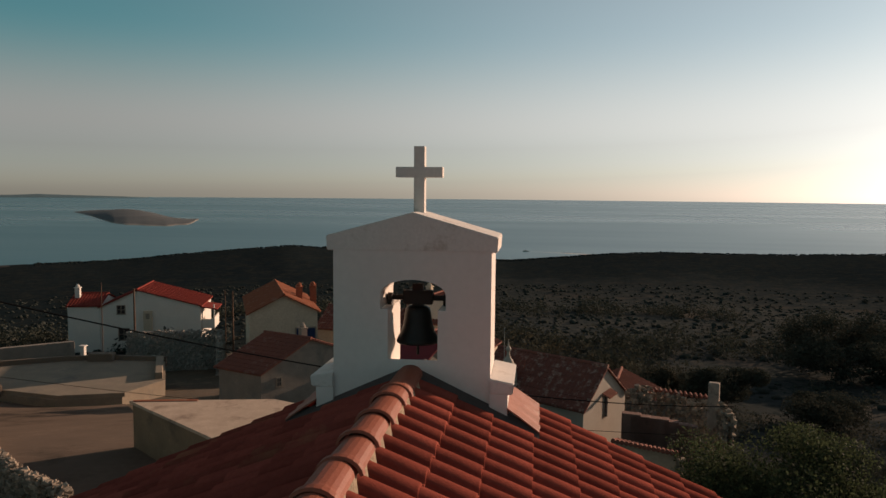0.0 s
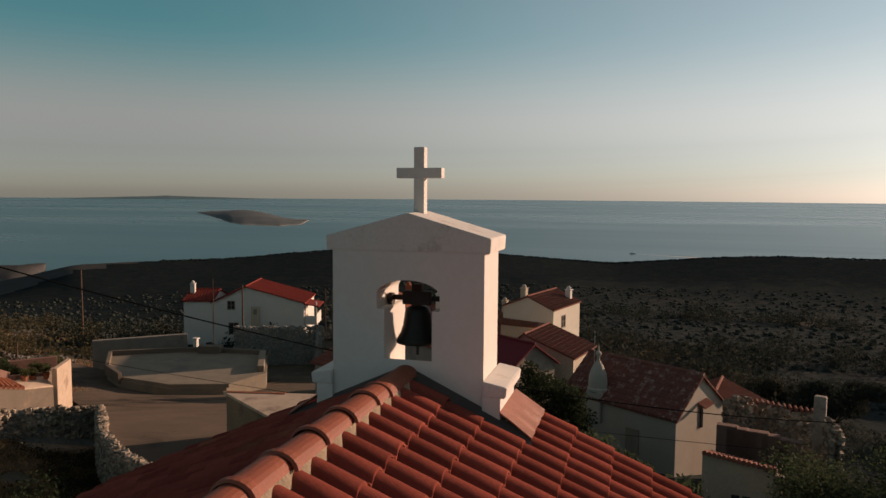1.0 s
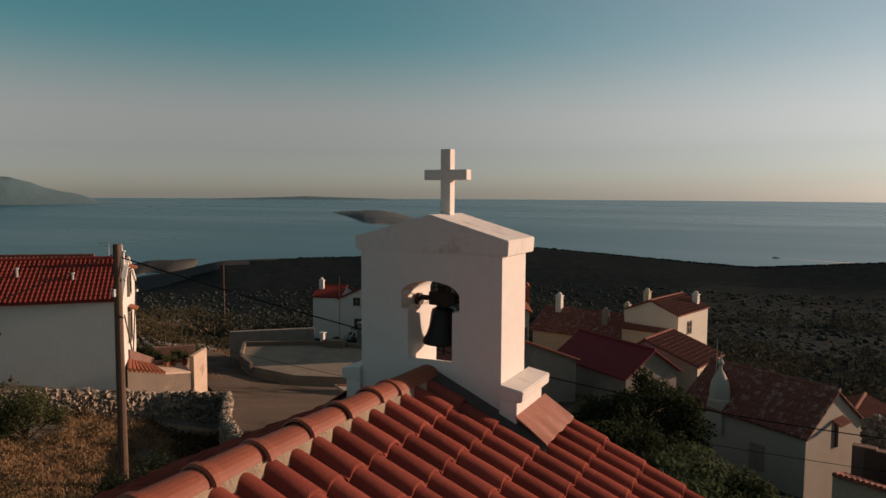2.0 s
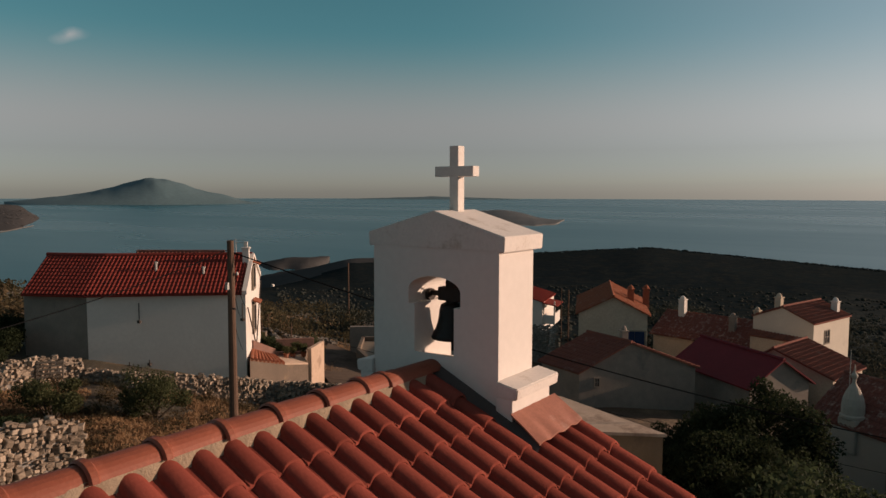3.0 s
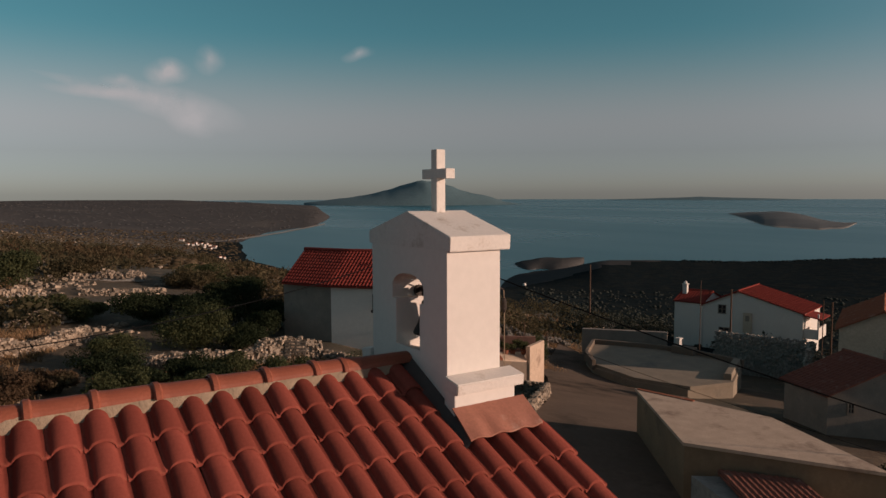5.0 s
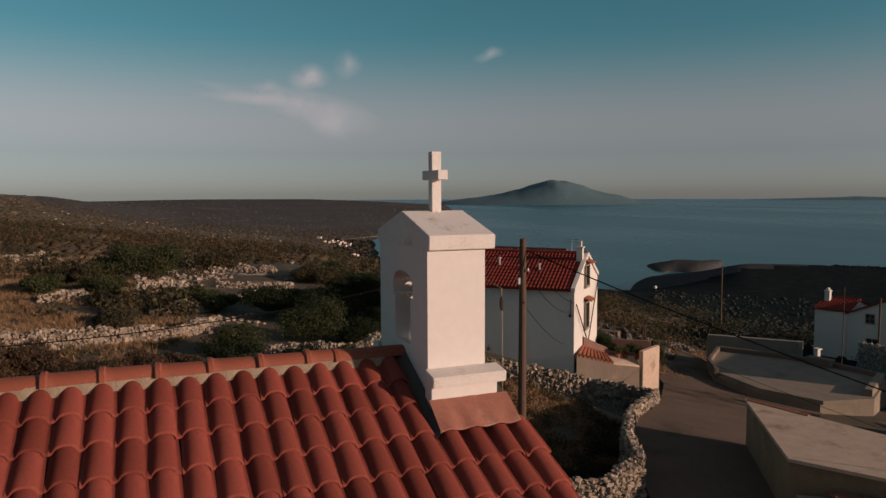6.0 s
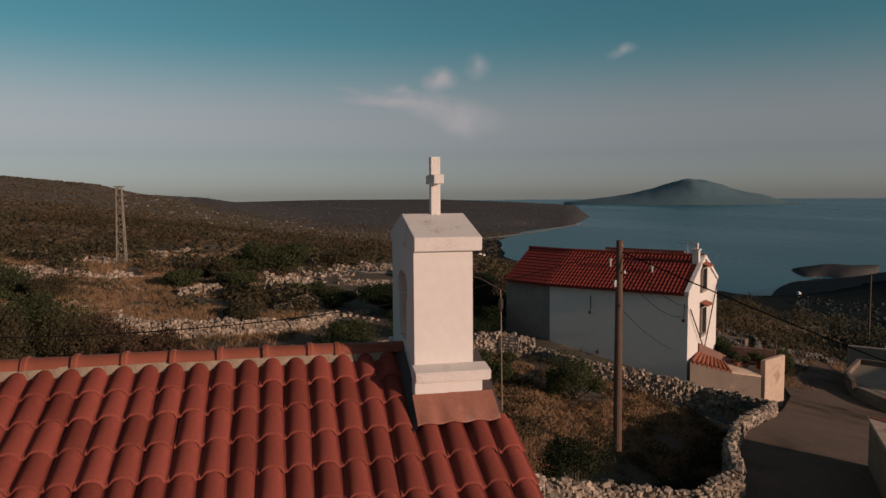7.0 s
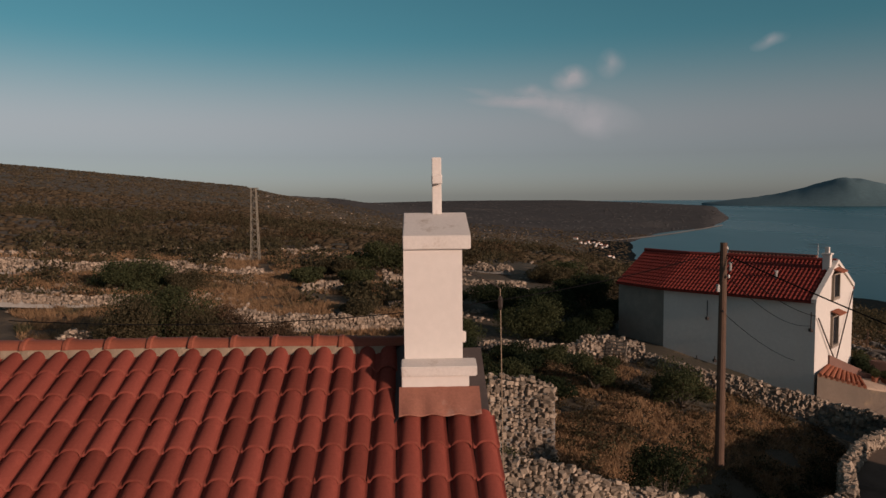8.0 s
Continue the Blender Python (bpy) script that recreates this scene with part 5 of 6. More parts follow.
            wall_bar(bm, tuple(p), tuple(q), w, -7.5, z0 + (z1 - z0) * i / n + random.uniform(-0.07, 0.05))
            part("masonry", bm, m, r)
    for i in range(12):
        p = Vector((7.1, 33.0, -1.72)).lerp(Vector((10.1, 32.5, -1.92)), i / 12)
        bm = bmesh.new()
        tube(bm, [p, p + Vector((0.02, 0.5, 0.04))], 0.09, 7, 0.075)
        part("tile", bm, OLD_ROOF, r)
    bm = bmesh.new()
    wall_bar(bm, (9.42, 29.7), (9.54, 29.66), 0.38, -7.5, -0.30, 0.06)
    part("stump", bm, RUBBLE_PALE, r)
    house("old house with a red tile roof behind the white gable", (2.6, 37.4), (8.6, 36.2), 4.6, -7.5, -4.0, 1.35, GREY_WALL, OLD_ROOF, "front", 0.15, pitch=0.24)
    # low slab roof in front of the shed
    lt = thing("lean_to", "low rubble lean-to under a small old tile roof", "lean-to")
    bm = bmesh.new()
    prism(bm, [(-7.75, 13.9), (-5.0, 12.75), (-3.6, 14.3), (-5.5, 15.6), (-7.2, 14.6)], -3.0, 0.52)
    part("wall", bm, RUBBLE_WALL, lt)
    o, along, fall = Vector((-7.25, 14.4, 0.72)), Vector((1.70, 1.32, 0)), Vector((1.95, -1.33, 0.0))
    bm = bmesh.new()
    slab(bm, [o, o + fall, o + fall + along, o + along], 0.09)
    deck = part("roof", bm, OLD_ROOF, lt)
    roll_roof("tile_field", o + Vector((0, 0, 0.01)), along, fall, OLD_ROOF, deck, 0.17, 0.36, 0.025)


build_right_side()

# ---- poles, cables, mast ----
def sagging(a, b, sag, n=28):
    a, b = Vector(a), Vector(b)
    return [a.lerp(b, i / n) - Vector((0, 0, 4 * sag * (i / n) * (1 - i / n))) for i in range(n + 1)]


def cable(a, b, sag, r, label):
    c = thing("cable", label, "cable")
    bm = bmesh.new()
    tube(bm, sagging(a, b, sag), r, 5)
    part("wire", bm, CABLE, c)


P = (-15.42, 9.75)
cable((*P, 6.75), (10.2, 29.0, -1.24), 0.9, 0.022, "thick black cable sagging from the wooden pole over the village")
cable((*P, 6.7), (-27.3, 19.6, 2.6), 0.35, 0.014, "thin black cable from the pole to the white house")
cable((*P, 6.2), (-27.4, 19.4, 2.1), 0.5, 0.012, "thin black service cable to the white house")
cable((*P, 4.9), (-24.0, 16.8, 1.2), 0.2, 0.010, "thin wire drooping from the pole to the house wall")
cable((*P, 6.84), (-11.11, -10.0, 5.67), 0.86, 0.014, "thin black cable sagging from the pole behind the chapel")
cable((-28.9, 26.9, -0.6), (12, 27.5, -2.2), 0.5, 0.012, "thin black cable running low over the lane")


def pole_fittings():
    t = thing("pole_bracket", "small insulators and iron bracket on the wooden pole", "bracket")
    x, y = P
    bm = bmesh.new()
    tube(bm, [(x - 0.05, y - 0.02, 6.85), (x - 0.42, y + 0.30, 6.85)], 0.03, 6)
    part("arm", bm, IRON, t)
    bm = bmesh.new()
    tube(bm, [(x - 0.05, y, 4.95), (x + 0.30, y - 0.1, 4.95)], 0.03, 6)
    part("arm", bm, IRON, t)
    for dx, dy, z in ((-0.42, 0.30, 6.85), (-0.25, 0.17, 6.85), (0.18, 0.10, 6.0)):
        bm = bmesh.new()
        lathe(bm, [(0.02, z), (0.04, z + 0.02), (0.035, z + 0.07), (0.02, z + 0.10), (0.01, z + 0.11)], x + dx, y + dy, 10)
        part("insulator", bm, WHITE_WALL, t)
    bm = bmesh.new()
    box(bm, -0.06, 0.06, -0.20, -0.12, 5.55, 5.78, Matrix.Translation((x, y, 0)), 0.01)
    part("junction_box", bm, STEEL, t)


pole_fittings()
for x, y, z0, z1, r in ((-38.3, 59.6, -8.5, -1.0, 0.11), (-27.9, 57.5, -7.5, -0.6, 0.05), (-27.3, 57.8, -7.5, -0.75, 0.09), (-40.7, 58.0, -8.5, -0.25, 0.045)):
    build_pole("utility_pole", x, y, z0, z1, r, "thin pole among the village houses")


def build_mast():
    m = thing("lattice_mast", "grey steel lattice mast standing on the scrubby hillside", "mast")
    x, y, z0, z1 = -66.8, -16.6, 1.6, 9.64
    corners = [(-1, -1), (1, -1), (1, 1), (-1, 1)]

    def at(c, f):
        w = 0.42 + (0.22 - 0.42) * f
        return Vector((x + c[0] * w, y + c[1] * w, z0 + (z1 - z0) * f))

    for c in corners:
        bm = bmesh.new()
        tube(bm, [at(c, 0), at(c, 1)], 0.05, 6)
        part("leg", bm, DULL_STEEL, m)
    n = 14
    for k in range(4):
        bm = bmesh.new()
        a, b = corners[k], corners[(k + 1) % 4]
        for i in range(n):
            p, q = (a, b) if i % 2 else (b, a)
            tube(bm, [at(p, i / n), at(q, (i + 1) / n)], 0.03, 4)
        part("bracing", bm, DULL_STEEL, m)
    bm = bmesh.new()
    for z in (z1 - 0.1, z1 - 0.9):
        box(bm, -0.55, 0.55, -0.06, 0.06, z, z + 0.1, Matrix.Translation((x, y, 0)) @ Matrix.Rotation(radians(70), 4, "Z"))
    part("crossarm", bm, DULL_STEEL, m)


build_mast()


def build_bell_rope():
    t = thing("bell_rope", "pale rope hanging from an iron arm behind the bell gable", "rope")
    bm = bmesh.new()
    tube(bm, [(0.10, 0.45, 7.98), (0.14, 0.70, 7.90), (0.176, 0.874, 7.80)], 0.006, 6)
    part("arm", bm, IRON, t)
    bm = bmesh.new()
    tube(bm, [(0.176, 0.874, 7.80), (0.18, 0.876, 7.7), (0.17, 0.90, 6.0), (0.16, 0.92, 0.9)], 0.0045, 6)
    part("rope", bm, MORTAR, t)
    bm = bmesh.new()
    lathe(bm, [(0.01, 7.60), (0.022, 7.63), (0.022, 7.70), (0.01, 7.73)], 0.178, 0.876, 8)
    part("weight", bm, IRON, t)


build_bell_rope()


# ---- dry stone walls ----
def stone_mesh(seed):
    """An angular limestone lump about one metre across, to be scaled."""
    rnd = random.Random(seed)
    bm = bmesh.new()
    bmesh.ops.create_cube(bm, size=1.0)
    for v in bm.verts:
        v.co = Vector((v.co.x * rnd.uniform(0.65, 1.1), v.co.y * rnd.uniform(0.65, 1.1), v.co.z * rnd.uniform(0.6, 1.1)))
    bmesh.ops.bevel(bm, geom=list(bm.edges), offset=0.07, segments=1, affect="EDGES")
    me = bpy.data.meshes.new("stone")
    bm.to_mesh(me)
    bm.free()
    me.materials.append(STONE)
    return me


STONES = [stone_mesh(k) for k in range(8)]
def rough_block(seed):
    """A plain uneven block for stones far off."""
    rnd = random.Random(seed)
    v = np.array([(x * rnd.uniform(0.3, 0.52), y * rnd.uniform(0.3, 0.52), z * rnd.uniform(0.3, 0.52)) for x in (-1, 1) for y in (-1, 1) for z in (-1, 1)])
    return v, [(0, 1, 3, 2), (4, 6, 7, 5), (0, 4, 5, 1), (2, 3, 7, 6), (0, 2, 6, 4), (1, 5, 7, 3)]


BLOCKS = [rough_block(40 + k) for k in range(8)]
STONE_DATA = [(np.array([v.co[:] for v in me.vertices]), [tuple(p.vertices) for p in me.polygons]) for me in STONES]


GREY_STONE = mat("grey_wall_stone", (0.36, 0.325, 0.28), (0.26, 0.235, 0.205), 5, 0.97, 0.5, 30, c3=(0.16, 0.148, 0.13), patch=0.6, vary=0.14, island=True)
RUBBLE_STONE = mat("dark_rubble_stone", (0.19, 0.17, 0.145), (0.12, 0.11, 0.095), 6, 0.97, 0.5, 30, c3=(0.07, 0.065, 0.055), patch=0.56, vary=0.35, island=True)


def dry_wall(label, pts, width, size, singles=0, ragged=0.0, material=STONE_J):
    """A dry stone wall along (x, y, foot, top) stations: stones in rough courses over a narrow core. The first ones are parts."""
    w = thing("dry_stone_wall", label, "stone wall", "dry stone walls")
    rnd = random.Random(len(pts) * 7 + int(pts[0][0] * 10))
    vs, fs, count = [], [], 0
    far = math.hypot(pts[0][0], pts[0][1]) > 27
    bm = bmesh.new()
    for (x0, y0, f0, t0), (x1, y1, f1, t1) in zip(pts, pts[1:]):
        A, B = Vector((x0, y0, 0)), Vector((x1, y1, 0))
        ln = (B - A).length
        d = (B - A) / ln
        nrm = Vector((-d.y, d.x, 0))
        core = []
        for p, f, t in ((A, f0, t0), (B, f1, t1)):
            core.append([bm.verts.new(p + nrm * s * width * 0.36 + Vector((0, 0, z))) for s, z in ((-1, f - 0.3), (1, f - 0.3), (0.7, f + (t - f) * (0.3 if ragged else 0.85)), (-0.7, f + (t - f) * (0.3 if ragged else 0.85)))])
        a, b = core
        for i in range(4):
            k = (i + 1) % 4
            bm.faces.new((a[i], a[k], b[k], b[i]))
        n = max(1, int(ln / (size * 0.92)))
        for i in range(n):
            u = (i + 0.5) / n
            foot, top = f0 + (f1 - f0) * u, t0 + (t1 - t0) * u
            rows = max(1, int((top - foot) / (size * 0.62)))
            top += rnd.uniform(-0.4, 0.25) * size
            if ragged:
                wob = noise.noise((A + d * (ln * u)) * 0.55)
                top = foot + (top - foot) * max(0.25, 0.75 + ragged * wob)
            for j in range(rows + 1):
                cap = j == rows
                for side in ((-1, 1) if not cap else (-0.45, 0.45)):
                    z = foot + (top - foot) * (j + 0.5) / (rows + 0.6)
                    p = A + d * (ln * u + rnd.uniform(-0.3, 0.3) * size) + nrm * side * (width * 0.36 + rnd.uniform(-0.15, 0.15) * size) + Vector((0, 0, z))
                    s = size * rnd.choice((0.6, 0.8, 1.0, 1.15, 1.5)) * rnd.uniform(0.9, 1.1)
                    m = Matrix.Translation(p) @ Euler((rnd.uniform(-0.35, 0.35), rnd.uniform(-0.35, 0.35), rnd.uniform(0, 6.3))).to_matrix().to_4x4() @ Matrix.Diagonal((s, s * rnd.uniform(0.6, 0.9), s * rnd.uniform(0.45, 0.75), 1))
                    k = rnd.randrange(8)
                    if count < singles:
                        o = new("stone", STONES[k])
                        o.parent, o.matrix_basis = w, m
                        count += 1
                    else:
                        c, faces = BLOCKS[k] if far else STONE_DATA[k]
                        base = len(vs)
                        mm = np.array(m)
                        vs.extend((c @ mm[:3, :3].T + mm[:3, 3]).tolist())
                        fs.extend(tuple(q + base for q in f) for f in faces)
    part("core", bm, RUBBLE_WALL, w)
    if vs:
        tagged(mesh_part("stone_rubble", vs, fs, material, w), kind="stuff")
    return w


dry_wall("pale dry stone wall between garden and chapel yard", [(-11.2, 11.4, -0.8, 0.8), (-10.5, 9.6, -0.5, 0.55), (-10.8, 7.4, -0.2, 0.85), (-10.3, 5.4, 0.6, 1.4), (-9.9, 3.7, 0.9, 2.1), (-10.2, 1.8, 1.0, 2.45), (-11.0, 0.0, 1.0, 2.4)], 0.45, 0.155, 290)
dry_wall("tall ruined end of a thick dry stone wall", [(-14.0, 4.1, 0.7, 3.05), (-14.0, 3.2, 0.7, 3.25), (-14.0, 1.6, 0.8, 3.35), (-14.2, -1.0, 0.9, 3.2)], 0.7, 0.175, 290)
dry_wall("curving dry stone wall along the lane", [(-11.3, 11.5, -0.8, 0.80), (-13.8, 12.9, -1.0, 0.62), (-16.5, 15.2, -1.4, 0.28), (-19.0, 18.0, -1.8, -0.25), (-20.8, 19.9, -2.1, -0.62)], 0.32, 0.16, 290)
dry_wall("long dry stone wall between garden and white house", [(-20.8, 19.9, -2.1, -0.62), (-23.3, 18.0, -1.5, -0.48), (-24.7, 15.7, -1.0, 0.02), (-26.3, 12.7, -0.3, 0.5), (-28.6, 11.6, -0.2, 0.6)], 0.45, 0.19, 250)
dry_wall("broken dry stone wall behind the garden", [(-28.7, 11.6, -0.2, 1.1), (-29.2, 10.2, -0.1, 1.3), (-29.2, 8.6, 0.0, 1.45), (-29.2, 7.9, 0.0, 0.95), (-29.3, 5.3, 0.2, 1.2), (-29.8, 3.2, 0.3, 1.1)], 0.6, 0.21, 60)
dry_wall("broad collapsed dry stone wall on the hillside", [(-39.6, 1.8, 0.4, 1.3), (-36.4, -1.2, 0.4, 1.5), (-34.6, -4.6, 0.7, 2.1), (-33.4, -8.6, 1.0, 2.6), (-33.2, -10.6, 1.4, 2.7)], 0.9, 0.20, 0, 0.3)
dry_wall("long field wall of pale stones on the hillside", [(-58.2, -12.0, 0.9, 2.0), (-57.4, -15.0, 1.2, 2.6), (-56.2, -20.0, 1.6, 3.3), (-55.2, -22.8, 2.0, 3.9), (-53.0, -27.8, 2.5, 3.8), (-50.4, -33.0, 3.0, 4.4)], 0.6, 0.24, 0, 0.25)
dry_wall("low field wall of pale stones on the hillside", [(-41.5, -14.5, 1.2, 2.0), (-40.0, -17.6, 1.6, 2.5), (-38.0, -22.3, 2.2, 2.9), (-36.4, -25.2, 2.6, 3.3)], 0.6, 0.21, 0, 0.4)
dry_wall("tumbled stone wall below the hillside bushes", [(-25.4, -13.6, 1.2, 2.6), (-24.1, -14.8, 1.4, 2.9), (-23.6, -15.8, 1.6, 2.6), (-22.6, -17.6, 2.0, 2.9)], 0.5, 0.2, 0, 0.8)
dry_wall("low bank of pale field stones", [(-64.5, 9.5, 1.0, 1.5), (-66.0, 6.0, 1.1, 1.7), (-67.0, 3.5, 1.2, 1.6)], 1.2, 0.28, 0, 1.0)
dry_wall("low bank of pale field stones", [(-56.0, 0.5, 1.3, 1.8), (-55.0, -3.0, 1.4, 2.0)], 1.0, 0.28, 0, 1.0)
dry_wall("sunlit bank of tumbled field stones", [(-57.2, 3.4, 0.5, 1.2), (-56.6, 6.2, 0.4, 1.25), (-55.6, 9.4, 0.2, 1.05)], 2.4, 0.26, 0, 0.3)
dry_wall("short broken field wall", [(-44.0, -2.0, 0.8, 1.4), (-45.5, 2.0, 0.7, 1.3)], 0.6, 0.25, 0, 1.0)
dry_wall("short broken field wall", [(-50.0, -6.0, 1.2, 1.9), (-49.0, -9.0, 1.3, 2.0)], 0.6, 0.25, 0, 1.0)
dry_wall("tall grey rubble retaining wall below a white house", [(-34.2, 51.6, -7.6, -3.65), (-30.0, 52.5, -7.6, -3.57), (-26.4, 53.2, -7.6, -3.48), (-25.2, 50.6, -7.6, -4.3), (-24.4, 48.8, -7.6, -6.2)], 0.6, 0.22, 0, 0.0, GREY_STONE)
dry_wall("broken rubble end wall of the ruin", [(5.7, 31.4, -5.0, -1.40), (6.3, 31.8, -5.0, -1.2), (6.95, 32.2, -5.0, -1.3)], 0.5, 0.24, 0, 0.0)
dry_wall("long rubble back wall of the ruin", [(7.1, 33.1, -5.0, -1.82), (8.6, 32.85, -5.0, -1.95), (10.1, 32.6, -5.0, -2.05)], 0.45, 0.24, 0, 0.0)
dry_wall("sunlit rubble end of the ruin", [(9.75, 29.4, -5.0, -1.2), (9.9, 28.2, -5.0, -1.35)], 0.4, 0.22, 0, 0.0)


def garden_plots():
    """Low rubble walls, posts and a wire fence between the plots beyond the white house."""
    def at(az, d):
        x, y = -d * math.sin(radians(az)), d * math.cos(radians(az))
        return x, y, ground_z(x, y)
    for line, top in ((((46.0, 57), (49.0, 56), (52.5, 57), (55.5, 58)), 0.9), (((45.5, 66), (49.5, 65), (53.5, 66)), 0.9), (((50.5, 56), (50.8, 61), (51.0, 65)), 0.7), (((54.5, 58), (55.0, 63), (55.5, 70)), 0.7)):
        pts = [at(*p) for p in line]
        dry_wall("low rubble wall between garden plots", [(x, y, z - 0.1, z + top) for x, y, z in pts], 0.5, 0.26, 0, 0.3, RUBBLE_STONE)
    for az, d, h in ((47.5, 60, 1.7), (49.5, 62, 1.9), (52.0, 60, 1.8), (53.5, 62, 1.7), (51.3, 68, 2.0)):
        x, y, z = at(az, d)
        f = thing("fence_post", "weathered wooden post in a garden plot", "post", "garden posts")
        bm = bmesh.new()
        tube(bm, [(x, y, z - 0.2), (x + 0.04, y, z + h)], 0.06, 6, 0.05)
        part("shaft", bm, WOOD, f)
    for az, d in ((48.6, 59), (52.8, 61)):
        x, y, z = at(az, d)
        f = thing("garden_bed", "raised timber garden bed among the plots", "garden bed")
        bm = bmesh.new()
        box(bm, -1.3, 1.3, -0.5, 0.5, -0.3, 0.45, Matrix.Translation((x, y, z)) @ Matrix.Rotation(radians(40), 4, "Z"), 0.03)
        part("body", bm, DIRTY_SHADED_WALL, f)


garden_plots()


def pallet():
    """A slatted timber hatch leaning in the gap of the garden wall."""
    t = thing("timber_hatch", "weathered slatted timber hatch leaning on the stone wall", "hatch")
    M = Matrix.Translation((-28.45, 10.0, 0.5)) @ Matrix.Rotation(radians(52), 4, "Z") @ Matrix.Rotation(radians(-12), 4, "X")
    for k in range(5):
        bm = bmesh.new()
        box(bm, -0.55, 0.55, -0.02, 0.02, 0.05 + 0.16 * k, 0.14 + 0.16 * k, M, 0.005)
        part("slat", bm, OLD_TIMBER, t)
    for x in (-0.5, 0.0, 0.5):
        bm = bmesh.new()
        box(bm, x - 0.04, x + 0.04, 0.02, 0.08, 0.0, 0.82, M, 0.005)
        part("batten", bm, OLD_TIMBER, t)


pallet()


def field_stones(label, seed, count, az, dist, size):
    """Loose pale stones lying on the hillside."""
    rnd = random.Random(seed)
    vs, fs = [], []
    while len(vs) < count * 8:
        a, d = radians(rnd.uniform(*az)), rnd.uniform(*dist)
        x, y = -d * math.sin(a), d * math.cos(a)
        if noise.noise(Vector((x, y, 5)) / 6) < 0.12:
            continue
        s = rnd.uniform(*size) * (0.6 + d / 80)
        m = np.array(Matrix.Translation((x, y, ground_z(x, y) + s * 0.15)) @ Euler((rnd.uniform(-0.5, 0.5), rnd.uniform(-0.5, 0.5), rnd.uniform(0, 6))).to_matrix().to_4x4() @ Matrix.Diagonal((s, s * 0.8, s * 0.55, 1)))
        c, faces = BLOCKS[rnd.randrange(8)]
        base = len(vs)
        vs.extend((c @ m[:3, :3].T + m[:3, 3]).tolist())
        fs.extend(tuple(q + base for q in f) for f in faces)
    tagged(mesh_part("field_stones", vs, fs, STONE_J), label, "stones", kind="stuff")


field_stones("loose pale stones scattered over the hillside", 61, 1500, (80, 124), (24, 85), (0.12, 0.42))
field_stones("pale rock outcrops on the far slopes", 63, 300, (80, 102), (220, 700), (0.08, 0.22))
field_stones("loose pale stones beyond the white house", 62, 900, (43, 60), (46, 90), (0.1, 0.3))


# ---- plants ----
def leaf_cloud(centres, radii, per, size, rng, flat=0.0):
    """Leaves scattered through ellipsoids: their corners and faces."""
    c = np.repeat(np.asarray(centres, float), per, 0)
    r = np.repeat(np.asarray(radii, float), per, 0)
    n = len(c)
    d = rng.normal(size=(n, 3))
    d /= np.linalg.norm(d, axis=1)[:, None]
    p = c + d * r * (rng.random((n, 1)) ** 0.4)
    u = rng.normal(size=(n, 3))
    u /= np.linalg.norm(u, axis=1)[:, None]
    w = np.cross(u, d + rng.normal(size=(n, 3)) * 0.6)
    w /= np.linalg.norm(w, axis=1)[:, None] + 1e-9
    s = (size * (0.6 + 0.8 * rng.random((n, 1)))) * (np.repeat(np.asarray(radii, float)[:, :1], per, 0) if flat else 1.0)
    v = np.stack([p - u * s, p + w * s * 0.55, p + u * s, p - w * s * 0.55], 1).reshape(-1, 3)
    f = np.arange(4 * n).reshape(-1, 4)
    return v, f


def quads_mesh(name, v, f, material, parent=None):
    me = bpy.data.meshes.new(name)
    me.vertices.add(len(v))
    me.vertices.foreach_set("co", np.asarray(v, np.float32).ravel())
    me.loops.add(f.size)
    me.loops.foreach_set("vertex_index", f.ravel().astype(np.int32))
    me.polygons.add(len(f))
    me.polygons.foreach_set("loop_start", np.arange(0, f.size, 4, dtype=np.int32))
    me.update(calc_edges=True)
    me.materials.append(material)
    ob = new(name, me)
    ob.parent = parent
    return ob


def scatter(seed, count, az, dist, keep=None, power=1.0):
    """Places on the land within a sector, with the land's height."""
    rng = np.random.default_rng(seed)
    out = []
    while len(out) < count:
        a = radians(rng.uniform(*az))
        d = dist[0] + (dist[1] - dist[0]) * rng.random() ** power
        x, y = -d * math.sin(a), d * math.cos(a)
        if keep and not keep(x, y, d):
            continue
        z = ground_z(x, y)
        if z > SEA + 0.3:
            out.append((x, y, z, d))
    return np.array(out), rng


def patchy(x, y, d):
    return noise.noise(Vector((x, y, 0)) / (9 + d * 0.06)) > -0.12 + 0.25 * random.random()


def wood(name, label, seed, count, az, dist, size, per, leaf, material, keep=None, power=1.0, grow=0.0):
    p, rng = scatter(seed, count, az, dist, keep, power)
    s = size[0] + (size[1] - size[0]) * rng.random(len(p)) ** 1.6 + p[:, 3] * grow
    r = np.stack([s, s, s * (0.55 + 0.3 * rng.random(len(p)))], 1)
    c = p[:, :3] + np.stack([0 * s, 0 * s, r[:, 2] * 0.55], 1)
    v, f = leaf_cloud(c, r, per, leaf, rng, flat=1.0)
    return tagged(quads_mesh(name, v, f, material), label, "vegetation", kind="stuff")


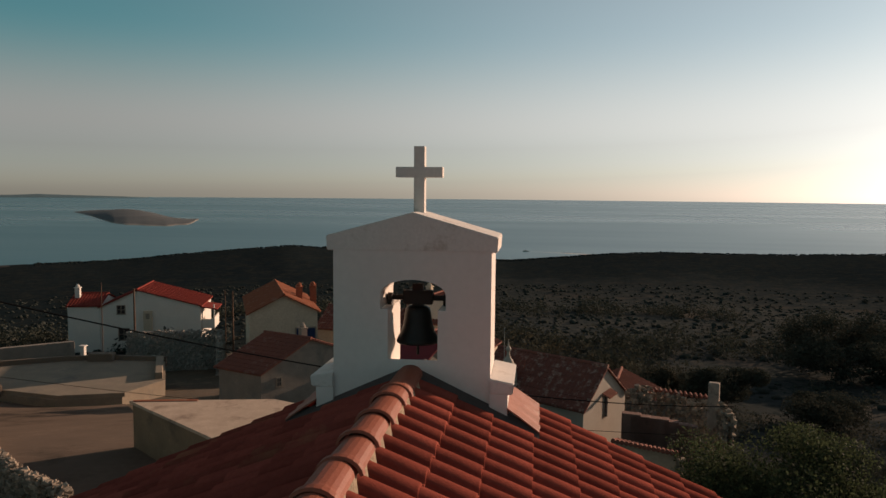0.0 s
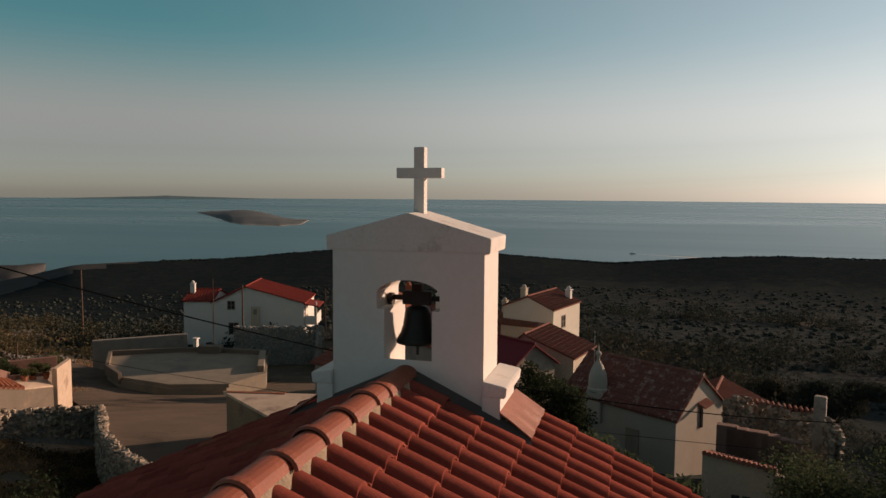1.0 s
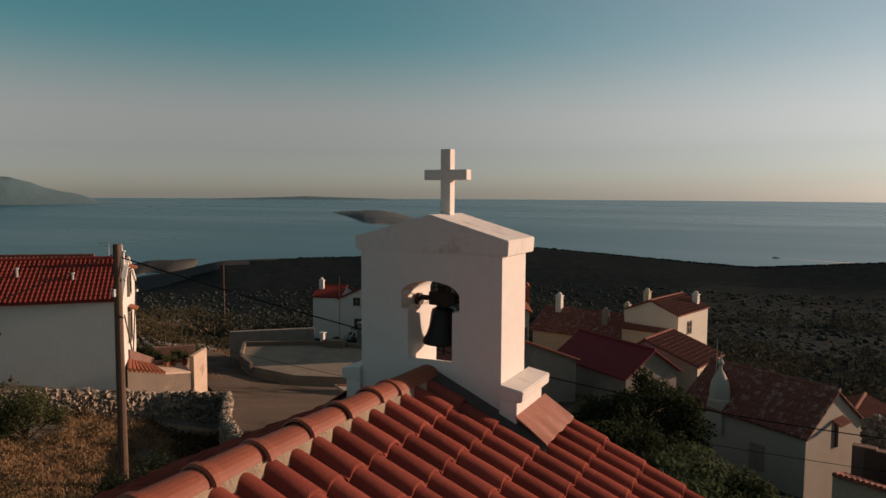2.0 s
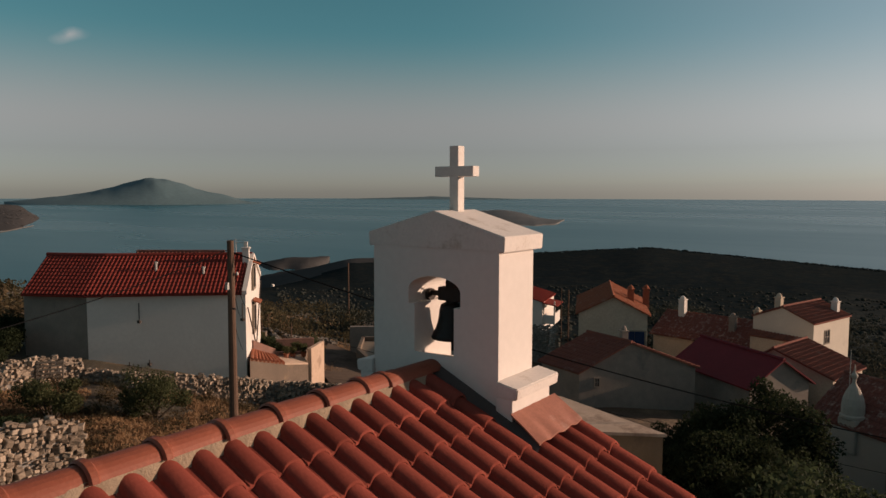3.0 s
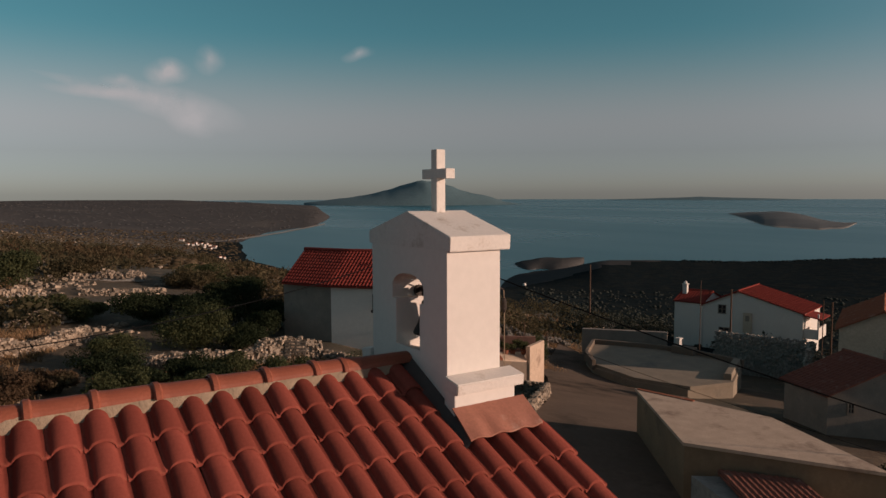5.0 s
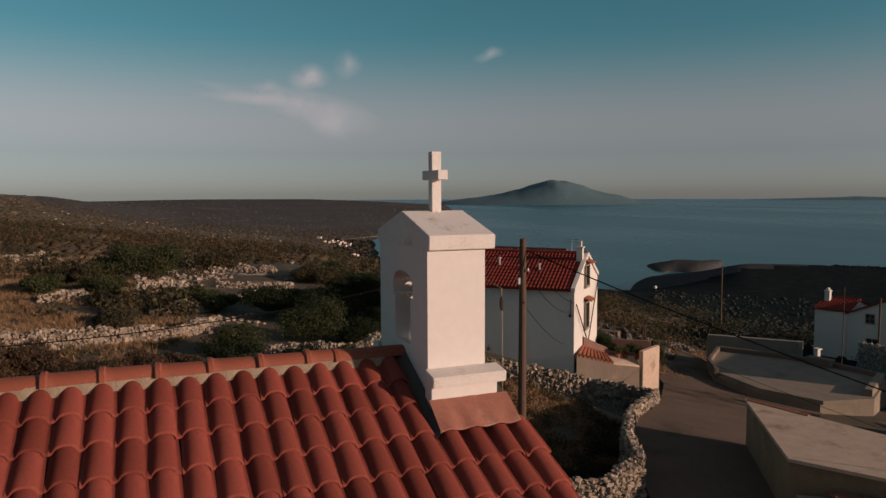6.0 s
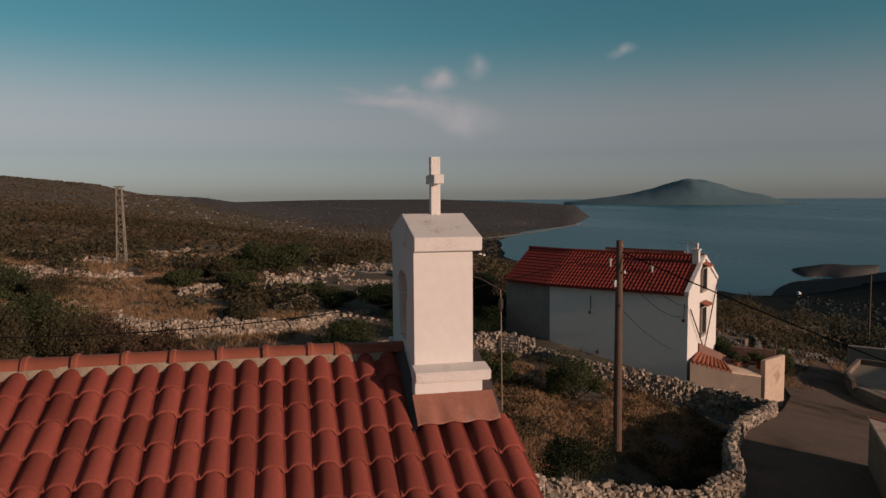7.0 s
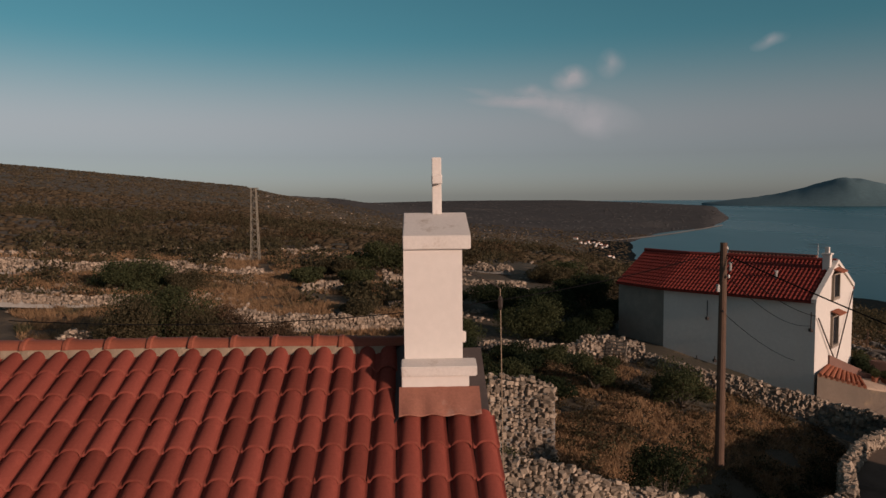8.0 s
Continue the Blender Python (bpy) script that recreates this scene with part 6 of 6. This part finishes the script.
def canopy(name, label, seed, count, az, dist, size, material, keep=None, power=1.0, grow=0.0, flat=0.7):
    """Rounded, uneven crowns crowded together, for woods and scrub far off."""
    p, rng = scatter(seed, count, az, dist, keep, power)
    g = (1 + 5 ** 0.5) / 2
    ico = np.array([(-1, g, 0), (1, g, 0), (-1, -g, 0), (1, -g, 0), (0, -1, g), (0, 1, g), (0, -1, -g), (0, 1, -g), (g, 0, -1), (g, 0, 1), (-g, 0, -1), (-g, 0, 1)], float) / 1.9
    tri = np.array([(0, 11, 5), (0, 5, 1), (0, 1, 7), (0, 7, 10), (0, 10, 11), (1, 5, 9), (5, 11, 4), (11, 10, 2), (10, 7, 6), (7, 1, 8), (3, 9, 4), (3, 4, 2), (3, 2, 6), (3, 6, 8), (3, 8, 9), (4, 9, 5), (2, 4, 11), (6, 2, 10), (8, 6, 7), (9, 8, 1)])
    n = len(p)
    s = size[0] + (size[1] - size[0]) * rng.random(n) ** 2.2 + p[:, 3] * grow
    v = ico[None] * (0.7 + 0.6 * rng.random((n, 12, 1)))
    v = v * np.stack([s, s, s * flat * (0.7 + 0.6 * rng.random(n))], 1)[:, None]
    v = v + (p[:, :3] + np.stack([0 * s, 0 * s, s * flat * 0.4], 1))[:, None]
    f = (tri[None] + 12 * np.arange(n)[:, None, None]).reshape(-1, 3)
    me = bpy.data.meshes.new(name)
    me.vertices.add(12 * n)
    me.vertices.foreach_set("co", v.astype(np.float32).ravel())
    me.loops.add(f.size)
    me.loops.foreach_set("vertex_index", f.ravel().astype(np.int32))
    me.polygons.add(len(f))
    me.polygons.foreach_set("loop_start", np.arange(0, f.size, 3, dtype=np.int32))
    me.update(calc_edges=True)
    me.polygons.foreach_set("use_smooth", [True] * len(f))
    me.materials.append(material)
    return tagged(new(name, me), label, "vegetation", kind="stuff")


def off_terrace(x, y, d):
    """Keeps plants off the terrace, the lane and the nearer houses."""
    return not (-50 < x < -4 and 26 < y < 63) and not (-5 < x < 9 and y < 44) and math.hypot((x - 21.5) / 8, (y - 66) / 6) > 1


def open_field(x, y, d):
    """Scrub stands thin on the walled fields of dry grass."""
    a = math.degrees(math.atan2(-x, y))
    return patchy(x, y, d) and (d > 64 or a < 95 or random.random() < 0.22)


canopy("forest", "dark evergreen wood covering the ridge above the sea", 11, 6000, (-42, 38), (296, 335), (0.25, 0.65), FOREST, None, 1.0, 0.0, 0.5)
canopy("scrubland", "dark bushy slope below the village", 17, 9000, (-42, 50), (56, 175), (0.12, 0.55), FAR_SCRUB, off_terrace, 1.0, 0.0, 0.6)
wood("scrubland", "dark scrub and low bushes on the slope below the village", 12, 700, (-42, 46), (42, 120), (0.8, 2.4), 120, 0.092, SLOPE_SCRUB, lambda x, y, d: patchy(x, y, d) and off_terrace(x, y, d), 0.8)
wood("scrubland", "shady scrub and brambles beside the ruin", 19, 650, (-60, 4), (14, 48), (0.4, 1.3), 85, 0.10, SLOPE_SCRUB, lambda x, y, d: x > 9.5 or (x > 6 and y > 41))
wood("scrubland", "dry green and brown scrub covering the hillside", 13, 1500, (62, 128), (44, 200), (0.4, 1.6), 90, 0.124, SCRUB, open_field, 1.2, 0.003)
canopy("scrubland", "brown scrub on the hill slopes", 21, 11000, (70, 130), (80, 290), (0.18, 0.75), HILL_LEAF, None, 0.9, 0.0012, 0.42)
canopy("scrubland", "far scrub on the hill slopes above the bay", 14, 14000, (66, 130), (270, 760), (0.3, 1.0), HILL_SCRUB, None, 0.9, 0.0010, 0.30)
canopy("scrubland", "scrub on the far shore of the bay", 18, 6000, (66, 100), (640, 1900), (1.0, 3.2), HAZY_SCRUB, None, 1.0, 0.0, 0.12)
wood("scrubland", "bushes and small trees beyond the white house", 15, 240, (43, 66), (60, 115), (0.5, 2.3), 190, 0.085, SCRUB, off_terrace)
wood("scrubland", "low garden bushes beyond the white house", 22, 70, (43, 62), (46, 62), (0.3, 1.3), 220, 0.085, SCRUB, off_terrace)
def in_garden(x, y, d):
    """Whether a place lies inside the walled garden."""
    return y < 10.9 - 0.884 * (x + 11.3) and (x > -20.8 or y < 19.3 + 1.01 * (x + 20.8)) and x < -12.0


wood("scrubland", "low weeds and brambles in the walled garden", 16, 380, (44, 86), (11, 30), (0.15, 0.5), 120, 0.12, SCRUB, in_garden)
# dark leaves added to imitate the wall's shadow on the grass
wood("scrubland", "dark leaves added for the shadow under the lane wall", 20, 130, (44, 58), (14, 28), (0.25, 0.5), 160, 0.08, LEAF_DARK, lambda x, y, d: in_garden(x, y, d) and y > 8.2 - 0.884 * (x + 11.3))


def grass(seed, count, az, dist, h, label):
    p, rng = scatter(seed, count, az, dist, lambda x, y, d: noise.noise(Vector((x, y, 7)) / 3.2) > -0.25 and (d > 31 or d < 20 or in_garden(x, y, d)))
    n = 7
    c = np.repeat(p[:, :3], n, 0)
    m = len(c)
    a = rng.random(m) * 6.283
    lean = rng.normal(size=(m, 2)) * 0.6 * h
    base = c + np.stack([np.cos(a) * 0.10, np.sin(a) * 0.10, 0 * a], 1) * rng.random((m, 1))
    tip = base + np.stack([lean[:, 0], lean[:, 1], h * (0.5 + rng.random(m))], 1)
    wd = np.stack([np.cos(a), np.sin(a), 0 * a], 1) * 0.022
    v = np.stack([base - wd, base + wd, tip + wd * 0.2, tip - wd * 0.2], 1).reshape(-1, 3)
    return tagged(quads_mesh("dry_grass", v, np.arange(4 * m).reshape(-1, 4), DRYGRASS), label, "grass", kind="stuff")


grass(21, 15000, (46, 88), (12.5, 31), 0.11, "straw-coloured dry grass in the walled garden")
grass(22, 6000, (93, 124), (22, 80), 0.26, "dry grass between the stones of the hillside")


grass(24, 5000, (43, 62), (46, 90), 0.3, "dry grass between the garden plots beyond the white house")
grass(23, 9000, (90, 124), (34, 72), 0.25, "pale dry grass on the walled hillside fields")


def bush(label, x, y, rx, rz, seed, material=LEAF, per=900, leaf=0.055, z=None, name="bush"):
    """A bush: a few woody stems and a crown of many leaves in uneven clumps."""
    b = thing(name, label, "bush")
    rng = np.random.default_rng(seed)
    z = ground_z(x, y) if z is None else z
    k = 9
    cs = np.array([(x, y, z + rz * 0.55)] + [(x + rx * 0.72 * math.cos(a) * q, y + rx * 0.72 * math.sin(a) * q, z + rz * h) for a, q, h in zip(rng.random(k) * 6.28, 0.4 + 0.6 * rng.random(k), 0.3 + 0.55 * rng.random(k))])
    rr = np.array([(rx * 0.62, rx * 0.62, rz * 0.42)] + [(rx * q, rx * q, rz * q * 0.75) for q in 0.25 + 0.25 * rng.random(k)])
    bm = bmesh.new()
    for c in cs:
        tube(bm, [(x, y, z - 0.1), ((x + c[0]) / 2 + 0.06, (y + c[1]) / 2, (z + c[2]) / 2), tuple(c)], 0.05, 5, 0.012)
    part("stem", bm, BARK, b)
    v, f = leaf_cloud(cs, rr, per // 10, leaf, rng)
    quads_mesh("crown", v, f, material, b)


def tree(label, x, y, h, r, seed, material=LEAF, leaf=0.09, per=7000, z=None):
    """A tree: a tapered trunk, limbs and a crown of leaf clumps with gaps."""
    t = thing("tree", label, "tree")
    rng = np.random.default_rng(seed)
    z = ground_z(x, y) if z is None else z
    bm = bmesh.new()
    tube(bm, [(x, y, z - 0.2), (x + 0.1, y, z + h * 0.25), (x - 0.05, y + 0.1, z + h * 0.5)], 0.05 * h ** 0.9, 9, 0.03 * h ** 0.9)
    part("trunk", bm, BARK, t)
    k = 52
    a, q = rng.random(k) * 6.283, np.sqrt(rng.random(k))
    hz = 0.35 + 0.62 * rng.random(k) * (1 - 0.45 * q)
    cs = np.stack([x + r * 0.85 * q * np.cos(a), y + r * 0.85 * q * np.sin(a), z + h * hz], 1)
    bm = bmesh.new()
    for c in cs[:16]:
        tube(bm, [(x, y, z + h * 0.3), tuple((np.array([x, y, z + h * 0.42]) + c) / 2), tuple(c)], 0.05, 5, 0.015)
    part("limbs", bm, BARK, t)
    rr = np.stack([r * (0.18 + 0.18 * rng.random(k))] * 2 + [h * (0.08 + 0.07 * rng.random(k))], 1)
    v, f = leaf_cloud(cs, rr, per // k, leaf, rng)
    quads_mesh("crown", v, f, material, t)


tree("dense dark tree between the shed and the village houses", -3.3, 27.0, 5.4, 3.0, 31, LEAF_DARK, 0.075, 30000, -4.6)
tree("dense dark tree beside the shed", -3.4, 22.6, 4.4, 3.0, 38, LEAF_DARK, 0.07, 22000, -4.6)
tree("dark bushy tree behind the shed", -6.2, 26.4, 3.8, 2.6, 39, LEAF_DARK, 0.07, 18000, -4.8)
tree("dark leafy tree below the chapel wall", 0.2, 21.5, 4.1, 2.5, 32, LEAF_FIG, 0.07, 20000, -4.3)
tree("bushy fig tree with broad bright leaves", 0.9, 11.0, 4.9, 2.2, 33, LEAF_FIG, 0.075, 12000, -1.6)
tree("rounded green tree beside the ruin", 8.9, 18.0, 5.2, 3.7, 34, LEAF_FIG, 0.055, 34000, -3.6)
tree("dark round tree on the slope", 29.3, 64.1, 8.5, 6.5, 35, SLOPE_SCRUB, 0.13, 22000, -10.0)
tree("dark tree on the slope below the ruin", 14.5, 23.0, 4.2, 3.2, 37, SLOPE_SCRUB, 0.06, 20000, -5.4)
bush("dark bush behind the ruin", 14.5, 48.0, 3.4, 3.2, 54, SLOPE_SCRUB, 20000, 0.08)
bush("dark bush beyond the old house", 10.0, 50.0, 2.6, 2.6, 55, SLOPE_SCRUB, 14000, 0.08)
bush("olive bush on the slope", 20.0, 44.0, 3.0, 2.4, 56, SLOPE_SCRUB, 14000, 0.08)
bush("dark shrub above the garden", -31.5, 2.0, 1.9, 1.6, 36, LEAF, 9000, 0.05)
bush("round green bush in the walled garden", -21.8, 10.9, 1.5, 1.7, 41, LEAF, 8000, 0.045)
bush("dark bush beside the garden wall", -11.4, 6.5, 1.15, 2.1, 42, LEAF_DARK, 6000, 0.035)
# added dark growth where only the shadow of the lane wall lies
bush("small dark bush added in the shadow of the lane wall", -12.0, 9.6, 0.9, 0.8, 57, LEAF_DARK, 4000, 0.035)
bush("spreading bush behind the garden wall", -23.2, 7.6, 1.5, 1.5, 43, LEAF, 7000, 0.045)
bush("green bush behind the tall stone wall", -17.2, 3.0, 1.2, 1.5, 44, LEAF, 6000, 0.04)
bush("low green weeds under the tall stone wall", -12.6, 2.2, 0.9, 0.9, 62, LEAF, 4000, 0.035)
bush("large green bush on the stony hillside", -25.2, -11.2, 2.7, 3.8, 45, LEAF, 26000, 0.05)
bush("large spreading shrub on the stony hillside", -26.0, -8.2, 1.9, 2.4, 46, DRY_LEAF, 14000, 0.05)
bush("brown dry shrub on the stony hillside", -25.0, -4.6, 1.8, 1.3, 58, DRY_LEAF, 9000, 0.045)
bush("spreading green bush below the far wall", -46.0, -20.5, 3.4, 1.9, 47, LEAF, 14000, 0.07)
bush("brown dry bush below the far wall", -45.0, -16.8, 2.2, 1.6, 60, SCRUB, 9000, 0.06)
bush("dark bush on the hillside", -42.5, 6.4, 3.0, 2.0, 48, LEAF_DARK, 18000, 0.065)
bush("dark bush on the hillside", -47.0, 13.0, 3.4, 2.4, 49, LEAF_DARK, 18000, 0.065)
bush("dark bush beside the white house", -39.5, 8.9, 2.4, 2.6, 50, LEAF_DARK, 16000, 0.06)
bush("dark bush against the end of the white house", -35.6, 10.6, 1.5, 1.7, 65, LEAF_DARK, 9000, 0.05)
bush("dark bush against the end of the white house", -33.4, 9.0, 1.6, 1.2, 66, LEAF_DARK, 9000, 0.05)
bush("dark bush against the end of the white house", -38.5, 12.4, 1.8, 2.0, 67, LEAF_DARK, 9000, 0.05)
bush("green bush behind the garden wall", -34.5, 6.4, 2.3, 2.2, 59, LEAF, 14000, 0.055)
bush("dark bush on the hillside", -60.0, -3.0, 4.2, 3.2, 51, LEAF, 14000, 0.09)
build_garden_terrace()
bush("green climber on the terrace", -31.6, 24.6, 0.7, 0.9, 52, LEAF_FIG, 3000, 0.05, -1.32)
bush("leafy shrub in the planting bed", -30.4, 24.4, 0.6, 0.8, 53, LEAF_DARK, 2500, 0.04, -1.32)
bush("low green plants in the planting bed", -30.2, 25.9, 0.6, 0.5, 61, LEAF, 2000, 0.035, -1.32)
bush("bright green shrub behind the terrace", -34.6, 26.6, 1.2, 1.9, 63, LEAF, 6000, 0.05, -2.9)
bush("bright green shrub behind the terrace", -33.6, 30.0, 1.0, 1.9, 64, LEAF, 5000, 0.05, -3.4)
for k, (x, y, rx, rz) in enumerate(((-26.2, 2.4, 1.5, 0.7), (-24.2, 1.2, 1.4, 1.2), (-27.4, 4.4, 1.4, 0.9), (-25.0, 5.0, 1.3, 1.0), (-22.8, 3.6, 1.4, 1.1), (-28.8, 1.6, 1.6, 1.1), (-21.4, 5.6, 1.2, 0.9), (-28.6, 6.8, 1.3, 0.7))):
    bush("dark tangled shrub between the stone walls", x, y, rx, rz, 90 + k, LEAF if k % 3 == 1 else LEAF_DARK, 6000, 0.05)
for k, (x, y, rx, rz) in enumerate(((-25.6, -9.8, 1.9, 2.6), (-26.0, -6.4, 1.8, 1.7), (-26.4, -2.6, 1.6, 1.1), (-24.2, -12.6, 2.2, 3.0), (-27.0, -0.6, 1.4, 0.9), (-24.6, -7.4, 1.5, 1.6))):
    bush("green and brown shrub in the hedge above the chapel", x, y, rx, rz, 110 + k, SCRUB if k % 3 == 0 else DRY_LEAF, 12000, 0.05)
for k, (x, y, rx, rz) in enumerate(((-58.0, -7.0, 2.6, 1.6), (-66.0, -3.0, 3.0, 1.7), (-69.0, 5.0, 3.0, 1.7), (-53.0, -9.0, 1.8, 1.3), (-48.0, -4.6, 1.6, 1.1))):
    bush("dark evergreen bush on the stony slope", x, y, rx, rz, 130 + k, LEAF if k % 2 else SCRUB, 10000, 0.085)
for k, (x, y, rx, rz) in enumerate(((-48.5, 10.0, 2.0, 1.4), (-60.5, 12.5, 2.6, 1.7), (-49.5, 0.5, 1.8, 1.1), (-64.0, 14.0, 3.0, 1.8), (-40.0, -3.5, 1.8, 1.2), (-46.0, 2.6, 1.8, 1.2), (-53.0, -5.0, 2.2, 1.3))):
    bush("green and brown bush among the field stones", x, y, rx, rz, 70 + k, SCRUB if k % 3 == 1 else LEAF, 8000, 0.075)


# ---- far settlement, boat, clouds ----
def far_houses():
    rng = random.Random(5)
    spots = [(76.9, 586), (76.5, 580), (76.1, 584), (75.7, 578), (75.3, 582), (74.9, 575), (76.3, 596), (75.5, 594), (75.7, 560), (75.3, 548), (75.0, 556), (74.6, 470), (74.3, 462), (77.3, 640), (75.9, 600),
             (50.15, 236), (51.4, 244), (51.9, 240), (52.4, 243), (52.9, 238), (53.4, 241)]
    for a, d in spots:
        x, y = -d * math.sin(radians(a)), d * math.cos(radians(a))
        z = max(ground_z(x, y), SEA + 0.4)
        w, h = rng.uniform(2.6, 4.6), rng.uniform(1.3, 2.0)
        k = 0.85 * d / 650 if d > 400 else 0.34
        t = thing("far_house", "tiny pale house on the distant shore", "house", "far shore houses")
        bm = bmesh.new()
        M = Matrix.Translation((x, y, z)) @ Matrix.Rotation(rng.uniform(0, 3.1), 4, "Z")
        box(bm, -w * k / 2, w * k / 2, -1.2 * k, 1.2 * k, -1.0, h * k, M)
        part("wall", bm, WHITE_WALL, t)
        bm = bmesh.new()
        v = [bm.verts.new(M @ Vector(p)) for p in ((-w * k / 2, -1.3 * k, h * k), (w * k / 2, -1.3 * k, h * k), (w * k / 2, 1.3 * k, h * k), (-w * k / 2, 1.3 * k, h * k), (-w * k / 2, 0, h * k + 0.7 * k), (w * k / 2, 0, h * k + 0.7 * k))]
        for f in ((0, 1, 5, 4), (2, 3, 4, 5), (0, 4, 3), (1, 2, 5)):
            bm.faces.new([v[i] for i in f])
        part("roof", bm, ORANGE_ROOF if d > 400 else WHITE_WALL, t)


far_houses()


def beach():
    """A pale strip of shore round the bay."""
    vs, fs = [], []
    pts = [(75.6, 628), (74.4, 652), (73.4, 678), (72.4, 706), (71.2, 742), (69.9, 788), (68.8, 845), (67.8, 900), (67.0, 960), (66.4, 1010)]
    for a, d in pts:
        for dd, dz in ((-5, 0.25), (6, 0.9)):
            x, y = -(d + dd) * math.sin(radians(a)), (d + dd) * math.cos(radians(a))
            vs.append((x, y, max(SEA + dz, (ground_z(x, y) + 0.4) if dd > 0 else SEA + dz)))
    for i in range(len(pts) - 1):
        fs.append((2 * i, 2 * i + 2, 2 * i + 3, 2 * i + 1))
    tagged(mesh_part("beach", vs, fs, SHORE), "pale strip of shore round the bay", "beach", kind="structure")


beach()


def build_boat():
    b = thing("boat", "small dark boat far out on the sea", "boat")
    x, y = -7.3, 524.0
    bm = bmesh.new()
    pts = [(-2.2, 0.0), (-1.7, -0.5), (1.4, -0.5), (2.3, 0.0), (1.4, 0.5), (-1.7, 0.5)]
    bm = bmesh.new()
    prism(bm, [(x + px, y + py) for px, py in pts], SEA - 0.2, SEA + 0.5)
    part("hull", bm, STEEL, b)
    bm = bmesh.new()
    box(bm, x - 0.9, x + 0.4, y - 0.35, y + 0.35, SEA + 0.5, SEA + 0.95, bevel=0.08)
    part("cabin", bm, WHITE_WALL, b)
    bm = bmesh.new()
    line = [(3, 0.0, 0.5), (20, -8.0, 1.2), (42, -16.0, 3.0), (64, -21.5, 3.6), (84, -24.7, 3.2), (110, -27.0, 1.0)]
    rows = [(bm.verts.new((x + px, y + py - w, SEA + 0.06)), bm.verts.new((x + px, y + py + w, SEA + 0.06))) for px, py, w in line]
    for (a, c), (d, e) in zip(rows, rows[1:]):
        bm.faces.new((a, d, e, c))
    part("wake", bm, WHITE_WALL, b, "thin white wake")


build_boat()


def cloud_material(dense):
    m = bpy.data.materials.new("thin_cloud")
    m.use_nodes = True
    n, l = m.node_tree.nodes, m.node_tree.links
    for node in list(n):
        if node.type == "BSDF_PRINCIPLED":
            n.remove(node)
    co = n.new("ShaderNodeTexCoord")
    mp = n.new("ShaderNodeMapping")
    mp.inputs["Location"].default_value = (-1.0, -1.0, 0)
    mp.inputs["Scale"].default_value = (2.0, 2.0, 0)
    l.new(co.outputs["UV"], mp.inputs["Vector"])
    g = n.new("ShaderNodeTexGradient")
    g.gradient_type = "SPHERICAL"
    l.new(mp.outputs["Vector"], g.inputs["Vector"])
    t = n.new("ShaderNodeTexNoise")
    t.inputs["Scale"].default_value, t.inputs["Detail"].default_value, t.inputs["Roughness"].default_value = 0.0030, 5.0, 0.55
    l.new(co.outputs["Object"], t.inputs["Vector"])
    r = n.new("ShaderNodeMapRange")
    r.inputs["From Min"].default_value, r.inputs["From Max"].default_value, r.inputs["To Max"].default_value = 0.30, 0.62, dense
    l.new(t.outputs["Fac"], r.inputs["Value"])
    x = n.new("ShaderNodeMath")
    x.operation = "MULTIPLY"
    l.new(r.outputs["Result"], x.inputs[0])
    l.new(g.outputs["Fac"], x.inputs[1])
    tr, em, mx = n.new("ShaderNodeBsdfTransparent"), n.new("ShaderNodeEmission"), n.new("ShaderNodeMixShader")
    em.inputs["Color"].default_value, em.inputs["Strength"].default_value = (0.80, 0.77, 0.77, 1), 0.55
    l.new(x.outputs[0], mx.inputs[0])
    l.new(tr.outputs[0], mx.inputs[1])
    l.new(em.outputs[0], mx.inputs[2])
    l.new(mx.outputs[0], n["Material Output"].inputs["Surface"])
    return m


CLOUD, WISP = cloud_material(1.5), cloud_material(0.7)


def cloud(az, el, wide, high, tilt, label, material, taper=1.0):
    """A thin far cloud, as a plain sheet of the sky's backdrop."""
    d = 4600
    w, h = d * math.tan(radians(wide)) / 2, d * math.tan(radians(high)) / 2
    n = 8
    bm = bmesh.new()
    uv = bm.loops.layers.uv.new("uv")
    g = [[bm.verts.new((-w + 2 * w * i / n, 40 * math.sin(i), h - 2 * h * (1 - j / n) * (taper + (1 - taper) * i / n))) for j in range(n + 1)] for i in range(n + 1)]
    for i in range(n):
        for j in range(n):
            f = bm.faces.new((g[i][j], g[i + 1][j], g[i + 1][j + 1], g[i][j + 1]))
            for lp, (a, b) in zip(f.loops, ((i, j), (i + 1, j), (i + 1, j + 1), (i, j + 1))):
                lp[uv].uv = (a / n, b / n)
    ob = part("backdrop", bm, material)
    ob.matrix_world = Matrix.Translation((-d * math.sin(radians(az)), d * math.cos(radians(az)), 8.6 + d * math.tan(radians(el)))) @ Matrix.Rotation(radians(az), 4, "Z") @ Matrix.Rotation(radians(tilt), 4, "Y")
    ob.visible_shadow = False
    tagged(ob, label, "cloud", kind="structure")


cloud(79.6, 6.1, 15.0, 4.4, 5, "pale wedge of thin cloud widening below a streak", CLOUD, 0.12)
cloud(81.6, 7.25, 9.5, 1.1, 4, "thin drawn-out white cloud with a sharp upper edge", CLOUD)
cloud(76.2, 5.7, 4.6, 3.0, 22, "pale ragged cloud at the end of a streak", CLOUD)
cloud(77.8, 9.0, 3.6, 2.2, -6, "small white cloud tuft", CLOUD)
cloud(81.0, 8.2, 3.0, 1.1, 4, "faint wisp of cloud", WISP)
cloud(74.8, 10.0, 2.6, 2.4, -30, "faint wisp of cloud", WISP)
cloud(63.6, 10.8, 3.0, 1.1, -16, "faint wisp of cloud", WISP)
